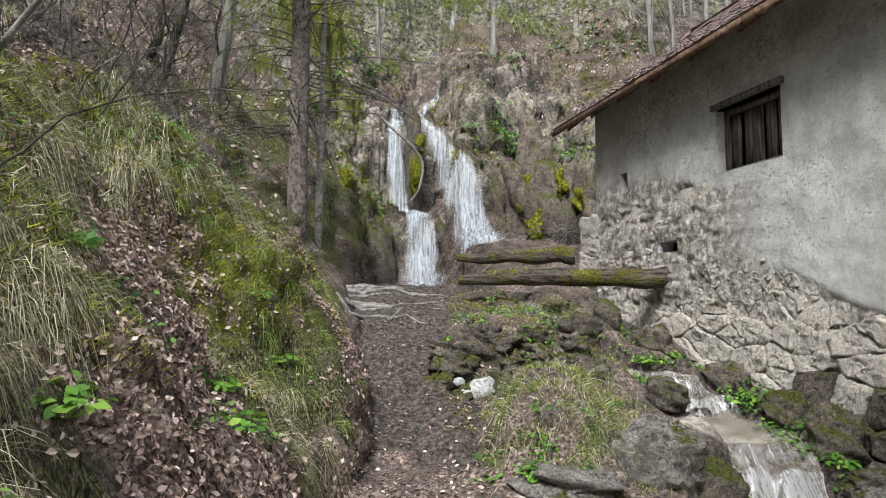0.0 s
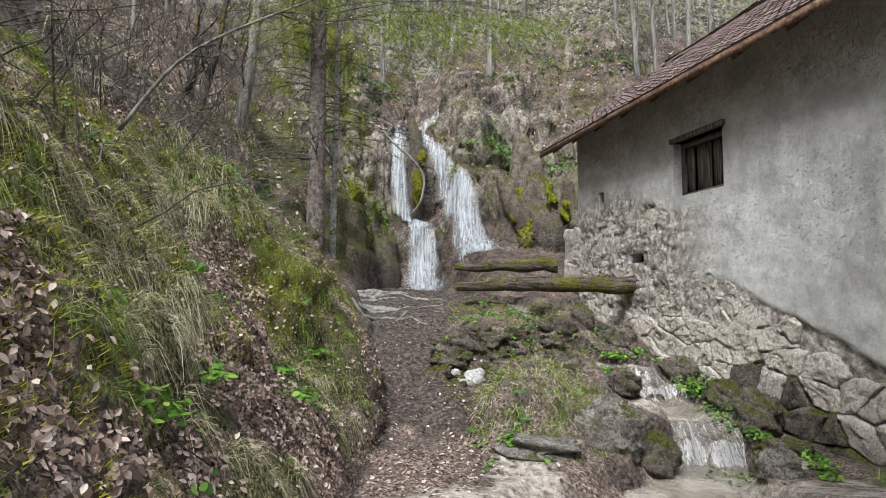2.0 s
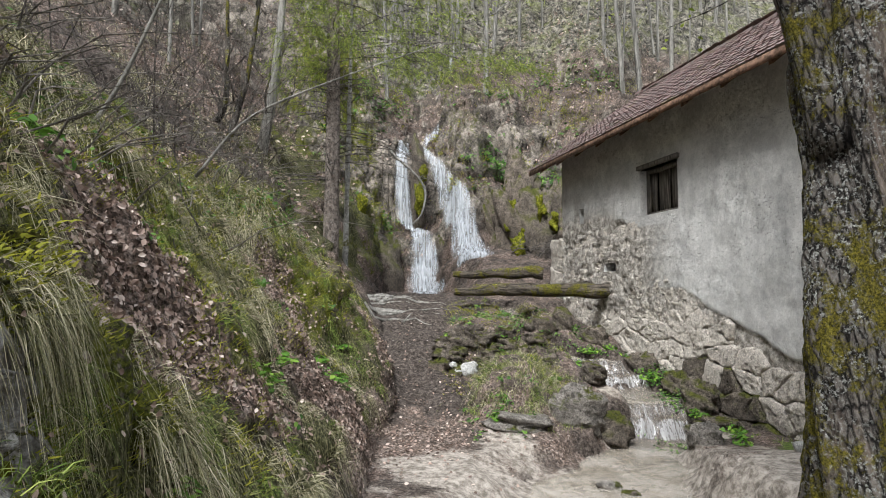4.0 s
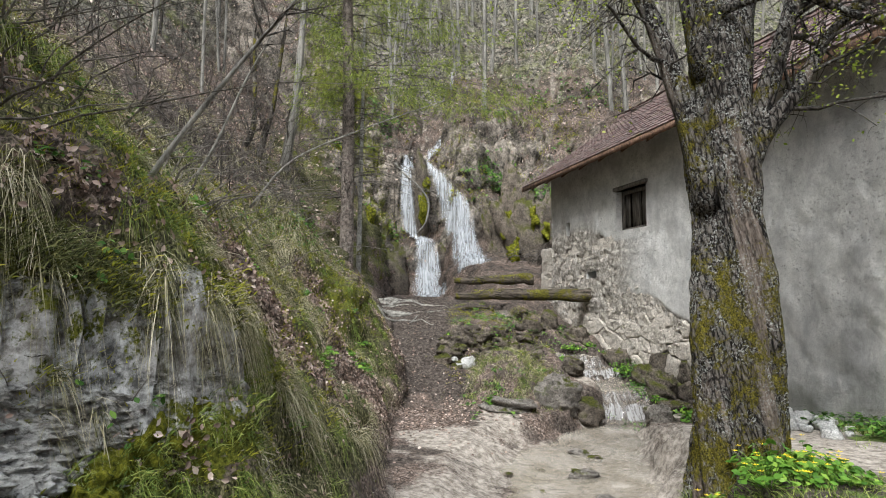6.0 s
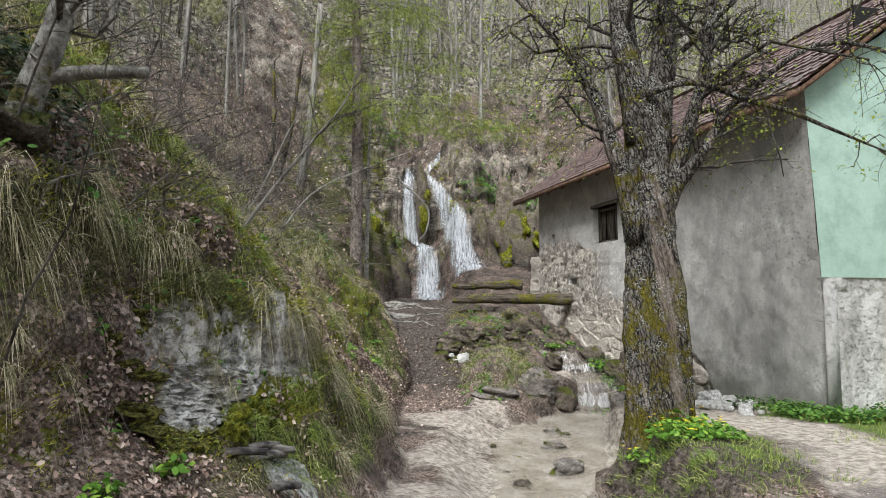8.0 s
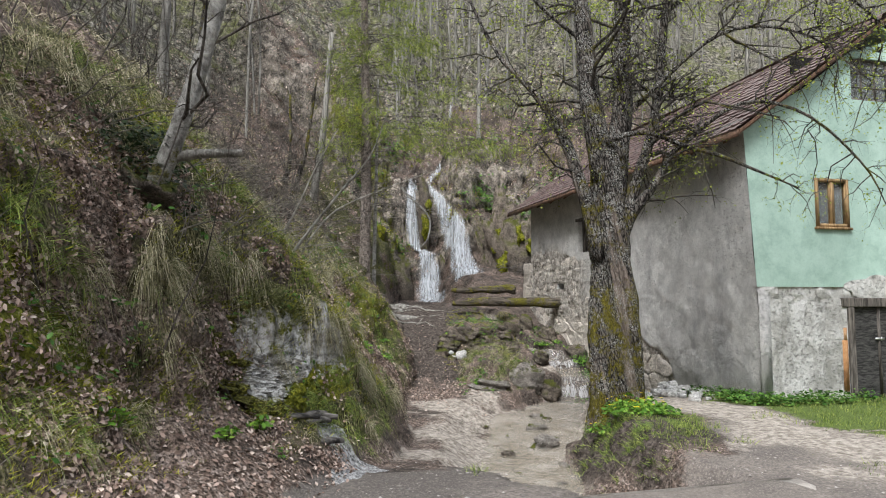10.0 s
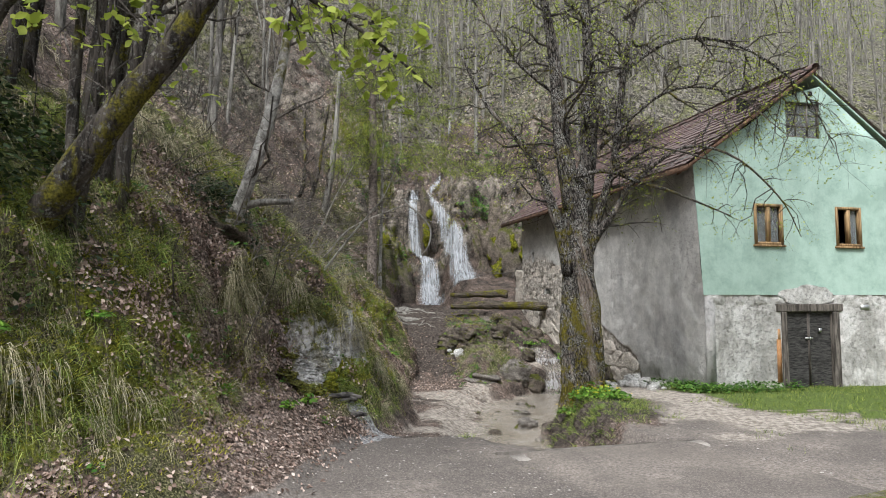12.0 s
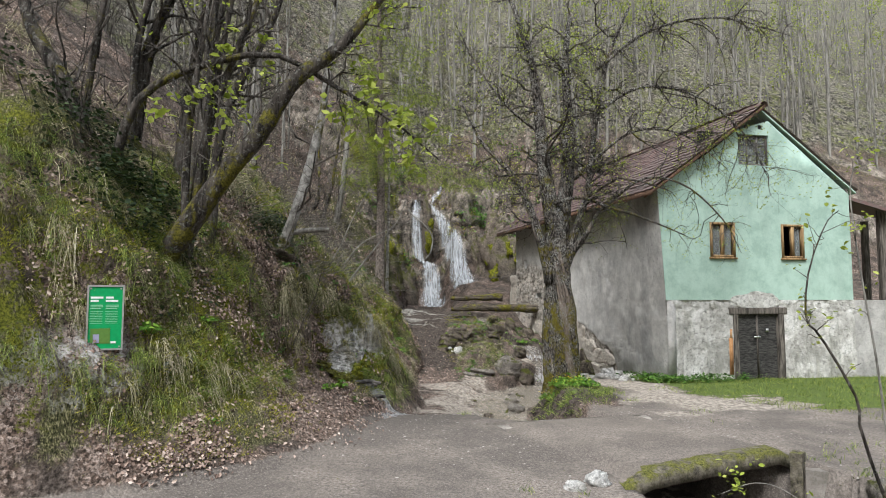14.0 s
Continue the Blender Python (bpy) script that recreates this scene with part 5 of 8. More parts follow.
def track_pebbles():
    r = np.random.default_rng(17)
    k = lambda x, y, z, d, dc, cut: step(0.1, -0.2, d) * step(0.1, 0.3, cut) * (0.35 + 0.65 * step(0.45, 0.6, 0.5 + fbm(x * 0.7, y * 0.7, 3, 98)))
    p1, n1 = scatter(19000, -4.5, 7, -11, -2.2, k, r)
    k2 = lambda x, y, z, d, dc, cut: step(0.2, -0.1, d) * step(-0.3, 0.1, cut) * step(3.4, 2.8, x)
    p2, n2 = scatter(500, -1.6, 3.4, -2.4, 13, k2, r)
    p = np.concatenate([p1, p2])
    n = len(p)
    h = 0.006 + 0.014 * r.random(n) ** 4 + np.where(np.arange(n) > len(p1), 0.006 * r.random(n), 0)
    octa = np.array([(1, 0, 0), (0, 1, 0), (-1, 0, 0), (0, -1, 0), (0, 0, 0.8), (0, 0, -0.8)], float)
    jit = 1 + 0.5 * (r.random((n, 6, 1)) - 0.5)
    v = p[:, None] + octa[None] * jit * h[:, None, None] * np.array([1.3, 1.1, 0.8]) + np.array([0, 0, 0.3]) * h[:, None, None]
    f = np.array([(0, 1, 4, 4), (1, 2, 4, 4), (2, 3, 4, 4), (3, 0, 4, 4)])
    tri = np.array([(0, 1, 4), (1, 2, 4), (2, 3, 4), (3, 0, 4)])
    s = Shape()
    idx = (np.arange(n) * 6)[:, None, None] + tri[None]
    s.add(v.reshape(-1, 3), [tuple(t) for t in idx.reshape(-1, 3).tolist()])
    m = leaf_material("pebble", (0.0, (0.1, 0.09, 0.08)), (0.7, (0.24, 0.215, 0.19)), (1.0, (0.42, 0.39, 0.355)), through_light=0)
    tagged(solo("pebbles", s, m, "loose grey and pale pebbles on the track", "pebbles", smooth=False), kind="stuff")


def plant_litter():
    r = np.random.default_rng(12)
    k1 = lambda x, y, z, d, dc, cut: step(-0.3, 0.2, d) * (0.1 + 0.9 * step(0.04, -0.08, cover(x, y, z))) * (1 - bare_rock(x, y, z)) * (1 - 0.75 * hollow(x, y, z))
    p1, n1 = scatter(150000, -4.8, -1.0, -9, 9, k1, r)
    p2, n2 = scatter(16000, -10, -3.5, -8, 16, k1, r)
    k3 = lambda x, y, z, d, dc, cut: 0.75 * step(1.2, 0.5, d) * (np.exp(-(((x + 0.2) / 0.8) ** 2 + ((y - 5.8) / 1.3) ** 2)) + 0.5 * 2 * np.exp(-(((x - 0.75) / 0.5) ** 2 + ((y - 6.2) / 0.5) ** 2)) + 1.1 * np.exp(-(((x + 2.0) / 0.75) ** 2 + ((y + 5.0) / 1.9) ** 2) ** 2) + 0.7 * np.exp(-(((x - 0.35) / 0.35) ** 2 + ((y - 8.5) / 2.2) ** 2)) + 0.35 * np.exp(-(((x + 0.75) / 0.3) ** 2 + ((y - 7) / 3) ** 2)) + 0.006)
    p3, n3 = scatter(42000, -3.6, 2.0, -8, 13, k3, r)
    v, q = join(leaves(p1 + n1 * (0.01 + 0.03 * r.random((len(p1), 1))), n1, 0.028 + 0.04 * r.random(len(p1)) ** 1.4, r, 0.5, 0.5), leaves(p2 + n2 * 0.02, n2, 0.04 + 0.035 * r.random(len(p2)), r),
                leaves(p3 + n3 * 0.012, n3, 0.035 + 0.035 * r.random(len(p3)), r, tilt=0.35))
    k4 = lambda x, y, z, d, dc, cut: np.maximum(step(0.2, 0.6, dc) * step(14, 8, dc), step(0.8, 1.6, d)) * (0.35 + 0.65 * step(0.45, 0.6, 0.5 + fbm(x * 0.8, y * 0.8 + z * 0.5, 3, 122))) * (0.3 + 0.7 * step(1.4, 2.2, np.abs(x + 0.1)))
    p4, n4 = scatter(30000, -12, 10, 9, 34, k4, r)
    v, q = join((v, q), leaves(p4 + n4 * 0.03, n4, 0.07 + 0.08 * r.random(len(p4)), r, 0.5, 0.5))
    stuff("leaf_litter", v, q, DEAD_LEAF, "brown and pinkish dead beech leaves strewn over the bank", "leaves", smooth=False)


def rosettes(at, normal, per, spread, size, rng, high=0.08):
    p = np.repeat(at, per, 0)
    n = np.repeat(normal, per, 0)
    p = p + rng.normal(size=p.shape) * spread * np.array([1, 1, 0.25])
    p[:, 2] += high * rng.random(len(p)) + 0.02
    return leaves(p, 0.5 * n + np.array([0, 0, 0.6]), size * (0.55 + 0.9 * rng.random(len(p))), rng, 0.25, 0.35)


def plant_herbs():
    r = np.random.default_rng(13)
    k1 = lambda x, y, z, d, dc, cut: step(0.1, 0.4, d) * step(0.55, 0.68, 0.5 + fbm(x * 1.2 + 3, y * 1.2, 3, 91)) * 0.5
    p1, n1 = scatter(1500, -4.4, -1.1, -9, 10, k1, r)
    # the green hem along the brow of the bank
    k2 = lambda x, y, z, d, dc, cut: np.exp(-((d - 2.1) / 0.35) ** 2) * step(5.5, 7, y) * step(13, 11, y)
    p2, n2 = scatter(900, -6, -2, 5, 13, k2, r)
    k3 = lambda x, y, z, d, dc, cut: np.exp(-(((x - 4.35) / 0.25) ** 2 + ((y - 8.6) / 1.6) ** 2)) + 0.8 * np.exp(-(((x - 3.2) / 0.5) ** 2 + ((y - 11) / 0.9) ** 2)) + 0.6 * np.exp(-(((x - 1.0) / 0.5) ** 2 + ((y - 6.5) / 0.4) ** 2)) + 0.7 * np.exp(-(((x - 3.9) / 0.3) ** 2 + ((y - 6.6) / 0.5) ** 2)) + 0.5 * np.exp(-(((x - 1.3) / 0.9) ** 2 + ((y - 10.2) / 0.9) ** 2))
    p3, n3 = scatter(2000, 0.3, 4.6, 5.8, 12.5, k3, r)
    k4 = lambda x, y, z, d, dc, cut: step(0.75, 0.2, np.abs((x - 6.37) * 0.9695 + (y - 2.16) * 0.2452 + 0.35)) * step(4.6, 3.4, y) * step(1.0, 1.5, y) + step(0.7, 0.2, np.abs((y - 2.16) * 0.9695 - (x - 6.37) * 0.2452 + 0.45)) * step(9.4, 7.6, x) * step(5.6, 6.2, x)
    p4, n4 = scatter(3600, 4.4, 11, 0.6, 6.5, k4, r)
    k5 = lambda x, y, z, d, dc, cut: step(0.2, 0.8, dc) * step(8, 4, dc) * step(0.5, 0.62, 0.5 + fbm(x * 0.7, z * 0.7, 3, 95)) * step(0.6, 1.8, np.abs(x + 0.3))
    p5, n5 = scatter(3000, -5, 9, 16, 27, k5, r)
    k6 = lambda x, y, z, d, dc, cut: np.exp(-((z - 6.9 + 0.36 * (x - 1.2)) / 0.35) ** 2) * step(1.0, 1.6, x) * step(5.4, 4.6, x)
    p6, n6 = scatter(5200, 0.9, 5.5, 17, 25, k6, r)
    p5, n5 = np.concatenate([p5, p6]), np.concatenate([n5, n6])
    v, q = join(rosettes(p1, n1, 12, 0.06, 0.055, r), rosettes(p2, n2, 12, 0.07, 0.06, r), rosettes(p3, n3, 16, 0.08, 0.06, r), rosettes(p4, n4, 10, 0.08, 0.075, r, 0.16), rosettes(p5, n5, 10, 0.14, 0.13, r))
    ivy_at = np.stack([-4.5 + 0.6 * r.normal(size=170), -7.2 + 0.5 * r.normal(size=170)], -1)
    zi = ground_z(ivy_at[:, 0], ivy_at[:, 1]) + 0.3 * r.random(170) ** 2
    vi, qi = rosettes(np.concatenate([ivy_at, zi[:, None]], 1), np.tile([0.5, 0.2, 0.6], (170, 1)), 18, 0.13, 0.07, r, 0.25)
    at2 = np.stack([-3.3 + 0.22 * r.normal(size=80), -3.7 + 0.3 * r.normal(size=80)], -1)
    z2 = ground_z(at2[:, 0], at2[:, 1]) + 0.2 * r.random(80) ** 1.5
    vi, qi = join((vi, qi), rosettes(np.concatenate([at2, z2[:, None]], 1), np.tile([0.6, -0.2, 0.5], (80, 1)), 18, 0.12, 0.06, r, 0.2))
    stuff("ivy", vi, qi, IVY, "dark green ivy round the foot of the leaning trees", "ivy")
    stuff("green_herbs", v, q, HERB, "small bright green herbs with rounded leaves", "plants")


def plant_moss():
    r = np.random.default_rng(14)
    k1 = lambda x, y, z, d, dc, cut: step(0.15, 0.5, d) * step(5, 3, d) * (0.35 * step(-5.5, -7, y) + step(0.54, 0.62, 0.5 + 0.1 * step(1.6, 2.2, z) + fbm(y * 1.1 + 30, z * 1.3 + x * 0.4, 3, 101)) + np.exp(-(((y + 1.6) / 1.2) ** 2 + ((z - 0.35) / 0.28) ** 2)) + np.exp(-(((y + 2.0) / 1.2) ** 2 + ((z - 2.0) / 0.22) ** 2)))
    p1, n1 = scatter(17000, -4.2, -1.1, -9, 9, k1, r)
    k2 = lambda x, y, z, d, dc, cut: step(0.48, 0.62, 0.5 + fbm(x * 1.6, y * 1.6, 3, 105)) * step(0.0, 0.3, x) * step(2.6, 2.2, x)
    p2, n2 = scatter(5200, 0.0, 2.6, 7.6, 12.5, k2, r)
    p3, n3 = scatter(9000, -5.6, -2.2, -9.4, -5.0, lambda x, y, z, d, dc, cut: step(0, 0.2, d) * step(2.4, 1.6, d) * step(0.42, 0.55, 0.5 + fbm(y * 1.3 + 7, z * 1.5, 4, 107)), r)
    p = np.concatenate([p1, p2, p3])
    n = np.concatenate([n1, n2, n3])
    v, q = tufts(p, n, 14, 0.045, 0.05, 0.008, 0.2, r, lean=0.9, segs=1)
    stuff("moss", v, q, MOSS, "cushions of yellow-green moss on rock and roots", "moss")


def lying_twigs():
    r = np.random.default_rng(15)
    k = lambda x, y, z, d, dc, cut: step(-0.1, 0.5, d) * 0.7
    p, n = scatter(1500, -7, -1.1, -9, 16, k, r)
    s = Shape()
    for a, b in zip(p, n):
        dirn = np.cross(b, r.normal(size=3))
        dirn /= np.linalg.norm(dirn)
        L = 0.15 + 0.55 * r.random() ** 2
        t = np.linspace(0, 1, 4)[:, None]
        pts = a + b * 0.03 + dirn * L * t + r.normal(size=(4, 3)) * 0.05 * L + b * 0.12 * L * r.random()
        s.tube(pts, [0.004 + 0.004 * r.random(), 0.002], 3, cap=False)
    tagged(solo("fallen_twigs", s, TWIG, "thin grey fallen twigs lying on the leaf litter", "twigs"), kind="stuff")


def herb_clump(at, size, seed, label="leafy bright green herb clump", flowers=False):
    """A bunch of stalked round leaves."""
    r = np.random.default_rng(seed)
    x, y = at
    x, y, z = [float(q) for q in surf(x, y)]
    clump = thing("herb_clump", label, "plant", group="herb clumps", at=(x, y, z))
    n = int(60 * (size / 0.2) ** 1.5)
    az, rad = r.random(n) * 2 * np.pi, size * np.sqrt(r.random(n))
    p = np.stack([x + rad * np.cos(az), y + rad * np.sin(az), z + 0.03 + 0.75 * size * r.random(n) * (1.2 - rad / size)], -1)
    nn = np.stack([0.5 * np.cos(az), 0.5 * np.sin(az), np.ones(n)], -1)
    v, q = leaves(p, nn, 0.05 + 0.05 * r.random(n), r, 0.2, 0.3)
    ob = new("foliage", quad_mesh("foliage", v, q, BRIGHT))
    ob.parent = clump
    ob.matrix_parent_inverse = Matrix.Translation(clump.location).inverted()
    ob["kind"] = "stuff"
    s = Shape()
    for k in range(0, n, 2):
        s.tube([(x + 0.2 * (p[k, 0] - x), y + 0.2 * (p[k, 1] - y), z - 0.02), tuple(p[k])], [0.004, 0.002], 3, cap=False)
    part("stalk", s, BRIGHT, clump, kind="stuff")
    if flowers:
        for k in range(9):
            f = Shape()
            c = p[int(r.integers(0, n))] + np.array([0.03 * r.normal(), 0.03 * r.normal(), 0.09])
            for j in range(5):
                a = j * 2 * np.pi / 5
                d1, d2 = np.array([math.cos(a - 0.4), math.sin(a - 0.4), 0.25]), np.array([math.cos(a + 0.4), math.sin(a + 0.4), 0.25])
                f.add([c, c + 0.02 * d1, c + 0.032 * np.array([math.cos(a), math.sin(a), 0.3]), c + 0.02 * d2], [(0, 1, 2, 3)])
            part("flower", f, PETAL, clump, "small yellow flower")


BRIGHT = leaf_material("bright_leaf", (0.0, (0.05, 0.12, 0.015)), (0.5, (0.12, 0.25, 0.03)), (1.0, (0.27, 0.4, 0.06)), rough=0.45, through_light=0.35)
PETAL = leaf_material("yellow_petal", (0.0, (0.7, 0.5, 0.02)), (1.0, (0.8, 0.62, 0.03)))
plant_grass()
for n, (x, y, size) in enumerate(((3.2, 9.9, 0.26), (2.9, 9.6, 0.2), (2.6, 10.2, 0.24), (3.6, 10.2, 0.26), (1.2, 9.3, 0.16), (1.7, 8.9, 0.14), (0.6, 9.6, 0.14), (2.1, 8.0, 0.12), (4.3, 5.4, 0.14), (4.4, 7.2, 0.2), (4.6, 7.9, 0.2), (4.6, 6.45, 0.22), (4.55, 5.9, 0.16), (4.55, 8.3, 0.16), (0.95, 6.3, 0.2), (4.25, 9.1, 0.25), (3.9, 9.9, 0.3), (2.4, 7.4, 0.14), (0.15, 9.2, 0.14),
                                  (-1.45, 4.5, 0.2), (-1.7, 5.0, 0.16), (-1.75, 3.0, 0.2), (-2.3, 4.0, 0.16), (-1.6, 6.6, 0.14), (-2.4, -0.3, 0.16), (-2.1, -4.4, 0.16), (-2.6, -5.6, 0.16), (-1.62, 1.55, 0.3), (-2.0, -3.6, 0.16), (-3.3, -7.1, 0.14), (-3.7, -8.0, 0.16), (-1.35, -0.6, 0.14))):
    herb_clump((x, y), size, 400 + n)
for n, (x, y, size) in enumerate(((3.0, -0.1, 0.36), (3.38, -0.05, 0.34), (2.6, -0.15, 0.3), (3.2, -0.45, 0.34), (2.8, -0.5, 0.3), (3.5, -0.4, 0.26))):
    herb_clump((x, y), size, 440 + n, "yellow-flowering leafy herb at the foot of the old tree", True)
plant_cliff()
track_pebbles()
plant_litter()
plant_herbs()
plant_moss()
lying_twigs()


# ---- trees ----


def old_bark_material():
    """Dark furrowed plates with crusts of pale lichen, bare brown strips and cushions of moss."""
    k = Nodes("old_furrowed_bark")
    twist = k.n.new("ShaderNodeMapping")
    twist.inputs["Rotation"].default_value = (0, 0.22, 0)
    k.l.new(k.co, twist.inputs["Vector"])
    vec = twist.outputs[0]
    plates = k.cells(19, feature="DISTANCE_TO_EDGE", stretch=(1, 1, 0.34), vec=vec)
    g = k.noise(17, 9, 0.8, stretch=(1, 1, 0.3), vec=vec, distort=1.0)
    h = k.math("ADD", k.math("MULTIPLY", k.ramp(plates, (0.0, 0.0), (0.2, 1.0)), 0.22), k.math("MULTIPLY", g, 0.9))
    c = k.ramp(h, (0.48, (0.012, 0.01, 0.009)), (0.6, (0.07, 0.06, 0.052)), (0.74, (0.22, 0.195, 0.17)))
    strip = k.ramp(k.noise(2.6, 6, 0.6, stretch=(1, 1, 0.16), vec=vec, distort=0.4), (0.56, 0.0), (0.62, 0.8))
    c = k.mix(strip, c, k.ramp(k.noise(26, 6, 0.7, stretch=(1, 1, 0.1), vec=vec), (0.36, (0.08, 0.06, 0.048)), (0.62, (0.34, 0.275, 0.225))))
    lichen = k.math("MULTIPLY", k.ramp(k.noise(42, 5, 0.7), (0.52, 0.0), (0.58, 1.0)), k.ramp(k.noise(3.4, 5, 0.65), (0.42, 0.0), (0.56, 0.95)))
    c = k.mix(lichen, c, k.ramp(k.noise(90, 2), (0.4, (0.3, 0.3, 0.27)), (0.6, (0.56, 0.56, 0.52))))
    sep = k.n.new("ShaderNodeSeparateXYZ")
    k.l.new(k.co, sep.inputs[0])
    grown = k.math("ADD", k.math("MULTIPLY", k.noise(2.4, 8, 0.7, distort=0.5), 0.6), k.math("MULTIPLY", k.noise(19, 7, 0.8), 0.4))
    m = k.ramp(k.math("SUBTRACT", grown, k.math("MULTIPLY", sep.outputs[2], 0.014)), (0.47, 0.0), (0.53, 0.95))
    c = k.mix(m, c, k.ramp(k.noise(60, 6, 0.75), (0.38, (0.028, 0.026, 0.004)), (0.5, (0.12, 0.105, 0.012)), (0.64, (0.3, 0.25, 0.03))))
    return k.done(c, 0.93, h, 1.0, 0.1, spec=0.12)


OLD_BARK = old_bark_material()
PALE_BARK = bark_material("pale_bark", (0.16, 0.15, 0.135), (0.5, 0.48, 0.44), 0.05, 0.5, 6, (1, 1, 0.9))
GREY_BARK = bark_material("smooth_grey_bark", (0.11, 0.103, 0.09), (0.36, 0.34, 0.3), 0.0, 0.4, 5)
DARK_BARK = bark_material("dark_bark", (0.016, 0.014, 0.012), (0.115, 0.1, 0.086), 0.1, 0.5, 9)
SPRUCE_BARK = bark_material("spruce_bark", (0.07, 0.056, 0.047), (0.31, 0.26, 0.222), 0.0, 0.4, 12, (1, 1, 0.8))
MOSSY_BARK = bark_material("mossy_bark", (0.014, 0.012, 0.01), (0.1, 0.086, 0.072), 0.3, 0.5, 7)
NEEDLE = leaf_material("needles", (0.0, (0.06, 0.08, 0.018)), (0.5, (0.17, 0.215, 0.04)), (1.0, (0.36, 0.41, 0.085)), through_light=0.35)


def bend(pts, n):
    """A smooth line through a few points."""
    pts = [Vector(p) for p in pts]
    pts = [pts[0] * 2 - pts[1], *pts, pts[-1] * 2 - pts[-2]]
    out = []
    for k in range(n):
        u = k / (n - 1) * (len(pts) - 3)
        i = min(int(u), len(pts) - 4)
        t = u - i
        a, b, c, d = pts[i:i + 4]
        out.append(0.5 * (2 * b + (c - a) * t + (2 * a - 5 * b + 4 * c - d) * t * t + (3 * b - a - 3 * c + d) * t ** 3))
    return np.array(out)


def twigs_from(s, line, radius, rng, count, reach, depth=1, droop=0.0, upward=0.35, tips=None, sides=4, start=0.25):
    """Side shoots along a line, forking again while depth lasts."""
    for _ in range(count):
        u = start + (1 - start) * rng.random()
        i = u * (len(line) - 1)
        a = line[int(i)] + (line[min(int(i) + 1, len(line) - 1)] - line[int(i)]) * (i - int(i))
        ahead = line[min(int(i) + 1, len(line) - 1)] - line[max(int(i) - 1, 0)]
        ahead /= np.linalg.norm(ahead) + 1e-9
        side = np.cross(ahead, rng.normal(size=3))
        side /= np.linalg.norm(side) + 1e-9
        d = ahead * 0.55 + side * 0.9 + np.array([0, 0, upward])
        d /= np.linalg.norm(d)
        L = reach * (0.35 + 0.75 * rng.random()) * (1.15 - 0.6 * u)
        n = 5 if radius > 0.1 or depth > 1 else 4
        t = np.linspace(0, 1, n)[:, None]
        wob = np.cumsum(rng.normal(size=(n, 3)) * 0.09 * L, 0)
        wob -= wob[0]
        pts = a + d * L * t + wob + np.array([0, 0, -droop]) * L * t ** 2
        r0 = min(radius * (1 - 0.6 * u) * 0.55, 0.02 * L + 0.004)
        s.tube(pts, [r0, r0 * 0.35], sides if r0 > 0.012 else 3, cap=False)
        if tips is not None:
            tips.append(pts[-1]), tips.append(pts[2])
        if depth > 0:
            twigs_from(s, pts, r0, rng, max(2, count // 3), reach * 0.5, depth - 1, droop, upward * 0.6, tips, 3, 0.2)


def limb(s, pts, radii, rng, sides=10, n=14, rough=0.12):
    line = bend(pts, n)
    s.tube(line, radii, sides, rough, rng)
    return line


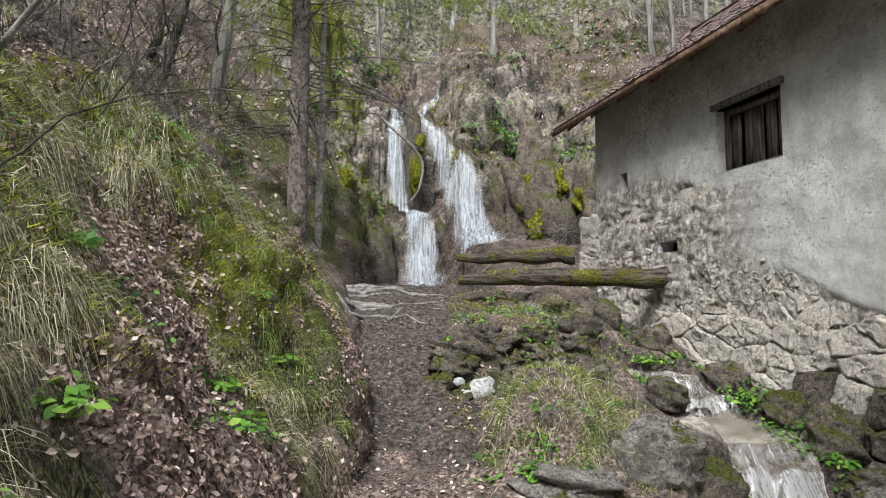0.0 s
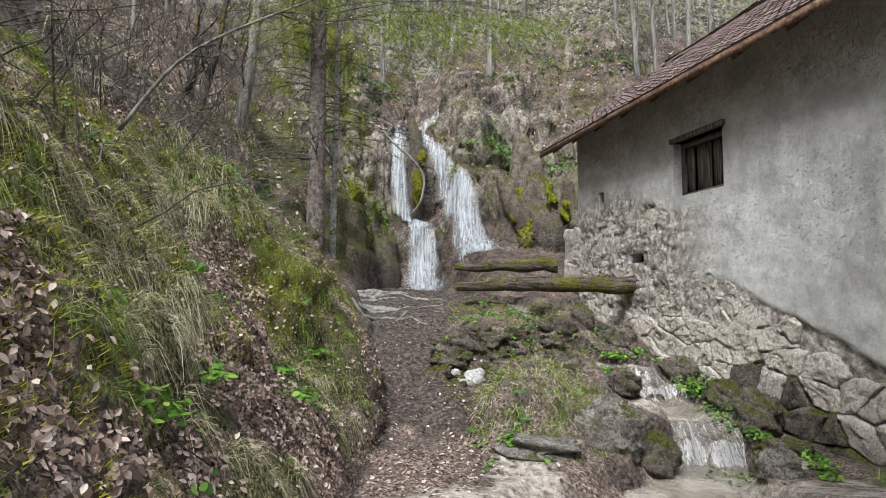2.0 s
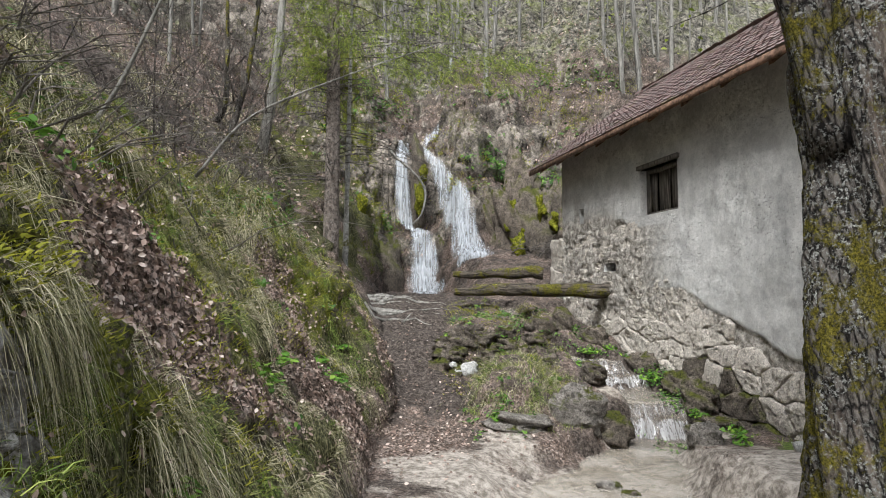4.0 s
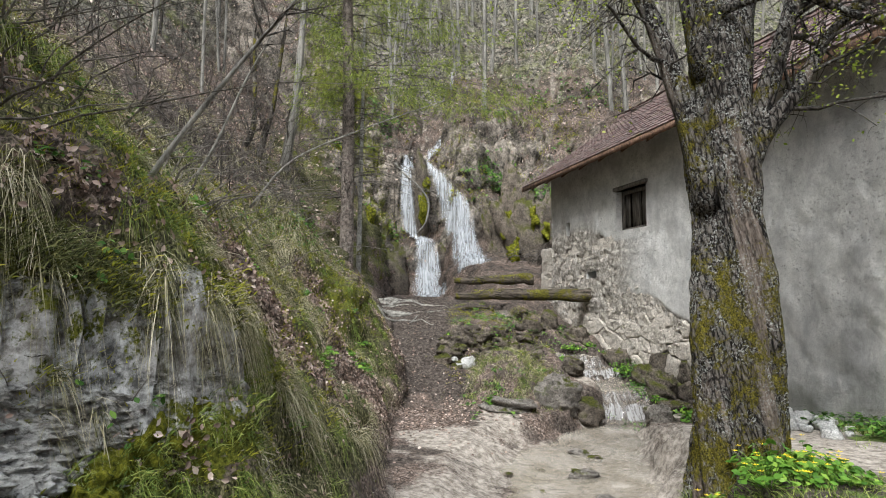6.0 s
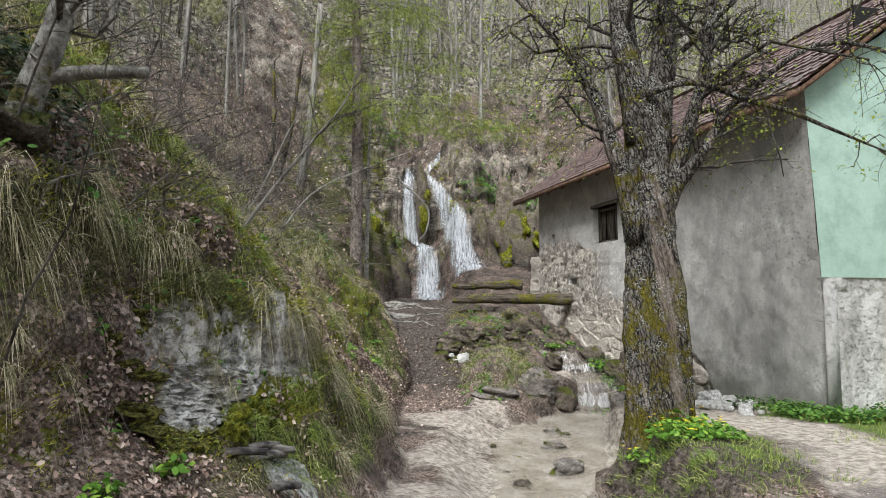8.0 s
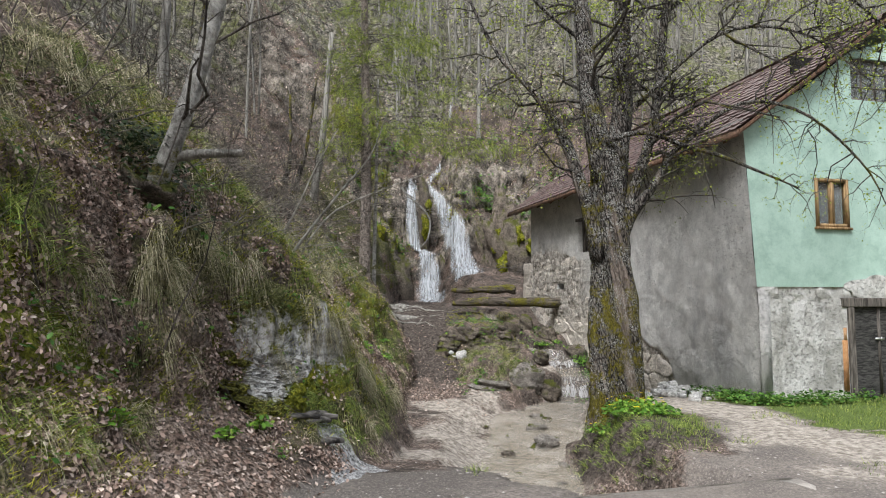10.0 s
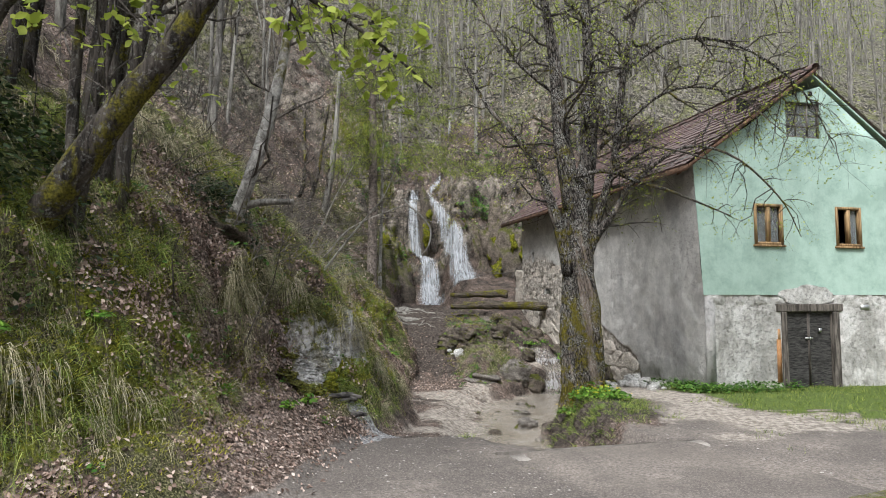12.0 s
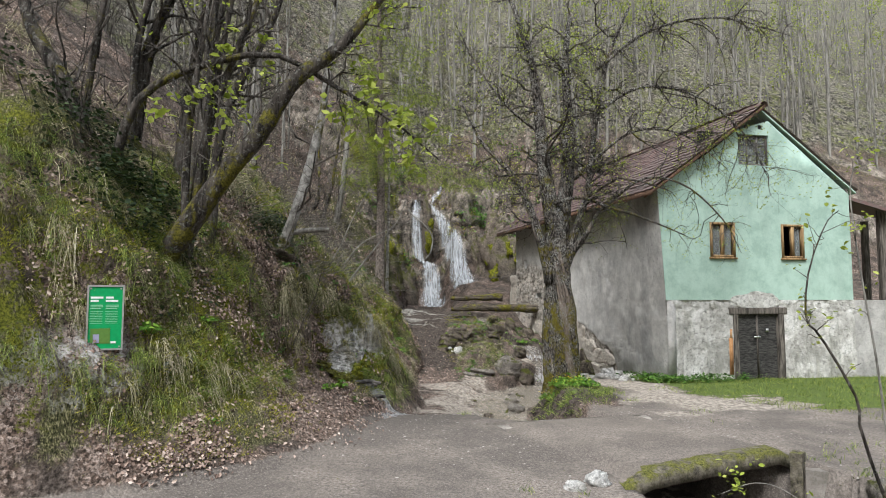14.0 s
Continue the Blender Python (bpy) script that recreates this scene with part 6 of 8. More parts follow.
def old_tree():
    r = np.random.default_rng(21)
    tree = thing("old_tree", "old leaning tree with furrowed, mossy bark and bare spring twigs", "tree", at=(2.9, 0.5, -0.45))
    # ribbed and slightly twisted bole
    n, m = 110, 120
    h = np.linspace(-1.2, 4.3, n)[:, None]
    ph = np.linspace(0, 2 * np.pi, m, endpoint=False)[None, :]
    cx = np.interp(h, [-0.5, 0.3, 1.0, 1.6, 2.2, 2.7, 3.3], [2.95, 2.94, 2.95, 2.98, 2.95, 2.92, 2.93])
    rad = np.interp(h, [-1.2, -0.25, 0.47, 1.0, 1.56, 2.22, 2.62, 2.93, 3.3, 4.0, 4.3], [0.56, 0.44, 0.41, 0.405, 0.38, 0.3, 0.335, 0.335, 0.29, 0.29, 0.22])
    tw = ph + 0.35 * h
    rib = 0.1 * np.cos(3 * tw + 1) + 0.06 * np.cos(5 * tw) + 0.16 * fbm(np.cos(tw) * 3 + 9, np.sin(tw) * 3 + h * 0.5, 4, 5) - 0.22 * np.abs(fbm(np.cos(tw) * 5, np.sin(tw) * 5 + h * 0.35, 4, 8, 0.6)) + 0.06 * fbm(np.cos(ph) * 9, np.sin(ph) * 9 + h * 5, 3, 15) + 0.05
    rad = rad * (1 + rib)
    s = Shape()
    s.grid(np.stack([cx + rad * np.cos(ph), 0.5 + rad * np.sin(ph), h * np.ones_like(ph)], -1), True)
    part("trunk", s, OLD_BARK, tree)
    limbs = [
        ([(2.75, 0.45, 2.3), (2.62, 0.4, 2.8), (2.4, 0.4, 3.6), (2.1, 0.4, 4.45), (1.6, 0.5, 5.3), (0.95, 0.5, 6.0), (0.3, 0.6, 7.4)], [0.17, 0.13, 0.09, 0.05, 0.02]),
        ([(2.84, 0.5, 3.7), (2.74, 0.5, 4.4), (2.62, 0.5, 5.1), (2.5, 0.5, 6.6), (2.3, 0.6, 8.2), (1.8, 0.6, 9.8)], [0.22, 0.2, 0.13, 0.05]),
        ([(3.03, 0.55, 3.7), (3.12, 0.6, 4.4), (3.24, 0.65, 5.1), (3.3, 0.8, 6.8), (3.25, 0.8, 8.3), (3.4, 0.8, 9.6)], [0.22, 0.19, 0.12, 0.05]),
        ([(3.08, 0.42, 2.8), (3.33, 0.4, 3.5), (3.55, 0.4, 4.15), (3.75, 0.4, 4.9), (3.95, 0.4, 6.6), (4.3, 0.4, 8.2), (4.9, 0.4, 9.6)], [0.12, 0.09, 0.07, 0.03]),
        ([(3.1, 0.4, 2.7), (3.28, 0.35, 3.1), (3.52, 0.3, 3.4), (3.75, 0.3, 3.75), (4.0, 0.3, 4.15), (4.5, 0.2, 4.7)], [0.12, 0.09, 0.06, 0.025]),
        ([(2.8, 0.2, 4.3), (3.2, 0.1, 4.42), (3.6, 0.1, 4.42), (4.15, 0.1, 4.2), (4.7, 0.1, 4.05), (5.4, 0.2, 3.8), (6.1, 0.2, 3.5)], [0.05, 0.045, 0.035, 0.012]),
    ]
    limbs += [
        ([(3.8, 0.4, 6.6), (5.0, 0.1, 7.3), (6.3, -0.2, 7.0), (7.4, -0.4, 6.0), (8.0, -0.4, 4.8)], [0.05, 0.035, 0.022, 0.008]),
        ([(3.95, 0.3, 4.1), (5.0, 0, 4.9), (6.0, -0.2, 4.7), (6.9, -0.3, 3.8), (7.3, -0.3, 3.0)], [0.04, 0.03, 0.02, 0.007]),
        ([(3.4, 0.4, 5.0), (4.6, -0.3, 6.0), (5.8, -0.6, 5.9), (6.8, -0.8, 5.0)], [0.045, 0.03, 0.02, 0.008]),
        ([(4.0, 0.4, 7.9), (5.4, 0.3, 8.9), (7.2, 0.2, 9.2), (9.0, 0, 8.6)], [0.05, 0.035, 0.02, 0.008]),
        ([(2.5, 0.5, 6.2), (1.6, 0.3, 6.9), (0.8, 0.2, 8.0), (0.2, 0.2, 9.2)], [0.04, 0.03, 0.02, 0.008]),
    ]
    tips = []
    spread = [(22, 1.5), (26, 2.0), (26, 2.0), (30, 2.2), (12, 1.2), (10, 0.9), (24, 1.7), (14, 1.2), (24, 1.5), (24, 1.8), (20, 1.4)]
    for (pts, radii), (count, reach) in zip(limbs, spread):
        s = Shape()
        line = limb(s, pts, radii, r, 10, 16)
        ob = part("limb", s, OLD_BARK, tree)
        t = Shape()
        twigs_from(t, line, radii[0], r, count, reach, 2, 0.35, 0.25, tips, 4, 0.3)
        tw = part("twigwork", t, DARK_BARK, tree, "thin bare dark twigs", kind="stuff")
        tw.parent = ob
    tips = np.array(tips)
    tips = tips[r.random(len(tips)) < 0.3]
    v, q = leaves(np.repeat(tips, 3, 0) + r.normal(size=(len(tips) * 3, 3)) * 0.05, np.tile([0, 0, 1.0], (len(tips) * 3, 1)), 0.025 + 0.035 * r.random(len(tips) * 3), r)
    lf = new("young_leaves", quad_mesh("young_leaves", v, q, SPRING))
    lf.parent = tree
    lf.matrix_parent_inverse = Matrix.Translation(tree.location).inverted()
    tagged(lf, "tiny yellow-green opening leaves", kind="stuff")


def plain_tree(name, label, pts, radii, bark, seed, count=14, reach=1.4, depth=1, upward=0.5, droop=0.1, leafy=0.0, group="", sides=10, leaf=1.0):
    r = np.random.default_rng(seed)
    tree = thing(name, label, "tree", group=group, at=tuple(pts[0]))
    s = Shape()
    line = limb(s, pts, radii, r, sides, 18)
    part("trunk", s, bark, tree)
    t, tips = Shape(), []
    twigs_from(t, line, radii[0], r, count, reach, depth, droop, upward, tips, 4, 0.3)
    part("crown", t, TWIG, tree, "bare grey branches and twigs")
    if leafy:
        tips = np.array(tips)
        tips = tips[r.random(len(tips)) < leafy]
        v, q = leaves(np.repeat(tips, 4, 0) + r.normal(size=(len(tips) * 4, 3)) * 0.05, np.tile([0, 0, 1.0], (len(tips) * 4, 1)), leaf * (0.035 + 0.045 * r.random(len(tips) * 4)), r)
        lf = new("young_leaves", quad_mesh("young_leaves", v, q, SPRING))
        lf.parent = tree
        lf.matrix_parent_inverse = Matrix.Translation(tree.location).inverted()
        tagged(lf, "opening yellow-green leaves", kind="stuff")
    return tree


def spruce(at, height, radius, seed, lower, green, label):
    r = np.random.default_rng(seed)
    x, y, z = at
    tree = thing("spruce", label, "tree", at=at)
    s = Shape()
    s.tube(bend([(x, y, z - 0.5), (x + 0.02, y, z + height * 0.3), (x - 0.1, y, z + height * 0.7), (x - 0.1, y, z + height)], 24), [radius * 1.1, radius * 0.9, radius * 0.6, 0.03], 14, 0.06, r)
    part("trunk", s, SPRUCE_BARK, tree)
    b, roots, ups = Shape(), [], []
    for k in range(int(height * 13)):
        u = lower + (1 - lower) * r.random()
        L = (1 - u * 0.75) * 2.6 * (0.5 + 0.6 * r.random())
        az = r.random() * 2 * np.pi
        if 0.3 < u < 0.75 and math.cos(az) > 0.5:
            L = 1.6 * L + 0.9
        if u < 0.45 and math.cos(az) > 0:
            L = 1.3 * L + 0.8
        t = np.linspace(0, 1, 6)[:, None]
        d = np.array([math.cos(az), math.sin(az), 0.12])
        pts = np.array([x, y, z + u * height]) + d * L * t + np.array([0, 0, -0.32]) * L * t ** 2 + np.cumsum(r.normal(size=(6, 3)) * 0.03, 0)
        b.tube(pts, [0.016, 0.004], 4, cap=False)
        twigs_from(b, pts, 0.01, r, 4, 0.5, 0, 0.25, 0.0, None, 3, 0.3)
        if u > green:
            for _ in range(int(26 * L)):
                w = 0.25 + 0.75 * r.random()
                roots.append(pts[0] + (pts[-1] - pts[0]) * w + r.normal(size=3) * np.array([0.16, 0.16, 0.1]))
                ups.append(d * 0.5 + r.normal(size=3) * 0.5)
    part("dead_branchwork", b, TWIG, tree, "thin dead grey branches", kind="stuff")
    if roots:
        roots, ups = np.repeat(np.array(roots), 5, 0), np.repeat(np.array(ups), 5, 0)
        n = len(roots)
        v, q = blades(roots, r.normal(size=(n, 3)) * 0.4, ups + np.array([0, 0, 0.01]), 0.1 + 0.1 * r.random(n), np.full(n, 0.014), np.full(n, 0.5), r, 1)
        nd = new("needles", quad_mesh("needles", v, q, NEEDLE))
        nd.parent = tree
        nd.matrix_parent_inverse = Matrix.Translation(tree.location).inverted()
        tagged(nd, "sparse light green needles", kind="stuff")


old_tree()
spruce((-2.86, 12.5, 2.3), 16, 0.19, 31, 0.12, 0.29, "tall spruce with straight brown trunk and dead lower branches")
plain_tree("slender_tree", "slender pale trunk standing beside the spruce", [(-2.62, 13.4, 1.8), (-2.6, 13.4, 3.4), (-2.55, 13.4, 6.4), (-2.5, 13.4, 10)], [0.085, 0.07, 0.06, 0.03], PALE_BARK, 32, 10, 1.2)
plain_tree("grey_tree", "smooth grey leaning tree on the slope", [(-5.3, 13.8, 3.4), (-5.2, 13.8, 4.4), (-4.95, 13.8, 6.0), (-4.7, 13.8, 7.7), (-4.4, 13.8, 12)], [0.2, 0.165, 0.14, 0.08], GREY_BARK, 33, 14, 2.2)
plain_tree("birch", "pale leaning tree rooted in a mossy stump", [(-3.3, -3.8, 2.5), (-3.04, -3.8, 3.08), (-2.72, -3.8, 4.07), (-2.38, -3.8, 5.56), (-2.1, -3.8, 8.2)], [0.13, 0.105, 0.085, 0.04], PALE_BARK, 34, 12, 1.4)
plain_tree("leaning_tree", "thick mossy trunk leaning out over the track", [(-4.3, -7.2, 2.0), (-3.72, -7.2, 2.7), (-3.06, -7.2, 3.65), (-2.6, -7.2, 4.2), (-2.14, -7.2, 4.95), (-1.5, -7.1, 5.5), (-0.9, -7, 6.3)], [0.18, 0.145, 0.11, 0.05], MOSSY_BARK, 35, 16, 1.6, leafy=0.4, leaf=1.5)
plain_tree("forked_tree", "dark forked trunk with mossy foot", [(-5.2, -7.0, 1.9), (-5.06, -7.0, 3.7), (-5.5, -7.0, 5.0), (-6.1, -7, 6.1), (-6.3, -7, 8)], [0.16, 0.13, 0.1, 0.05], DARK_BARK, 36, 14, 1.6)
plain_tree("forked_tree", "dark trunk with a long branch reaching over the track", [(-5.0, -7.0, 3.3), (-4.74, -7.0, 3.8), (-4.45, -7.0, 4.7), (-3.74, -7.0, 5.18), (-2.52, -7.0, 5.42), (-1.6, -7, 4.95), (-0.75, -6.9, 4.45), (-0.1, -6.9, 3.9)], [0.08, 0.06, 0.035, 0.008], DARK_BARK, 37, 22, 0.8, leafy=0.3, droop=0.4, upward=0.0, leaf=2.2)


def woodland():
    """Nearer single trunks on the slopes, and the woods beyond."""
    r = np.random.default_rng(41)
    k = 0
    while k < 24:
        x, y = -4 - 10 * r.random(), -8 + 30 * r.random()
        z, d, dc, cut = [float(q) for q in lay(x, y)]
        if d < 2.6 or z < 2.5 or (abs(y + 7) < 1 and x > -6) or (y > 4 and x > -6.5):
            continue
        k += 1
        h, lean = 7 + 6 * r.random(), 0.9 * r.normal() * 0.5 + 0.8
        rad = 0.03 + 0.05 * r.random()
        kx = r.normal() * 0.7
        pts = [(x, y, z - 0.4), (x + 0.25 * lean + kx * 0.3, y, z + 0.3 * h), (x + 0.55 * lean + kx, y + r.normal() * 0.3, z + 0.65 * h), (x + lean, y, z + h)]
        plain_tree("hillside_tree", "slim grey bare tree on the leaf-strewn slope", pts, [rad * 1.25, rad, rad * 0.75, 0.02], [GREY_BARK, DARK_BARK, GREY_BARK][k % 3], 100 + k, 18, 2.0, 1, 0.5, group="trees on the slope", sides=7)
    s, tips = Shape(), []
    count = 0
    while count < 520:
        x, y = -45 + 95 * r.random(), -2 + 62 * r.random()
        z, d, dc, cut = [float(q) for q in lay(x, y)]
        far = (dc > 3.2 and x > -6) or (d > 9)
        if not far or (x > 3 and dc < 2):
            continue
        count += 1
        h = 7 + 8 * r.random()
        rad = 0.035 + 0.07 * r.random()
        lean = r.normal() * 0.7
        line = bend([(x, y, z - 0.5), (x + lean * 0.4, y, z + h * 0.5), (x + lean, y + r.normal() * 0.4, z + h)], 7)
        s.tube(line, [rad * 1.3, rad, 0.02], 5, cap=False)
        twigs_from(s, line, rad, r, 8, 2.4, 1, 0.05, 0.6, tips, 3, 0.15)
    tagged(solo("far_woods", s, GREY_BARK, "bare grey woods covering the slopes above the ravine", "trees"), kind="stuff")
    tips = np.array(tips)
    tips = tips[(fbm(tips[:, 0] * 0.15, tips[:, 2] * 0.15 + tips[:, 1] * 0.1, 2, 7) > -0.02) & (r.random(len(tips)) < 0.42 + 0.35 * (tips[:, 0] > 5))]
    n = len(tips) * 4
    v, q = leaves(np.repeat(tips, 4, 0) + r.normal(size=(n, 3)) * 0.25, np.tile([0, 0, 1.0], (n, 1)), 0.1 + 0.12 * r.random(n), r)
    stuff("spring_foliage", v, q, SPRING, "thin yellow-green spring foliage in the far woods", "leaves")


def undergrowth():
    """Bare thin shoots and brush standing on the slopes."""
    r = np.random.default_rng(43)
    s = Shape()
    k = lambda x, y, z, d, dc, cut: np.maximum(step(2.2, 3.2, d) * 0.8, step(2.8, 4.0, dc) * 0.9) + 0.22 * step(0.8, 1.4, d) * (0.4 + 0.6 * step(2, 5, y))
    p, n = scatter(4700, -14, 18, -8, 36, k, r)
    for a in p:
        if a[0] > 2.4 and a[1] < 17:
            continue
        h = 0.7 + 1.9 * r.random()
        t = np.linspace(0, 1, 5)[:, None]
        d = np.array([r.normal() * 0.35 + 0.15, r.normal() * 0.3, 1.0])
        pts = a + d * h * t + np.cumsum(r.normal(size=(5, 3)) * 0.05 * h, 0)
        s.tube(pts, [0.012, 0.003], 3, cap=False)
        twigs_from(s, pts, 0.008, r, 5, 0.7, 0, 0.1, 0.3, None, 3, 0.2)
    brow = lambda x, y, z, d, dc, cut: step(1.2, 1.7, d) * step(4.5, 3.5, d) * step(1.7, 2.2, z) * step(-4.6, -3.6, y) * step(13, 10, y) * step(0.35, 0.6, 0.5 + fbm(y * 0.8, x * 0.8, 3, 121))
    p, n = scatter(950, -5.5, -2.0, -4.6, 13, brow, r)
    near = Shape()
    for a in p:
        h = 0.5 + 1.1 * r.random() ** 1.5
        t = np.linspace(0, 1, 6)[:, None]
        d = np.array([0.55 + 0.45 * r.normal(), 0.45 * r.normal(), 0.75])
        pts = a - 0.03 * d + d * h * t + np.array([0.25, 0, -0.45]) * h * t ** 2 + np.cumsum(r.normal(size=(6, 3)) * 0.035 * h, 0)
        near.tube(pts, [0.008 + 0.006 * r.random(), 0.002], 3, cap=False)
        twigs_from(near, pts, 0.006, r, 4, 0.6, 0, 0.2, 0.15, None, 3, 0.2)
    tagged(solo("dry_brush", near, PALE_TWIG, "pale dead stems and brambles arching over the bank", "brush"), kind="stuff")
    tagged(solo("undergrowth", s, TWIG, "tangle of thin bare shoots and brush", "brush"), kind="stuff")


plain_tree("mossy_tree", "crooked mossy tree rooted in the rock", [(-5.9, 12, 4.7), (-5.6, 12, 5.05), (-5.35, 12, 5.36), (-5.13, 12, 6.2), (-4.94, 12, 6.9), (-4.6, 12, 9.5)], [0.14, 0.1, 0.08, 0.04], MOSSY_BARK, 61, 14, 1.6)
plain_tree("mossy_tree", "thick mossy limb bending up from the slope", [(-6.6, 12.4, 5.5), (-6.1, 12.4, 5.7), (-5.75, 12.4, 6.0), (-5.6, 12.4, 6.8), (-5.65, 12.4, 9.4)], [0.12, 0.1, 0.08, 0.04], MOSSY_BARK, 62, 14, 1.6)
plain_tree("arching_shoot", "thin pale arching shoot over the bank", [(-3.5, 1.9, 2.5), (-3.0, 1.9, 3.2), (-2.55, 1.9, 4.2), (-2.1, 1.9, 5.0)], [0.028, 0.022, 0.015, 0.006], GREY_BARK, 63, 10, 0.9, sides=6)
plain_tree("arching_shoot", "thin pale shoot reaching across the ravine", [(-3.3, 4.6, 2.9), (-2.6, 4.6, 3.7), (-1.4, 4.6, 4.25), (0.0, 4.6, 4.75)], [0.026, 0.02, 0.012, 0.005], GREY_BARK, 64, 12, 0.9, sides=6)
plain_tree("arching_shoot", "bent bare sapling on the ledge", [(-2.3, -1.5, 2.1), (-1.84, -1.55, 2.7), (-1.41, -1.55, 3.24), (-1.05, -1.55, 3.7), (-0.8, -1.5, 4.4)], [0.026, 0.02, 0.012, 0.005], GREY_BARK, 65, 12, 0.9, sides=6)


def coppice():
    """Dark stems that rise together above the information board."""
    r = np.random.default_rng(71)
    for k in range(11):
        x, y = -5.6 + 2.0 * r.random(), -7.3 + 2.6 * r.random()
        z = float(ground_z(x, y))
        h, dx = 4.5 + 3 * r.random(), 0.3 + 1.6 * r.random()
        rad = 0.045 + 0.05 * r.random()
        pts = [(x, y, z - 0.3), (x + 0.25 * dx - 0.15, y, z + 0.3 * h), (x + 0.55 * dx + 0.2 * r.normal(), y + 0.2 * r.normal(), z + 0.62 * h), (x + dx, y, z + h)]
        plain_tree("coppice_stem", "dark lichen-spotted stem rising from the bank", pts, [rad * 1.3, rad, rad * 0.7, 0.02], DARK_BARK, 300 + k, 14, 1.5, 1, 0.4, leafy=0.08, group="coppice stems", sides=8)


coppice()
plain_tree("sapling", "thin sapling with young leaves beside the bridge", [(4.9, -9.2, -1.2), (4.35, -9.2, 0.42), (4.3, -9.2, 0.85), (3.95, -9.2, 1.5), (3.8, -9.2, 1.7), (3.85, -9.2, 2.2), (4.05, -9.2, 2.7), (4.2, -9.2, 2.85)], [0.018, 0.014, 0.01, 0.004], DARK_BARK, 72, 16, 0.5, 0, 0.2, 0.1, 0.5, sides=6)
plain_tree("sapling", "pale slender sapling beside the bridge", [(4.7, -9.2, -1.0), (4.55, -9.2, 1.0), (4.4, -9.2, 2.2), (4.33, -9.2, 3.05), (4.45, -9.2, 3.5)], [0.014, 0.011, 0.008, 0.003], GREY_BARK, 73, 14, 0.45, 0, 0.3, 0.1, 0.5, sides=6)
plain_tree("sapling", "leafy twig hanging before the bridge opening", [(4.6, -9.1, -0.9), (3.7, -9.2, -0.2), (3.25, -9.2, 0.0), (2.8, -9.2, -0.12)], [0.008, 0.006, 0.005, 0.002], GREY_BARK, 74, 8, 0.3, 0, 0.5, 0.0, 0.9, sides=5)
woodland()
undergrowth()


# ---- water ----
def shore(x, z, y0=18.6, y1=25.0):
    """The y at which the cliff reaches height z above x."""
    ys = np.arange(y0, y1, 0.04)
    g = ground_z(np.full_like(ys, x), ys)
    hit = np.nonzero(g >= z)[0]
    return ys[hit[0]] if len(hit) else y1


def set_attr(ob, name, values):
    a = ob.data.attributes.new(name, "FLOAT", "POINT")
    a.data.foreach_set("value", np.asarray(values, np.float32).ravel())


def cascade(line, width, label, seed, cover=0.3, layers=2):
    """White water down the cliff: line of (x, z), width along it."""
    r = np.random.default_rng(seed)
    n, m = 40, 13
    t = np.linspace(0, 1, n)
    x = np.interp(t, np.linspace(0, 1, len(line)), [p[0] for p in line])
    z = np.interp(t, np.linspace(0, 1, len(line)), [p[1] for p in line])
    w = np.interp(t, np.linspace(0, 1, len(width)), width)
    fall = thing("waterfall", label, "waterfall")
    for k in range(layers):
        c = np.linspace(-1, 1, m)
        rag = 1 + 0.35 * vnoise(t * 9, t * 0 + k * 7, seed)
        X = x[:, None] + 0.5 * w[:, None] * c[None] * rag[:, None]
        Z = z[:, None] * np.ones((1, m))
        Y = np.array([[shore(a, b) for a, b in zip(ra, rb)] for ra, rb in zip(X, Z)])
        Y = np.minimum.accumulate(Y[:, :], 0)
        Y = Y - 0.3 - 0.08 * k + 0.1 * fbm(X * 4 + k * 3, Z * 1.3, 3, seed + k)
        s = Shape()
        s.grid(np.stack([X, Y, Z], -1))
        ob = part("water_sheet", s, fall_material("falling_water", cover), fall)
        set_attr(ob, "core", (1 - np.abs(c)[None] ** 3) * np.ones((n, 1)))
    return fall


cascade([(-1.62, 7.75), (-1.6, 6.6), (-1.6, 5.6), (-1.5, 4.5), (-1.15, 3.95)], [0.55, 0.75, 0.85, 0.9, 0.7], "narrow white waterfall down a mossy tufa cliff", 5)
cascade([(-1.15, 4.0), (-0.82, 3.8), (-0.65, 2.8), (-0.58, 1.9), (-0.55, 1.4)], [0.7, 1.0, 1.35, 1.6, 1.75], "lower fanning waterfall over a rounded tufa step", 6, 0.4)
cascade([(-0.8, 7.45), (-0.25, 6.75), (0.35, 5.6), (0.6, 4.6), (0.82, 3.6), (1.2, 2.4), (1.35, 1.6)], [0.4, 0.85, 1.35, 1.45, 1.5, 1.75, 1.9], "broad white waterfall spreading over the cliff", 7)
cascade([(0.1, 9.4), (-0.1, 8.8), (-0.6, 8.0), (-0.8, 7.45)], [0.35, 0.5, 0.5, 0.4], "thin upper run of water above the falls", 8, 0.0, 1)
cascade([(0.45, 12.5), (0.4, 12.1), (0.36, 11.6)], [0.2, 0.3, 0.2], "thin far trickle of water high on the slope", 9, -0.3, 1)


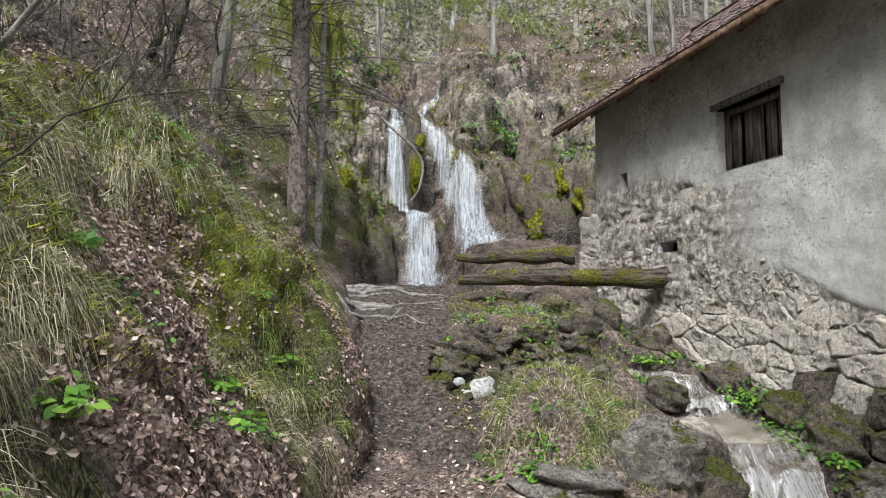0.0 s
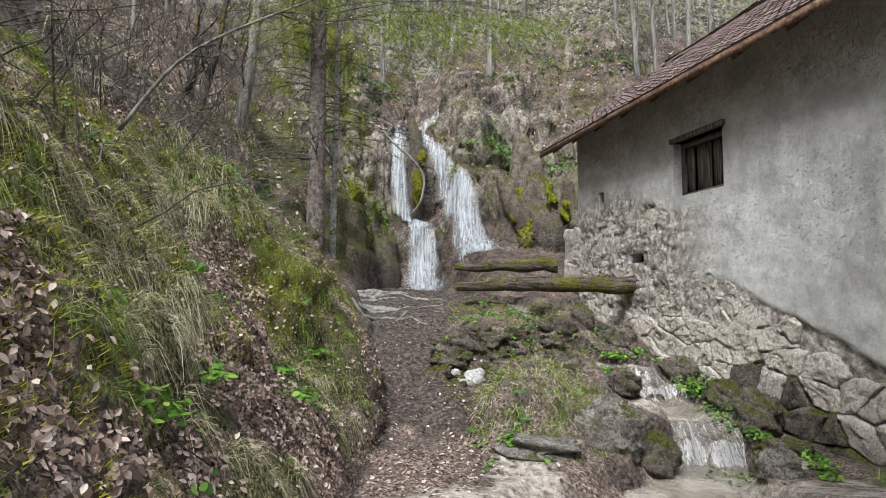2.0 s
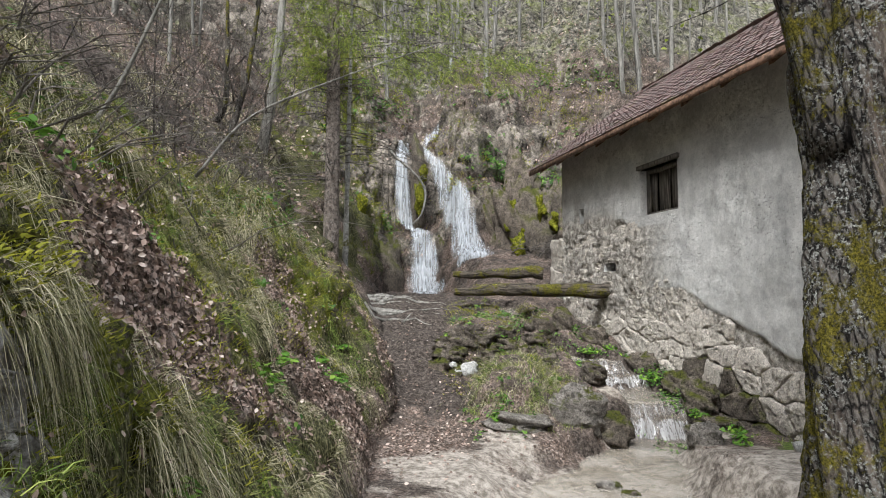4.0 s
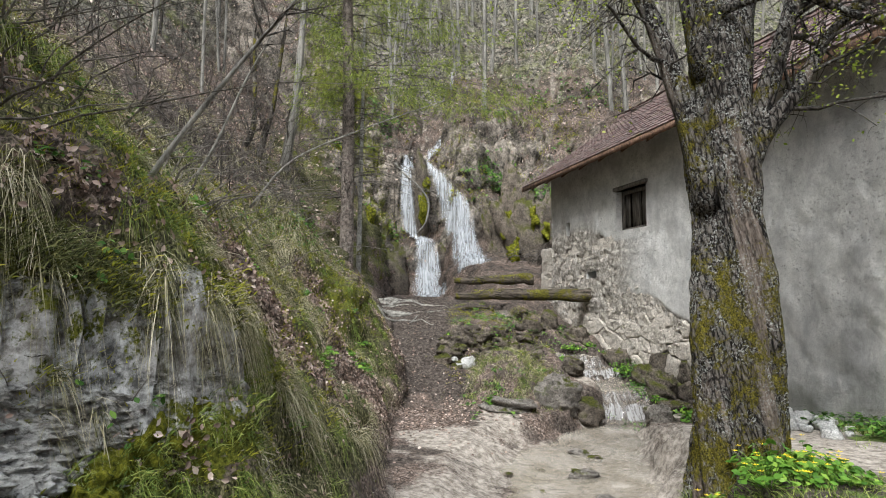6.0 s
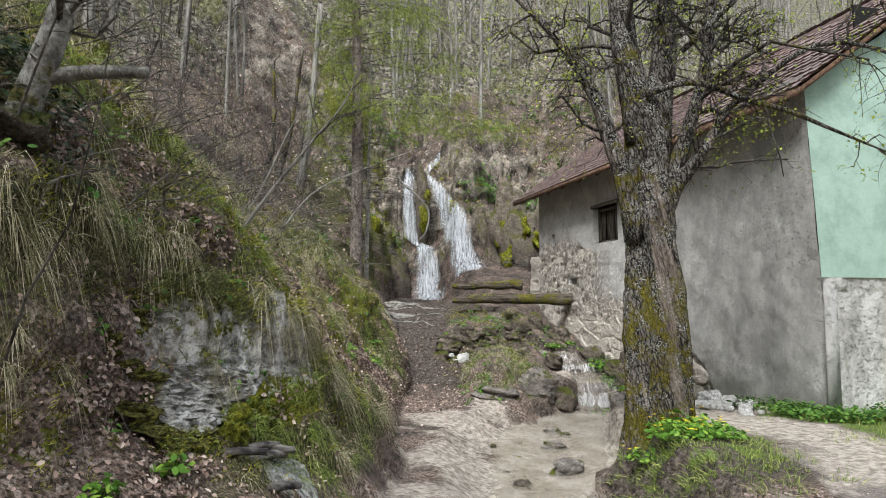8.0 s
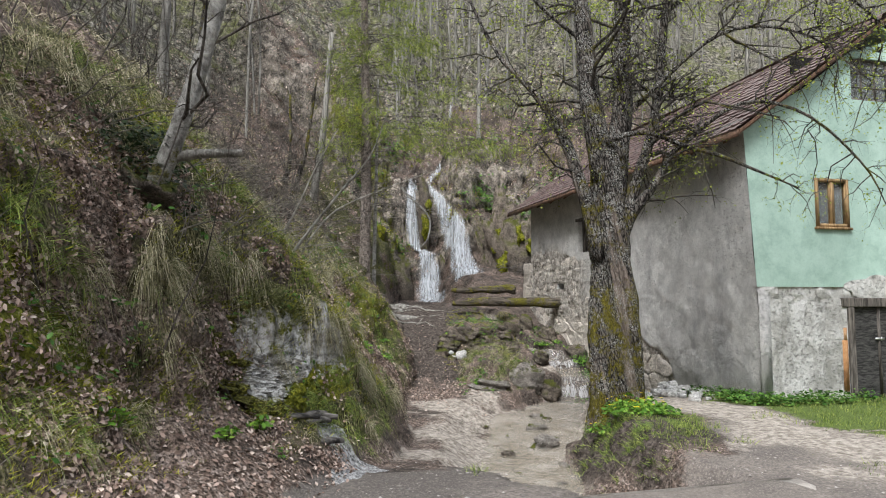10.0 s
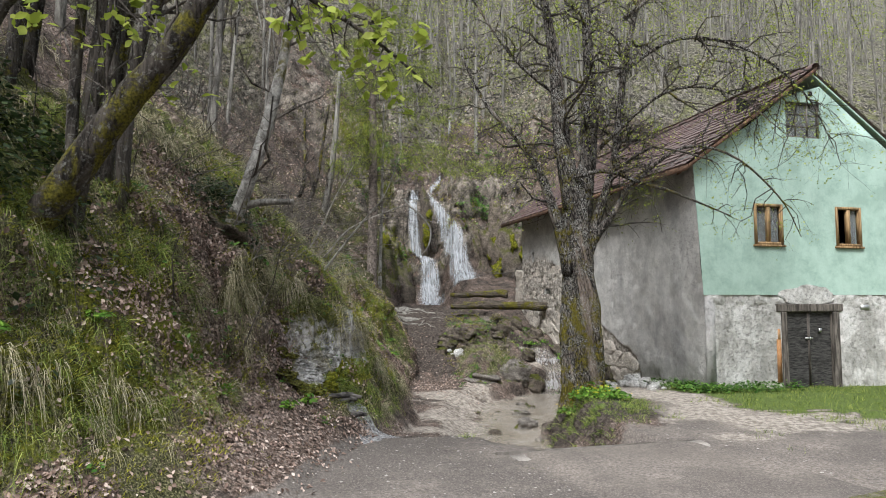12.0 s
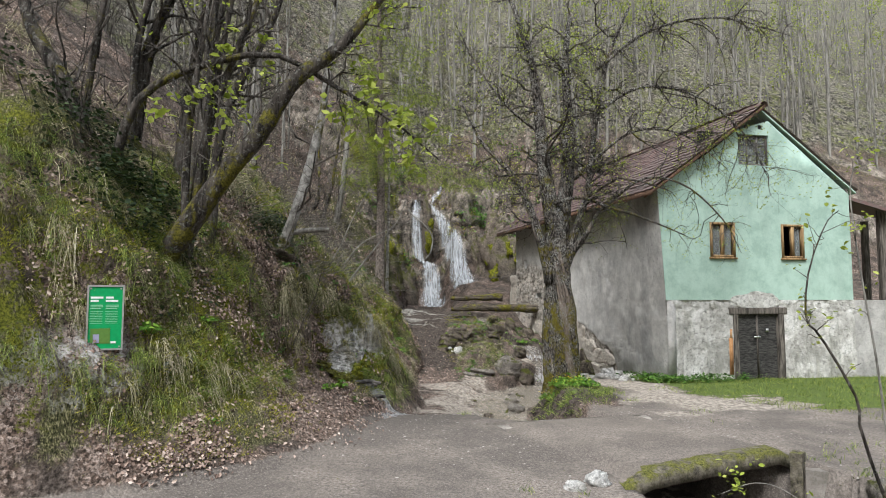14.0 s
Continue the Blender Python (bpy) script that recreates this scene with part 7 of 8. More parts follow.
def stream():
    y = np.concatenate([np.arange(-13, -4, 0.25), np.arange(-4, 5, 0.12), np.arange(5, 10.4, 0.05), np.arange(10.4, 19.6, 0.2)])
    c = np.linspace(-1, 1, 17)
    sx, sz, sw = curve(STREAM_X, y), curve(STREAM_Z, y), curve(STREAM_W, y)
    X = sx[:, None] + (sw + curve([(4.6, 0.28), (6.4, 0.12), (9, 0.1), (10, 0.2)], y))[:, None] * c[None]
    Y = y[:, None] * np.ones((1, 17))
    level = stream_level(X, Y)
    drop = np.clip((stream_level(X, Y + 0.06) - stream_level(X, Y - 0.06)) / 0.12, 0, 1.2)
    Z = level - 0.012 + 0.02 * fbm(X * 3, Y * 3, 3, 66) + drop * 0.09 * (fbm(X * 6, Y * 2.2, 3, 67) + 0.35) + 0.035 * step(0.1, 0.4, drop)
    s = Shape()
    s.grid(np.stack([X, Y, Z], -1))
    ob = solo("stream", s, stream_material(), "shallow milky stream stepping down in small white cascades", "stream", "structure")
    near_falls = np.maximum(0, 1 - np.abs(np.minimum(np.abs(y - 7.0), np.minimum(np.abs(y - 8.9), np.abs(y - 19.3) / 3))) / 0.45)
    foam = np.clip(0.75 * step(0.15, 0.7, drop) + 0.35 * near_falls[:, None], 0, 1)
    set_attr(ob, "foam", foam)


stream()



def outcrop():
    """Bare rock face in the bank below the overhanging turf."""
    y = np.arange(-3.5, -1.1, 0.022)
    z = np.arange(0.2, 1.75, 0.022)
    xs = np.arange(-4.4, -0.9, 0.02)
    X = np.empty((len(y), len(z)))
    for i, yy in enumerate(y):
        g = ground_z(xs, np.full_like(xs, yy))
        for j, zz in enumerate(z):
            hit = np.nonzero(g >= zz)[0]
            X[i, j] = xs[hit[-1]] if len(hit) else -4.4
    Y, Z = np.meshgrid(y, z, indexing="ij")
    # even the face out, then break it along slanting joints
    for _ in range(90):
        X[1:-1] = (X[:-2] + X[2:] + 2 * X[1:-1]) / 4
        X[:, 1:-1] = (X[:, :-2] + X[:, 2:] + 2 * X[:, 1:-1]) / 4
    top = 1.66 - 0.3 * np.clip(Y + 2.5, 0, 2) + 0.22 * fbm(Y * 2.2, Y * 0 + 3, 4, 110)
    edge = step(0, 0.4, Y + 3.45) * step(0, 0.4, -1.12 - Y) * step(0.2, 0.42 + 0.2 * np.clip(Y + 2.4, 0, 2), Z) * step(0.06, -0.12, Z - top)
    ragged = step(0.3, 0.75, edge - 0.08 + 1.5 * fbm(Y * 2.4, Z * 2.6, 5, 111, 0.65))
    a, b = Y * 0.85 + Z * 0.5, Z * 0.85 - Y * 0.5
    relief = 0.09 * np.abs(fbm(a * 1.7, b * 2.6, 3, 112)) + 0.13 * np.abs(fbm(a * 5.0, b * 9.0, 5, 113, 0.75)) + 0.075 * fbm(a * 14, b * 22, 5, 114, 0.85)
    X = X - 0.1 + ragged * (0.15 + relief)
    s = Shape()
    s.grid(np.stack([X, Y, Z], -1))
    rock = solo("rock_outcrop", s, LIMESTONE, "bare grey limestone face under overhanging turf", "rock", smooth=False)
    low = step(0.16, -0.16, Z - 0.5 - 0.42 * np.clip(Y + 2.65, 0, 2) - 0.3 * fbm(Y * 1.5, Z * 1.5, 4, 115))
    high = step(-0.42, -0.08, Z - top + 0.3 * fbm(Y * 2, Z * 1.2, 4, 116))
    moss = np.maximum(np.maximum(low, 0.85 * high), 0.8 * step(-2.95, -3.3, Y + 0.3 * fbm(Y * 2, Z * 2, 3, 117)))
    rock.data.attributes.new("moss", "FLOAT", "POINT").data.foreach_set("value", moss.reshape(-1).astype(np.float32))
    # turf, dark heath and dry grass hanging over the upper edge
    r = np.random.default_rng(118)
    i = r.integers(0, len(y), 900)
    drop = -0.05 + 0.2 * r.random(900) ** 2
    j = np.clip(((top[i, 0] - drop - z[0]) / 0.022).astype(int), 0, len(z) - 1)
    rim = np.stack([X[i, j] + 0.02, y[i], z[j]], -1)
    face = np.tile([0.9, 0.0, 0.35], (900, 1))
    kind = fbm(y[i] * 1.6, drop * 4, 3, 119) + 0.12 * r.normal(size=900)
    for name, pick, mat, args, label, word in (
            ("overhanging_heath", kind < -0.14, CLIFF_GRASS, (24, 0.08, 0.13, 0.007, 0.8), "dark evergreen heath hanging over the rock edge", "heath"),
            ("hanging_grass", kind > 0.08, GRASS_DRY, (14, 0.05, 0.22, 0.006, 2.4), "long dry grass hanging over the rock edge", "grass"),
            ("edge_moss", kind > -0.1, MOSS, (12, 0.1, 0.045, 0.012, 0.5), "yellow-green moss along the rock edge", "moss")):
        v, q = tufts(rim[pick], face[pick], *args, r)
        stuff(name, v, q, mat, label, word)
    # moss cushions' fuzz and grass on the low moss patch
    i, j = r.integers(0, len(y), 2500), r.integers(0, len(z), 2500)
    ok = (low[i, j] * ragged[i, j] > 0.5) & (Y[i, j] < -1.3) & (r.random(2500) < 0.6)
    spot = np.stack([X[i, j], Y[i, j], Z[i, j]], -1)[ok]
    out = np.tile([0.85, 0.0, 0.45], (len(spot), 1))
    v, q = tufts(spot, out, 9, 0.05, 0.035, 0.01, 0.5, r)
    stuff("rock_moss", v, q, MOSS, "olive and yellow moss on the lower rock", "moss")
    v, q = tufts(spot[::9], out[::9], 14, 0.04, 0.2, 0.006, 1.4, r)
    stuff("rock_grass", v, q, GRASS_GREEN, "grass tufts rooted in the moss of the rock", "grass")


outcrop()

# ---- stones, logs and boulders along the stream ----
PALEBOULDER = rock_material("speckled_boulder", (0.13, 0.115, 0.098), (0.52, 0.47, 0.41), 0.45)


def boulder(at, size, seed, material, label, turn=0.0, sink=0.25, rows=24, cols=34, group="boulders by the stream", rough=0.26):
    s = Shape()
    z = float(ground_z(at[0], at[1])) if len(at) == 2 else at[2]
    s.rock((at[0], at[1], z + size[2] * (0.5 - sink)), size, np.random.default_rng(seed), rows, cols, turn, rough, 0.75)
    return solo("boulder", s, material, label, "boulder", group=group)


boulder((2.2, 6.75), (0.95, 0.8, 0.75), 1, PALEBOULDER, "lichen-speckled grey boulder beside the small cascade", 0.4, 0.3)
boulder((2.85, 6.9), (0.55, 0.6, 0.6), 2, TUFA, "dark mossy boulder beside the small cascade", 0.9, 0.3)
boulder((2.85, 8.2), (0.4, 0.7, 0.4), 3, TUFA, "dark wet rock holding up the mound", 0.2, 0.3)
boulder((3.9, 5.7), (0.5, 0.45, 0.42), 4, PALEBOULDER, "speckled grey boulder at the edge of the pool", 0.3)
boulder((4.45, 6.6), (0.75, 0.4, 0.3), 5, TUFA, "low brown rock below the mill wall", 0.1)
boulder((4.55, 7.5), (0.45, 0.6, 0.62), 6, TUFA, "mossy rock between wall and water", 0.6)
boulder((4.5, 8.5), (0.45, 0.6, 0.5), 7, TUFA, "dark rock beside the upper cascade", 0.0, 0.4)
boulder((4.15, 9.5), (0.5, 0.6, 0.6), 18, TUFA, "dark mossy rock at the foot of the mill wall", 1.0, 0.4)
boulder((2.1, 9.75), (0.7, 0.5, 0.5), 8, TUFA, "brown rock at the head of the cascade", 0.5, 0.4)
boulder((2.0, 3.3), (0.42, 0.26, 0.2), 9, PALEBOULDER, "flat stone lying in the shallow stream", 0.2)
boulder((1.9, 1.6), (0.5, 0.36, 0.3), 10, PALEBOULDER, "stone with a dark wet foot in the stream", 0.7)
boulder((1.15, 0.9), (0.24, 0.17, 0.16), 11, TUFA, "small dark stone in the stream", 0.1)
boulder((2.2, 4.6), (0.3, 0.2, 0.16), 12, PALEBOULDER, "pale stone in the pool", 0.1)
for k, (bx, by, bs) in enumerate(((1.0, 1.6, 0.1), (1.9, 1.5, 0.12), (1.3, 2.6, 0.09), (2.0, 0.2, 0.14), (1.2, -0.3, 0.1), (1.75, -0.9, 0.12), (0.9, 3.3, 0.11), (1.45, 3.7, 0.08), (2.4, 4.3, 0.16), (1.5, -1.6, 0.1))):
    boulder((bx, by), (bs * 1.6, bs, bs * 0.8), 60 + k, (TUFA, PALEBOULDER)[k % 2], "small stone lying in the milky shallows", 0.7 * k, 0.3, 10, 14)
boulder((1.25, 6.35), (0.95, 0.6, 0.3), 13, PALEBOULDER, "low pale hump of rock beside the path", 0.1, 0.55)
boulder((2.75, 10.7), (0.4, 0.4, 0.6), 14, TUFA, "round mossy stone below the logs", 0.1)
boulder((3.4, 10.4), (0.6, 0.7, 0.6), 15, TUFA, "dark rock grown over with herbs", 0.1)
boulder((1.95, -7.55), (0.35, 0.3, 0.25), 16, WHITESTONE, "white stone at the edge of the bridge", 0.4, 0.45)
boulder((1.6, -7.9), (0.26, 0.22, 0.2), 17, WHITESTONE, "white stone half sunk in the grass", 0.2, 0.5)
# cliff steps beside the water
boulder((-2.3, 20.2, 2.0), (1.9, 1.6, 3.8), 20, TUFA, "rounded dark tufa buttress beside the waterfall", 0.1, 0.5, 22, 28, "tufa buttresses", 0.24)
boulder((-1.0, 21.8, 5.2), (0.6, 1.5, 4.6), 21, TUFA, "mossy tufa rib between the two waterfalls", 0.1, 0.5, 22, 24, "tufa buttresses", 0.24)
boulder((-0.05, 21.1, 2.3), (0.6, 1.5, 2.8), 22, TUFA, "tufa rib between the falls", 0.3, 0.5, 20, 24, "tufa buttresses", 0.24)
for k in range(7):
    bx = 2.1 + 0.52 * k
    bh = 3.4 - 0.12 * k + 0.7 * math.sin(k * 2.1)
    boulder((bx, 20.5 - 0.25 * k + 0.3 * math.cos(k * 3.0), 1.6 + bh / 2), (1.1 + 0.25 * math.sin(k * 1.7), 1.2, bh), 200 + k, TUFA_PALE, "bulging pale brown tufa with mossy hollows", 0.5 * math.sin(k), 0.5, 40, 36, "tufa bulges", 0.5)
boulder((2.6, 20.4, 2.4), (1.8, 1.6, 2.8), 23, TUFA, "tufa buttress beside the broad fall", 0.3, 0.5, 20, 24, "tufa buttresses", 0.28)
boulder((3.7, 19.6, 3.4), (1.9, 1.8, 3.4), 24, TUFA, "mossy tufa buttress behind the mill", 0.7, 0.5, 20, 24, "tufa buttresses", 0.28)


def dry_stones():
    """The tumbled dry-stone edge between path and stream."""
    r = np.random.default_rng(53)
    wall = thing("dry_stone_edge", "tumbled dry-stone edging with mossy rocks", "stone wall")
    for k in range(60):
        row = r.random()
        x = -0.05 + 2.2 * r.random() + 0.1 * row
        y = 8.55 + 0.75 * row + 0.2 * r.normal()
        h = 0.1 + 0.18 * r.random() ** 1.4
        z = float(ground_z(x, y)) - 0.06 * h
        s = Shape()
        s.rock((x, y, z), (h * (1.2 + 1.2 * r.random()), h * 1.2, h), r, 14, 18, r.random() * 3, 0.4, 0.6)
        part("stone", s, [TUFA, TUFA_PALE, TUFA, TUFA][k % 4], wall)
    for x, y, h in ((0.53, 8.5, 0.3), (0.22, 8.6, 0.14), (0.32, 8.4, 0.13), (1.3, 8.7, 0.15), (1.5, 8.75, 0.14)):
        s = Shape()
        s.rock((x, y, float(ground_z(x, y)) + 0.3 * h), (h * 1.2, h, h * 0.9), r, 10, 14, 0.3, 0.25, 0.75)
        part("stone", s, WHITESTONE, wall, "white stone")


dry_stones()


def rubble_heap():
    r = np.random.default_rng(54)
    heap = thing("stone_heap", "heap of broken white stones by the mill wall", "stones")
    for k in range(70):
        x, y = 5.0 + 0.34 * r.normal(), 3.5 + 0.35 * r.normal()
        h = 0.07 + 0.1 * r.random()
        lift = 0.2 * math.exp(-(((x - 5.0) / 0.4) ** 2 + ((y - 3.5) / 0.45) ** 2))
        s = Shape()
        s.rock((x, y, float(ground_z(x, y)) + h * 0.3 + lift * r.random()), (h * 1.7, h * 1.3, h), r, 6, 8, r.random() * 3, 0.2)
        part("stone", s, WHITESTONE, heap)


rubble_heap()


def log(name, pts, radii, label, bark, seed):
    r = np.random.default_rng(seed)
    s = Shape()
    line = bend(pts, 26)
    fat = np.interp(np.linspace(0, 1, 26), np.linspace(0, 1, len(radii)), radii) * (1 + 0.35 * fbm(np.arange(26) * 0.3, np.full(26, seed * 3.0), 3, seed))
    s.tube(line + np.stack([0 * fat, 0.1 * fbm(np.arange(26) * 0.2, 0 * fat, 2, seed), 0.1 * fbm(np.arange(26) * 0.2, 0 * fat + 5, 2, seed)], -1), fat, 18, 0.05, r)
    ob = solo(name, s, bark, label, "log", group="logs over the stream")
    p = line[r.integers(2, 24, 150)] + np.array([0, 0, radii[1] * 0.85]) + r.normal(size=(150, 3)) * np.array([0.12, 0.05, 0.02])
    p = p[vnoise(p[:, 0] * 1.7, p[:, 1], seed) > -0.05]
    v, q = tufts(p, np.tile([0, 0, 1.0], (len(p), 1)), 24, 0.05, 0.06, 0.007, 0.3, r, segs=1)
    mo = new("moss_cover", quad_mesh("moss_cover", v, q, MOSS))
    mo.parent = ob
    tagged(mo, "yellow-green moss along the top", kind="stuff")


LOGWOOD = bark_material("rotten_log", (0.02, 0.017, 0.013), (0.17, 0.14, 0.11), 0.35, 0.15, 14, (0.12, 1, 1))
log("fallen_log", [(0.3, 11.7, 1.45), (1.5, 11.65, 1.46), (2.8, 11.6, 1.42), (4.15, 11.55, 1.4)], [0.11, 0.14, 0.15, 0.16], "long rotten log wedged against the mill wall", LOGWOOD, 1)
log("fallen_log", [(0.3, 12.7, 1.85), (1.2, 12.6, 1.88), (2.0, 12.6, 1.9), (2.6, 12.5, 1.93)], [0.1, 0.13, 0.14, 0.16], "short thick mossy log behind the long one", LOGWOOD, 2)


def path_roots():
    r = np.random.default_rng(56)
    s = Shape()
    for k in range(16):
        y = 10.8 + 3.2 * r.random()
        x0 = -2.0 + 0.5 * r.random()
        t = np.linspace(0, 1, 9)
        x = x0 + (0.8 + 1.3 * r.random()) * t
        yy = y + 0.35 * np.cumsum(r.normal(size=9)) * 0.3
        z = ground_z(x, yy) + 0.01 - 0.03 * t
        s.tube(np.stack([x, yy, z], -1), [0.035 + 0.02 * r.random(), 0.008], 5, 0.2, r, cap=False)
    tagged(solo("tree_roots", s, GREY_BARK, "bare tree roots crossing the trodden path", "roots"), kind="stuff")


path_roots()


# ---- bridge slab over the stream, wing walls ----
CONCRETE = plaster_material("dusty_concrete", (0.13, 0.118, 0.1), (0.22, 0.2, 0.175), (0.3, 0.275, 0.245), 0.3, 0.04, 12)


def mossy_concrete():
    k = Nodes("mossy_concrete")
    c = k.ramp(k.noise(9, 9, 0.75), (0.36, (0.025, 0.022, 0.016)), (0.6, (0.17, 0.15, 0.115)))
    m = k.ramp(k.noise(30, 8, 0.75), (0.36, (0.02, 0.024, 0.004)), (0.62, (0.17, 0.165, 0.035)))
    c = k.mix(k.math("MULTIPLY", k.ramp(k.noise(5, 6, 0.7), (0.42, 0.0), (0.54, 1.0)), k.ramp(k.normal_z(), (0.1, 0.15), (0.6, 1.0))), c, m)
    return k.done(c, 0.95, k.noise(30, 7), 0.8, 0.04)


def bridge():
    br = thing("bridge", "low concrete slab bridge with a mossy front edge", "bridge")
    corners = np.array([(0.72, -4.42), (3.75, -3.62), (5.15, -6.25), (2.08, -7.58)])
    n = 28
    a = np.linspace(0, 1, n)
    A, B = np.meshgrid(a, a)
    P = ((1 - A) * (1 - B))[..., None] * corners[0] + (A * (1 - B))[..., None] * corners[1] + (A * B)[..., None] * corners[2] + ((1 - A) * B)[..., None] * corners[3]
    edge = ground_z(P[..., 0], P[..., 1]) - 0.025
    z = -0.29 - 0.1 * (1 - A) * B + 0.03 * fbm(P[..., 0] * 1.5, P[..., 1] * 1.5, 4, 91) - 0.04 * step(0.06, 0, B)
    z = z + (np.maximum(edge, -0.55) - z) * np.maximum(step(0.2, 0.03, A), step(0.9, 1, A))
    s = Shape()
    s.grid(np.concatenate([P, z[..., None]], -1))
    part("deck", s, GRIT, br, "pale gravel-dusted concrete deck")
    s = Shape()
    e0, e1 = P[-1], P[-1] + np.array([0.05, -0.1])
    rag = 0.03 * fbm(e0[:, 0] * 5, e0[:, 1] * 3, 3, 92)
    row = [np.stack([e0[:, 0], e0[:, 1] + 0.25, z[-1] + 0.012], -1), np.stack([e0[:, 0], e0[:, 1], z[-1] + 0.02 + rag], -1), np.stack([e1[:, 0], e1[:, 1] + rag, z[-1] - 0.03], -1),
           np.stack([e1[:, 0], e1[:, 1] + rag, z[-1] - 0.2], -1), np.stack([e1[:, 0], e1[:, 1] + 0.5, z[-1] - 0.24], -1)]
    s.grid(np.stack(row))
    part("front_edge", s, mossy_concrete(), br, "moss-covered front edge")
    s = Shape()
    for i, (p, q) in enumerate(((corners[0], corners[1]), (corners[1], corners[2]), (corners[0], corners[3]))):
        hi = -0.31 if i == 0 else -0.52
        s.add([(*p, hi), (*q, hi), (*q, -0.75), (*p, -0.75)], [(0, 1, 2, 3)])
    part("slab_side", s, CONCRETE, br, smooth=False)
    # near-black sheet: the shade below the slab is painted on
    s = Shape()
    s.add([(*(c * 0.98 + corners.mean(0) * 0.02), -0.5) for c in corners], [(0, 1, 2, 3)])
    part("underside", s, DARK, br, smooth=False)
    wing = Shape()
    m = Matrix.Translation((5.0, -6.55, -1.9)) @ Matrix.Rotation(radians(-40), 4, "Z")
    wing.box((0, -0.12, 0), (0.16, 0.12, 1.6), m)
    part("post", wing, mossy_concrete(), br, smooth=False)
    wing = Shape()
    m = Matrix.Translation((5.12, -6.7, -2.0)) @ Matrix.Rotation(radians(-32), 4, "Z")
    wing.box((0, -0.1, 0), (0.75, 0.15, 1.5), m)
    part("wing_wall", wing, CONCRETE, br, "grey stone wing wall", smooth=False)
    r = np.random.default_rng(55)
    for k in range(14):
        s = Shape()
        h = 0.2 + 0.2 * r.random()
        s.rock((5.5 + 0.7 * r.random(), -7.0 - 0.8 * r.random(), -1.5 + 0.9 * r.random()), (h * 1.5, h * 1.2, h), r, 7, 10, r.random() * 3, 0.2)
        part("stone", s, PALEBOULDER, br)
    kerb = Shape()
    line = bend([(0.6, -4.5, -0.4), (2.1, -4.25, -0.35), (3.8, -3.66, -0.34)], 24)
    wob = 0.03 * fbm(line[:, 0] * 3, line[:, 1] * 3, 3, 93)
    rows = [line + np.array([0.03, -0.28, -0.03]), line + np.array([0.03, -0.25, 0.03]), line + np.array([0, 0.02, 0.035]), line + np.array([0, 0.05, 0.0]), line + np.array([0, 0.05, -0.25])]
    kerb.grid(np.stack(rows) + np.stack([0 * wob, wob, 0.4 * wob], -1)[None])
    part("far_lip", kerb, plaster_material("dusty_lip", (0.2, 0.18, 0.158), (0.3, 0.272, 0.24), (0.39, 0.355, 0.315), 0.3, 0.03, 12), br, "worn concrete lip along the water")


def grit_material():
    k = Nodes("gravel_dust")
    c = k.mix(k.ramp(k.noise(1.3, 8, 0.7), (0.42, 0.4), (0.58, 0.0)), gravel_color(k), (0.16, 0.138, 0.117))
    return k.done(c, 0.95, k.mix(0.5, k.noise(16, 10, 0.78), k.cells(34), "MULTIPLY"), 0.7, 0.03, spec=0.12)


GRIT = grit_material()
bridge()


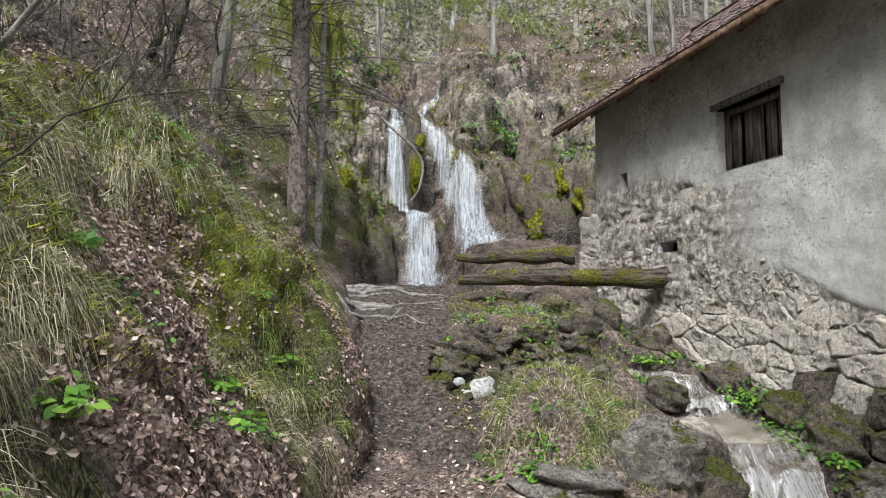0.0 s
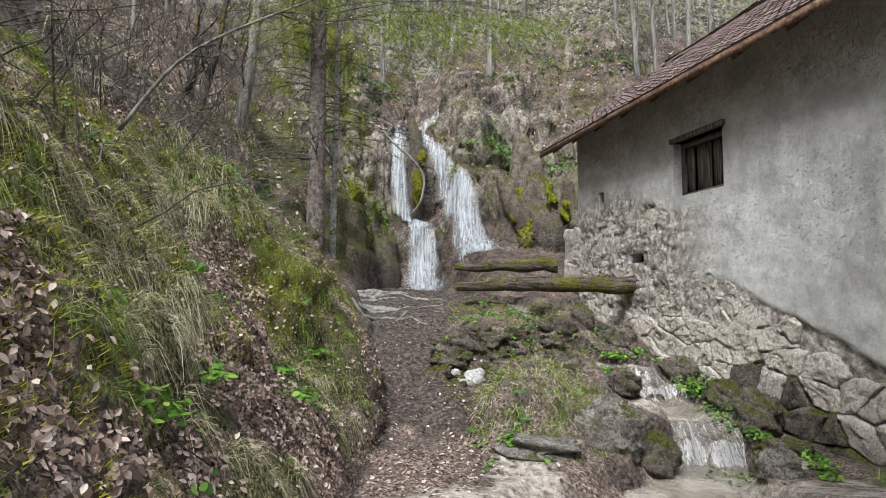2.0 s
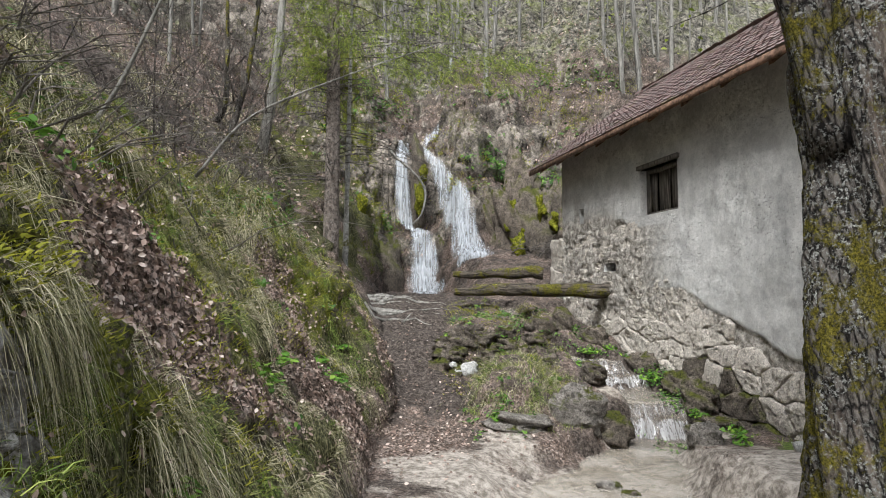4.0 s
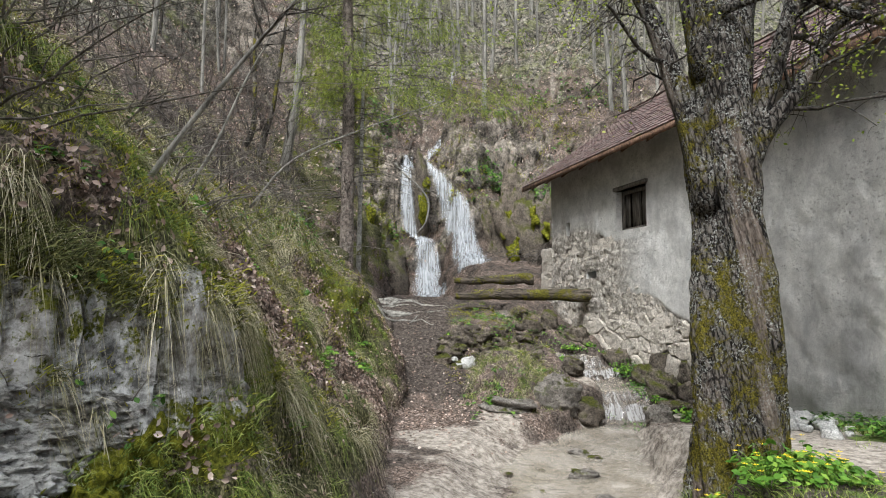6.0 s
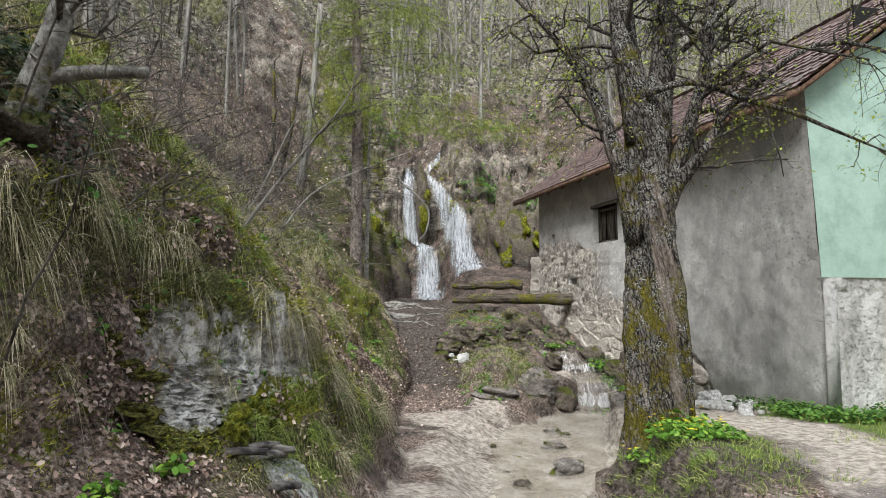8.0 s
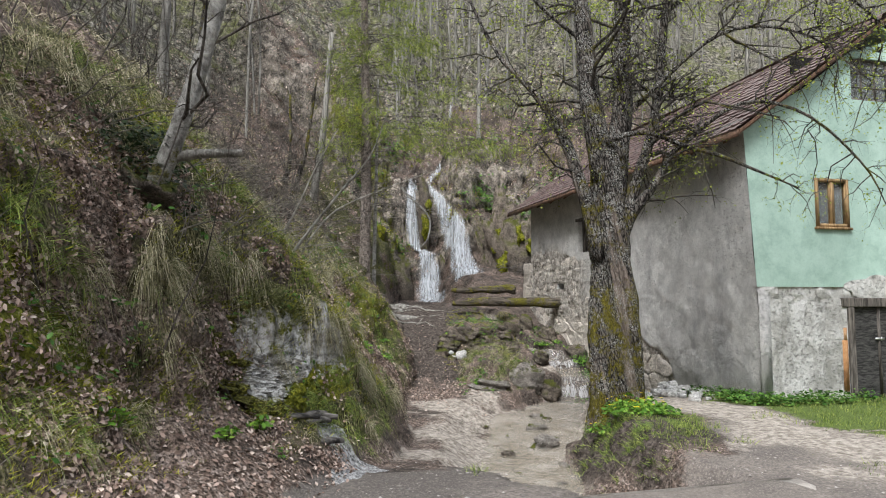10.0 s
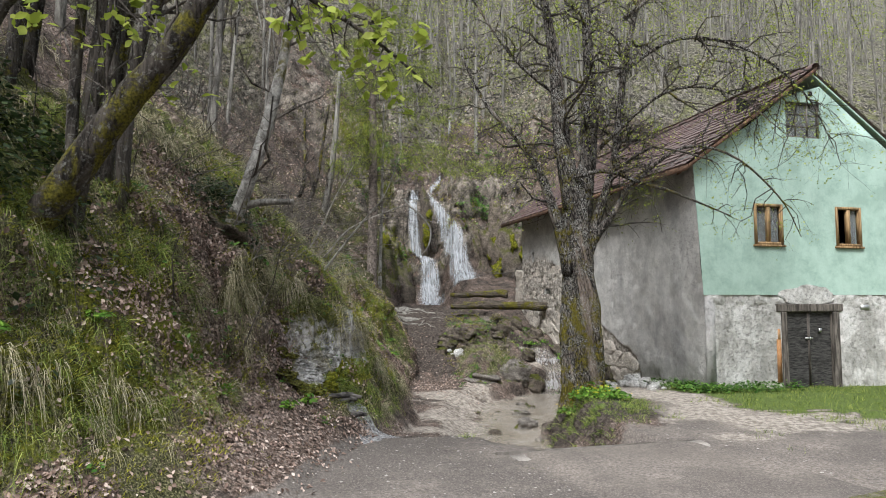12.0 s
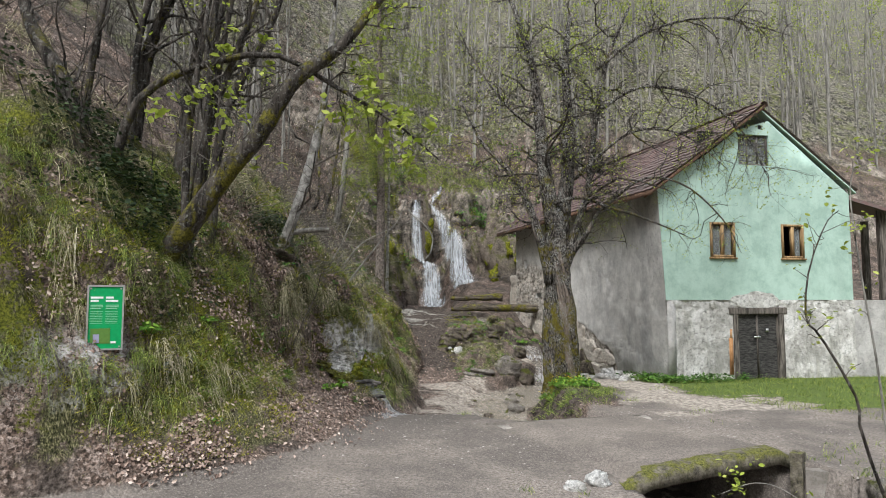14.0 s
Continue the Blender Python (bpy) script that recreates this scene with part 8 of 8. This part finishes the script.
# ---- information board ----
def info_board():
    green = plain_material("board_green", (0.012, 0.3, 0.09), 0.35)
    pale = plain_material("board_print", (0.3, 0.62, 0.4), 0.5)
    white = plain_material("board_white", (0.75, 0.78, 0.75), 0.5)
    b = thing("information_board", "green printed information board on a grey metal frame", "sign", at=(-4.06, -8.34, 1.3))
    m = Matrix.Translation((-4.0, -8.46, 1.685)) @ Matrix.Rotation(radians(25), 4, "Z") @ Matrix.Diagonal((0.92, 1, 0.97, 1))

    def slab(name, x0, x1, z0, z1, y0, y1, mat, label=""):
        s = Shape()
        s.box((x0, y0, z0), (x1, y1, z1), m)
        return part(name, s, mat, b, label, smooth=False)

    slab("panel", -0.19, 0.19, -0.37, 0.37, -0.02, 0.0, green)
    for x0, x1, z0, z1 in ((-0.21, -0.19, -0.39, 0.39), (0.19, 0.21, -0.39, 0.39), (-0.19, 0.19, 0.37, 0.39), (-0.19, 0.19, -0.39, -0.37)):
        slab("frame_bar", x0, x1, z0, z1, -0.03, 0.03, STEEL)
    for x0, x1, z in ((-0.17, -0.03, 0.24), (-0.17, -0.08, 0.2), (0.0, 0.09, 0.24), (0.0, 0.14, 0.2)):
        slab("title_bar", x0, x1, z - 0.012, z + 0.012, -0.024, -0.02, white)
    for k in range(3):
        for x0, x1 in ((-0.17, -0.03), (0.0, 0.15)):
            slab("text_bar", x0, x1 - 0.02 * (k == 2), 0.145 - 0.02 * k, 0.153 - 0.02 * k, -0.024, -0.02, pale)
    for k in range(8):
        for x0, x1 in ((-0.17, -0.03), (0.0, 0.14)):
            slab("text_bar", x0, x1, 0.07 - 0.02 * k, 0.074 - 0.02 * k, -0.0225, -0.02, pale)
    pic = plain_material("board_photo", (0.1, 0.2, 0.04), 0.4)
    slab("photo", -0.16, 0.06, -0.31, -0.13, -0.024, -0.02, pic, "small dark green photograph")
    slab("photo_patch", -0.13, -0.06, -0.3, -0.2, -0.027, -0.024, plain_material("board_photo_light", (0.3, 0.3, 0.42), 0.4))
    slab("badge", 0.07, 0.13, -0.31, -0.285, -0.024, -0.02, white)
    for x, z in ((-0.17, 0.35), (0.17, 0.35), (-0.17, -0.35), (0.17, -0.35)):
        slab("screw", x - 0.01, x + 0.01, z - 0.01, z + 0.01, -0.026, -0.02, STEEL)
    # bracket into the rock
    slab("bracket", -0.03, 0.03, -0.2, 0.2, 0.0, 0.6, STEEL)


info_board()


# ---- shed beyond the house ----
def shed():
    sh = thing("shed", "open timber shed with dark roof behind the house", "shed")
    s = Shape()
    p = [(13.6, 7.0, 5.9), (18.5, 7.6, 4.6), (18.5, 12, 5.6), (13.6, 12, 6.9)]
    s.add(p + [(a, b, c - 0.12) for a, b, c in p], [(0, 1, 2, 3), (7, 6, 5, 4), (0, 4, 5, 1), (1, 5, 6, 2), (2, 6, 7, 3), (3, 7, 4, 0)])
    part("roof", s, TILE, sh, smooth=False)
    for x, y in ((16.3, 7.8), (18.2, 8), (13.9, 11.6), (18.2, 11.6)):
        s = Shape()
        s.box((x, y, -0.5), (x + 0.22, y + 0.22, 5.2))
        part("post", s, OLDWOOD, sh, smooth=False)
    s = Shape()
    s.box((16.55, 7.9, -0.5), (18.4, 8.0, 5.0))
    part("pale_wall", s, PLASTER, sh, smooth=False)
    b = Shape()
    b.box((13.0, 4.6, -0.6), (15.2, 5.6, 1.82))
    solo("cement_wall", b, PLASTER, "low grey cement wall beside the house", "wall", smooth=False)


shed()


# ---- small things on the cliff and the bank ----
def moss_material():
    k = Nodes("moss_cushion")
    c = k.ramp(k.noise(14, 10, 0.8), (0.38, (0.03, 0.034, 0.004)), (0.5, (0.13, 0.135, 0.012)), (0.62, (0.36, 0.35, 0.04)))
    return k.done(c, 0.95, k.noise(40, 8, 0.8), 1.0, 0.05, spec=0.1)


MOSSY = moss_material()
for k, (x, y, z, a, b) in enumerate(((2.5, 20.0, 4.4, 0.5, 1.0), (2.42, 19.95, 3.9, 0.3, 0.6), (3.55, 19.45, 4.5, 0.3, 1.1), (2.75, 19.8, 3.0, 0.45, 1.0), (2.95, 19.85, 3.6, 0.3, 0.6), (-0.85, 21.0, 5.2, 0.35, 1.2), (-0.72, 20.95, 6.1, 0.3, 0.7), (4.0, 19.25, 3.9, 0.25, 0.6), (-2.9, 19.8, 4.6, 0.4, 1.0))):
    s = Shape()
    s.rock((x, min(y, float(shore(x, z)) - 0.1) - (0.5 if x > 2 else 0.25), z), (a, 0.5, b), np.random.default_rng(500 + k), 22, 20, 0.0, 0.5, 0.85)
    solo("moss_cushion", s, MOSSY, "cushion of yellow-green moss hanging on wet tufa", "moss", group="moss cushions")


def dead_branch(pts, radii, label, seed, twigs=6):
    r = np.random.default_rng(seed)
    s = Shape()
    line = limb(s, pts, radii, r, 7, 16)
    twigs_from(s, line, radii[0], r, twigs, 0.6, 0, 0.3, 0.1, None, 3, 0.2)
    solo("dead_branch", s, GREY_BARK, label, "branch", group="dead branches")


dead_branch([(-2.0, 19.9, 6.9), (-1.75, 19.75, 6.55), (-0.95, 19.7, 5.8), (-0.62, 19.7, 5.2), (-0.75, 19.7, 4.4), (-1.1, 19.6, 3.95)], [0.05, 0.045, 0.03], "bent dead branch hanging across the narrow fall", 1)
dead_branch([(-4.6, 11.5, 2.9), (-3.2, 12.5, 2.2), (-2.2, 13.5, 1.7)], [0.04, 0.02], "pale dead branch lying below the spruce", 2)
dead_branch([(-3.1, -3.78, 3.12), (-2.7, -3.75, 3.2), (-2.24, -3.7, 3.22)], [0.065, 0.045], "broken mossy limb sticking out of the stump", 3, 3)
s = Shape()
stump_z = float(surf(-3.2, -3.8)[2])
s.rock((-3.2, -3.8, stump_z - 0.05), (0.5, 0.5, 0.5), np.random.default_rng(520), 26, 30, 0.3, 0.5, 0.8)
solo("mossy_stump", s, TUFA, "mossy stump at the foot of the leaning birch", "stump")


def cliff_roots():
    """Dead stems and roots that hang over the cliff face."""
    r = np.random.default_rng(60)
    s = Shape()
    p, n = scatter(2600, -5, 8, 16, 25, lambda x, y, z, d, dc, cut: step(0.5, 1.0, dc) * step(6, 3, dc) * step(0.8, 1.3, np.abs(x + 0.1)), r)
    for a in p:
        L = 0.4 + 0.9 * r.random()
        t = np.linspace(0, 1, 5)[:, None]
        d = np.array([0.5 * r.normal(), -0.35 - 0.2 * r.random(), 0.3 * r.normal()])
        s.tube(a + d * L * t + np.array([0, 0, -0.7]) * L * t ** 2 + np.cumsum(r.normal(size=(5, 3)) * 0.04, 0), [0.012, 0.004], 3, cap=False)
    tagged(solo("hanging_roots", s, TWIG, "thin grey roots and dead stems hanging over the cliff", "roots"), kind="stuff")


cliff_roots()


def brush_pile():
    r = np.random.default_rng(57)
    s = Shape()
    for k in range(150):
        c = np.array([3.9 + 0.55 * r.normal(), 18.3 + 0.4 * r.normal(), 2.3 + 0.9 * r.random()])
        d = np.array([0.7 + 0.3 * r.normal(), 0.3 * r.normal(), 0.35 + 0.35 * r.normal()])
        L = 0.5 + 0.9 * r.random()
        t = np.linspace(-0.5, 0.5, 4)[:, None]
        s.tube(c + d * L * t + r.normal(size=(4, 3)) * 0.06, [0.016, 0.006], 4, cap=False)
    tagged(solo("brush_pile", s, TWIG, "pile of pale cut brushwood between cliff and mill", "brushwood"), kind="stuff")


brush_pile()


def fire_site():
    """Grey ash with charred ends of wood on the path."""
    r = np.random.default_rng(58)
    k = Nodes("wood_ash")
    ash = k.done(k.ramp(k.noise(18, 9, 0.75), (0.4, (0.05, 0.048, 0.046)), (0.5, (0.22, 0.215, 0.21)), (0.62, (0.46, 0.45, 0.44))), 0.95, k.noise(40, 6), 0.6, 0.02)
    k = Nodes("charred_wood")
    char = k.done(k.ramp(k.noise(12, 8, 0.7, stretch=(0.2, 1, 1)), (0.42, (0.012, 0.011, 0.01)), (0.66, (0.16, 0.145, 0.13))), 0.9, k.noise(20, 6), 0.6, 0.02)
    site = thing("fire_site", "patch of grey ash with charred logs on the path", "ashes", at=(-1.3, -2.85, -0.2))
    a, b = np.linspace(0, 2 * np.pi, 28, endpoint=False)[None], np.linspace(1, 0.02, 9)[:, None]
    rad = b * (0.42 + 0.12 * np.sin(3 * a) + 0.05 * np.sin(7 * a + 1))
    X, Y = -1.12 + rad * np.cos(a), -2.85 + 1.5 * rad * np.sin(a)
    Z = ground_z(X, Y) + 0.012 + 0.03 * fbm(X * 11, Y * 11, 4, 95, 0.65) - 0.03 * b ** 6
    s = Shape()
    s.grid(np.stack([X, Y, Z], -1), True)
    part("ash_bed", s, ash, site)
    for k in range(5):
        x, y, ang, L = -1.45 + 0.15 * r.normal(), -2.75 + 0.2 * r.normal(), r.random() * 3, 0.3 + 0.3 * r.random()
        d = np.array([math.cos(ang), math.sin(ang)]) * L / 2
        s = Shape()
        s.tube(bend([(x - d[0], y - d[1], float(ground_z(x, y)) + 0.06), (x, y, float(ground_z(x, y)) + 0.09), (x + d[0], y + d[1], float(ground_z(x, y)) + 0.07)], 8), [0.035 + 0.02 * r.random(), 0.03], 8, 0.2, r)
        part("charred_log", s, char, site)


fire_site()


def rock_foot():
    """Mossy stones along the foot of the bare rock."""
    r = np.random.default_rng(59)
    xs = np.arange(-4.2, -0.8, 0.03)
    for k in range(7):
        y = -2.7 + 0.24 * k
        g = ground_z(xs, np.full_like(xs, y))
        z = 0.28 + 0.07 * k + 0.1 * r.random()
        x = float(xs[np.nonzero(g >= z)[0][-1]])
        w = 0.2 + 0.16 * r.random()
        s = Shape()
        s.rock((x - 0.04, y, z), (w * 0.7, w * 1.5, w * 1.1), r, 22, 28, 0.4 * r.normal(), 0.4, 0.8)
        solo("mossy_rock", s, MOSSY, "rock wrapped in yellow-green moss below the bare face", "rock", group="mossy rocks")
        p = np.array([x + 0.02, y, z]) + r.normal(size=(26, 3)) * np.array([0.3, 0.42, 0.3]) * w
        v, q = tufts(p, np.tile([0.6, 0, 0.7], (26, 1)), 16, 0.05, 0.2, 0.006, 1.0, r)
        stuff("grass_tuft", v, q, GRASS_GREEN, "green grass sprouting round a mossy rock", "grass")


rock_foot()
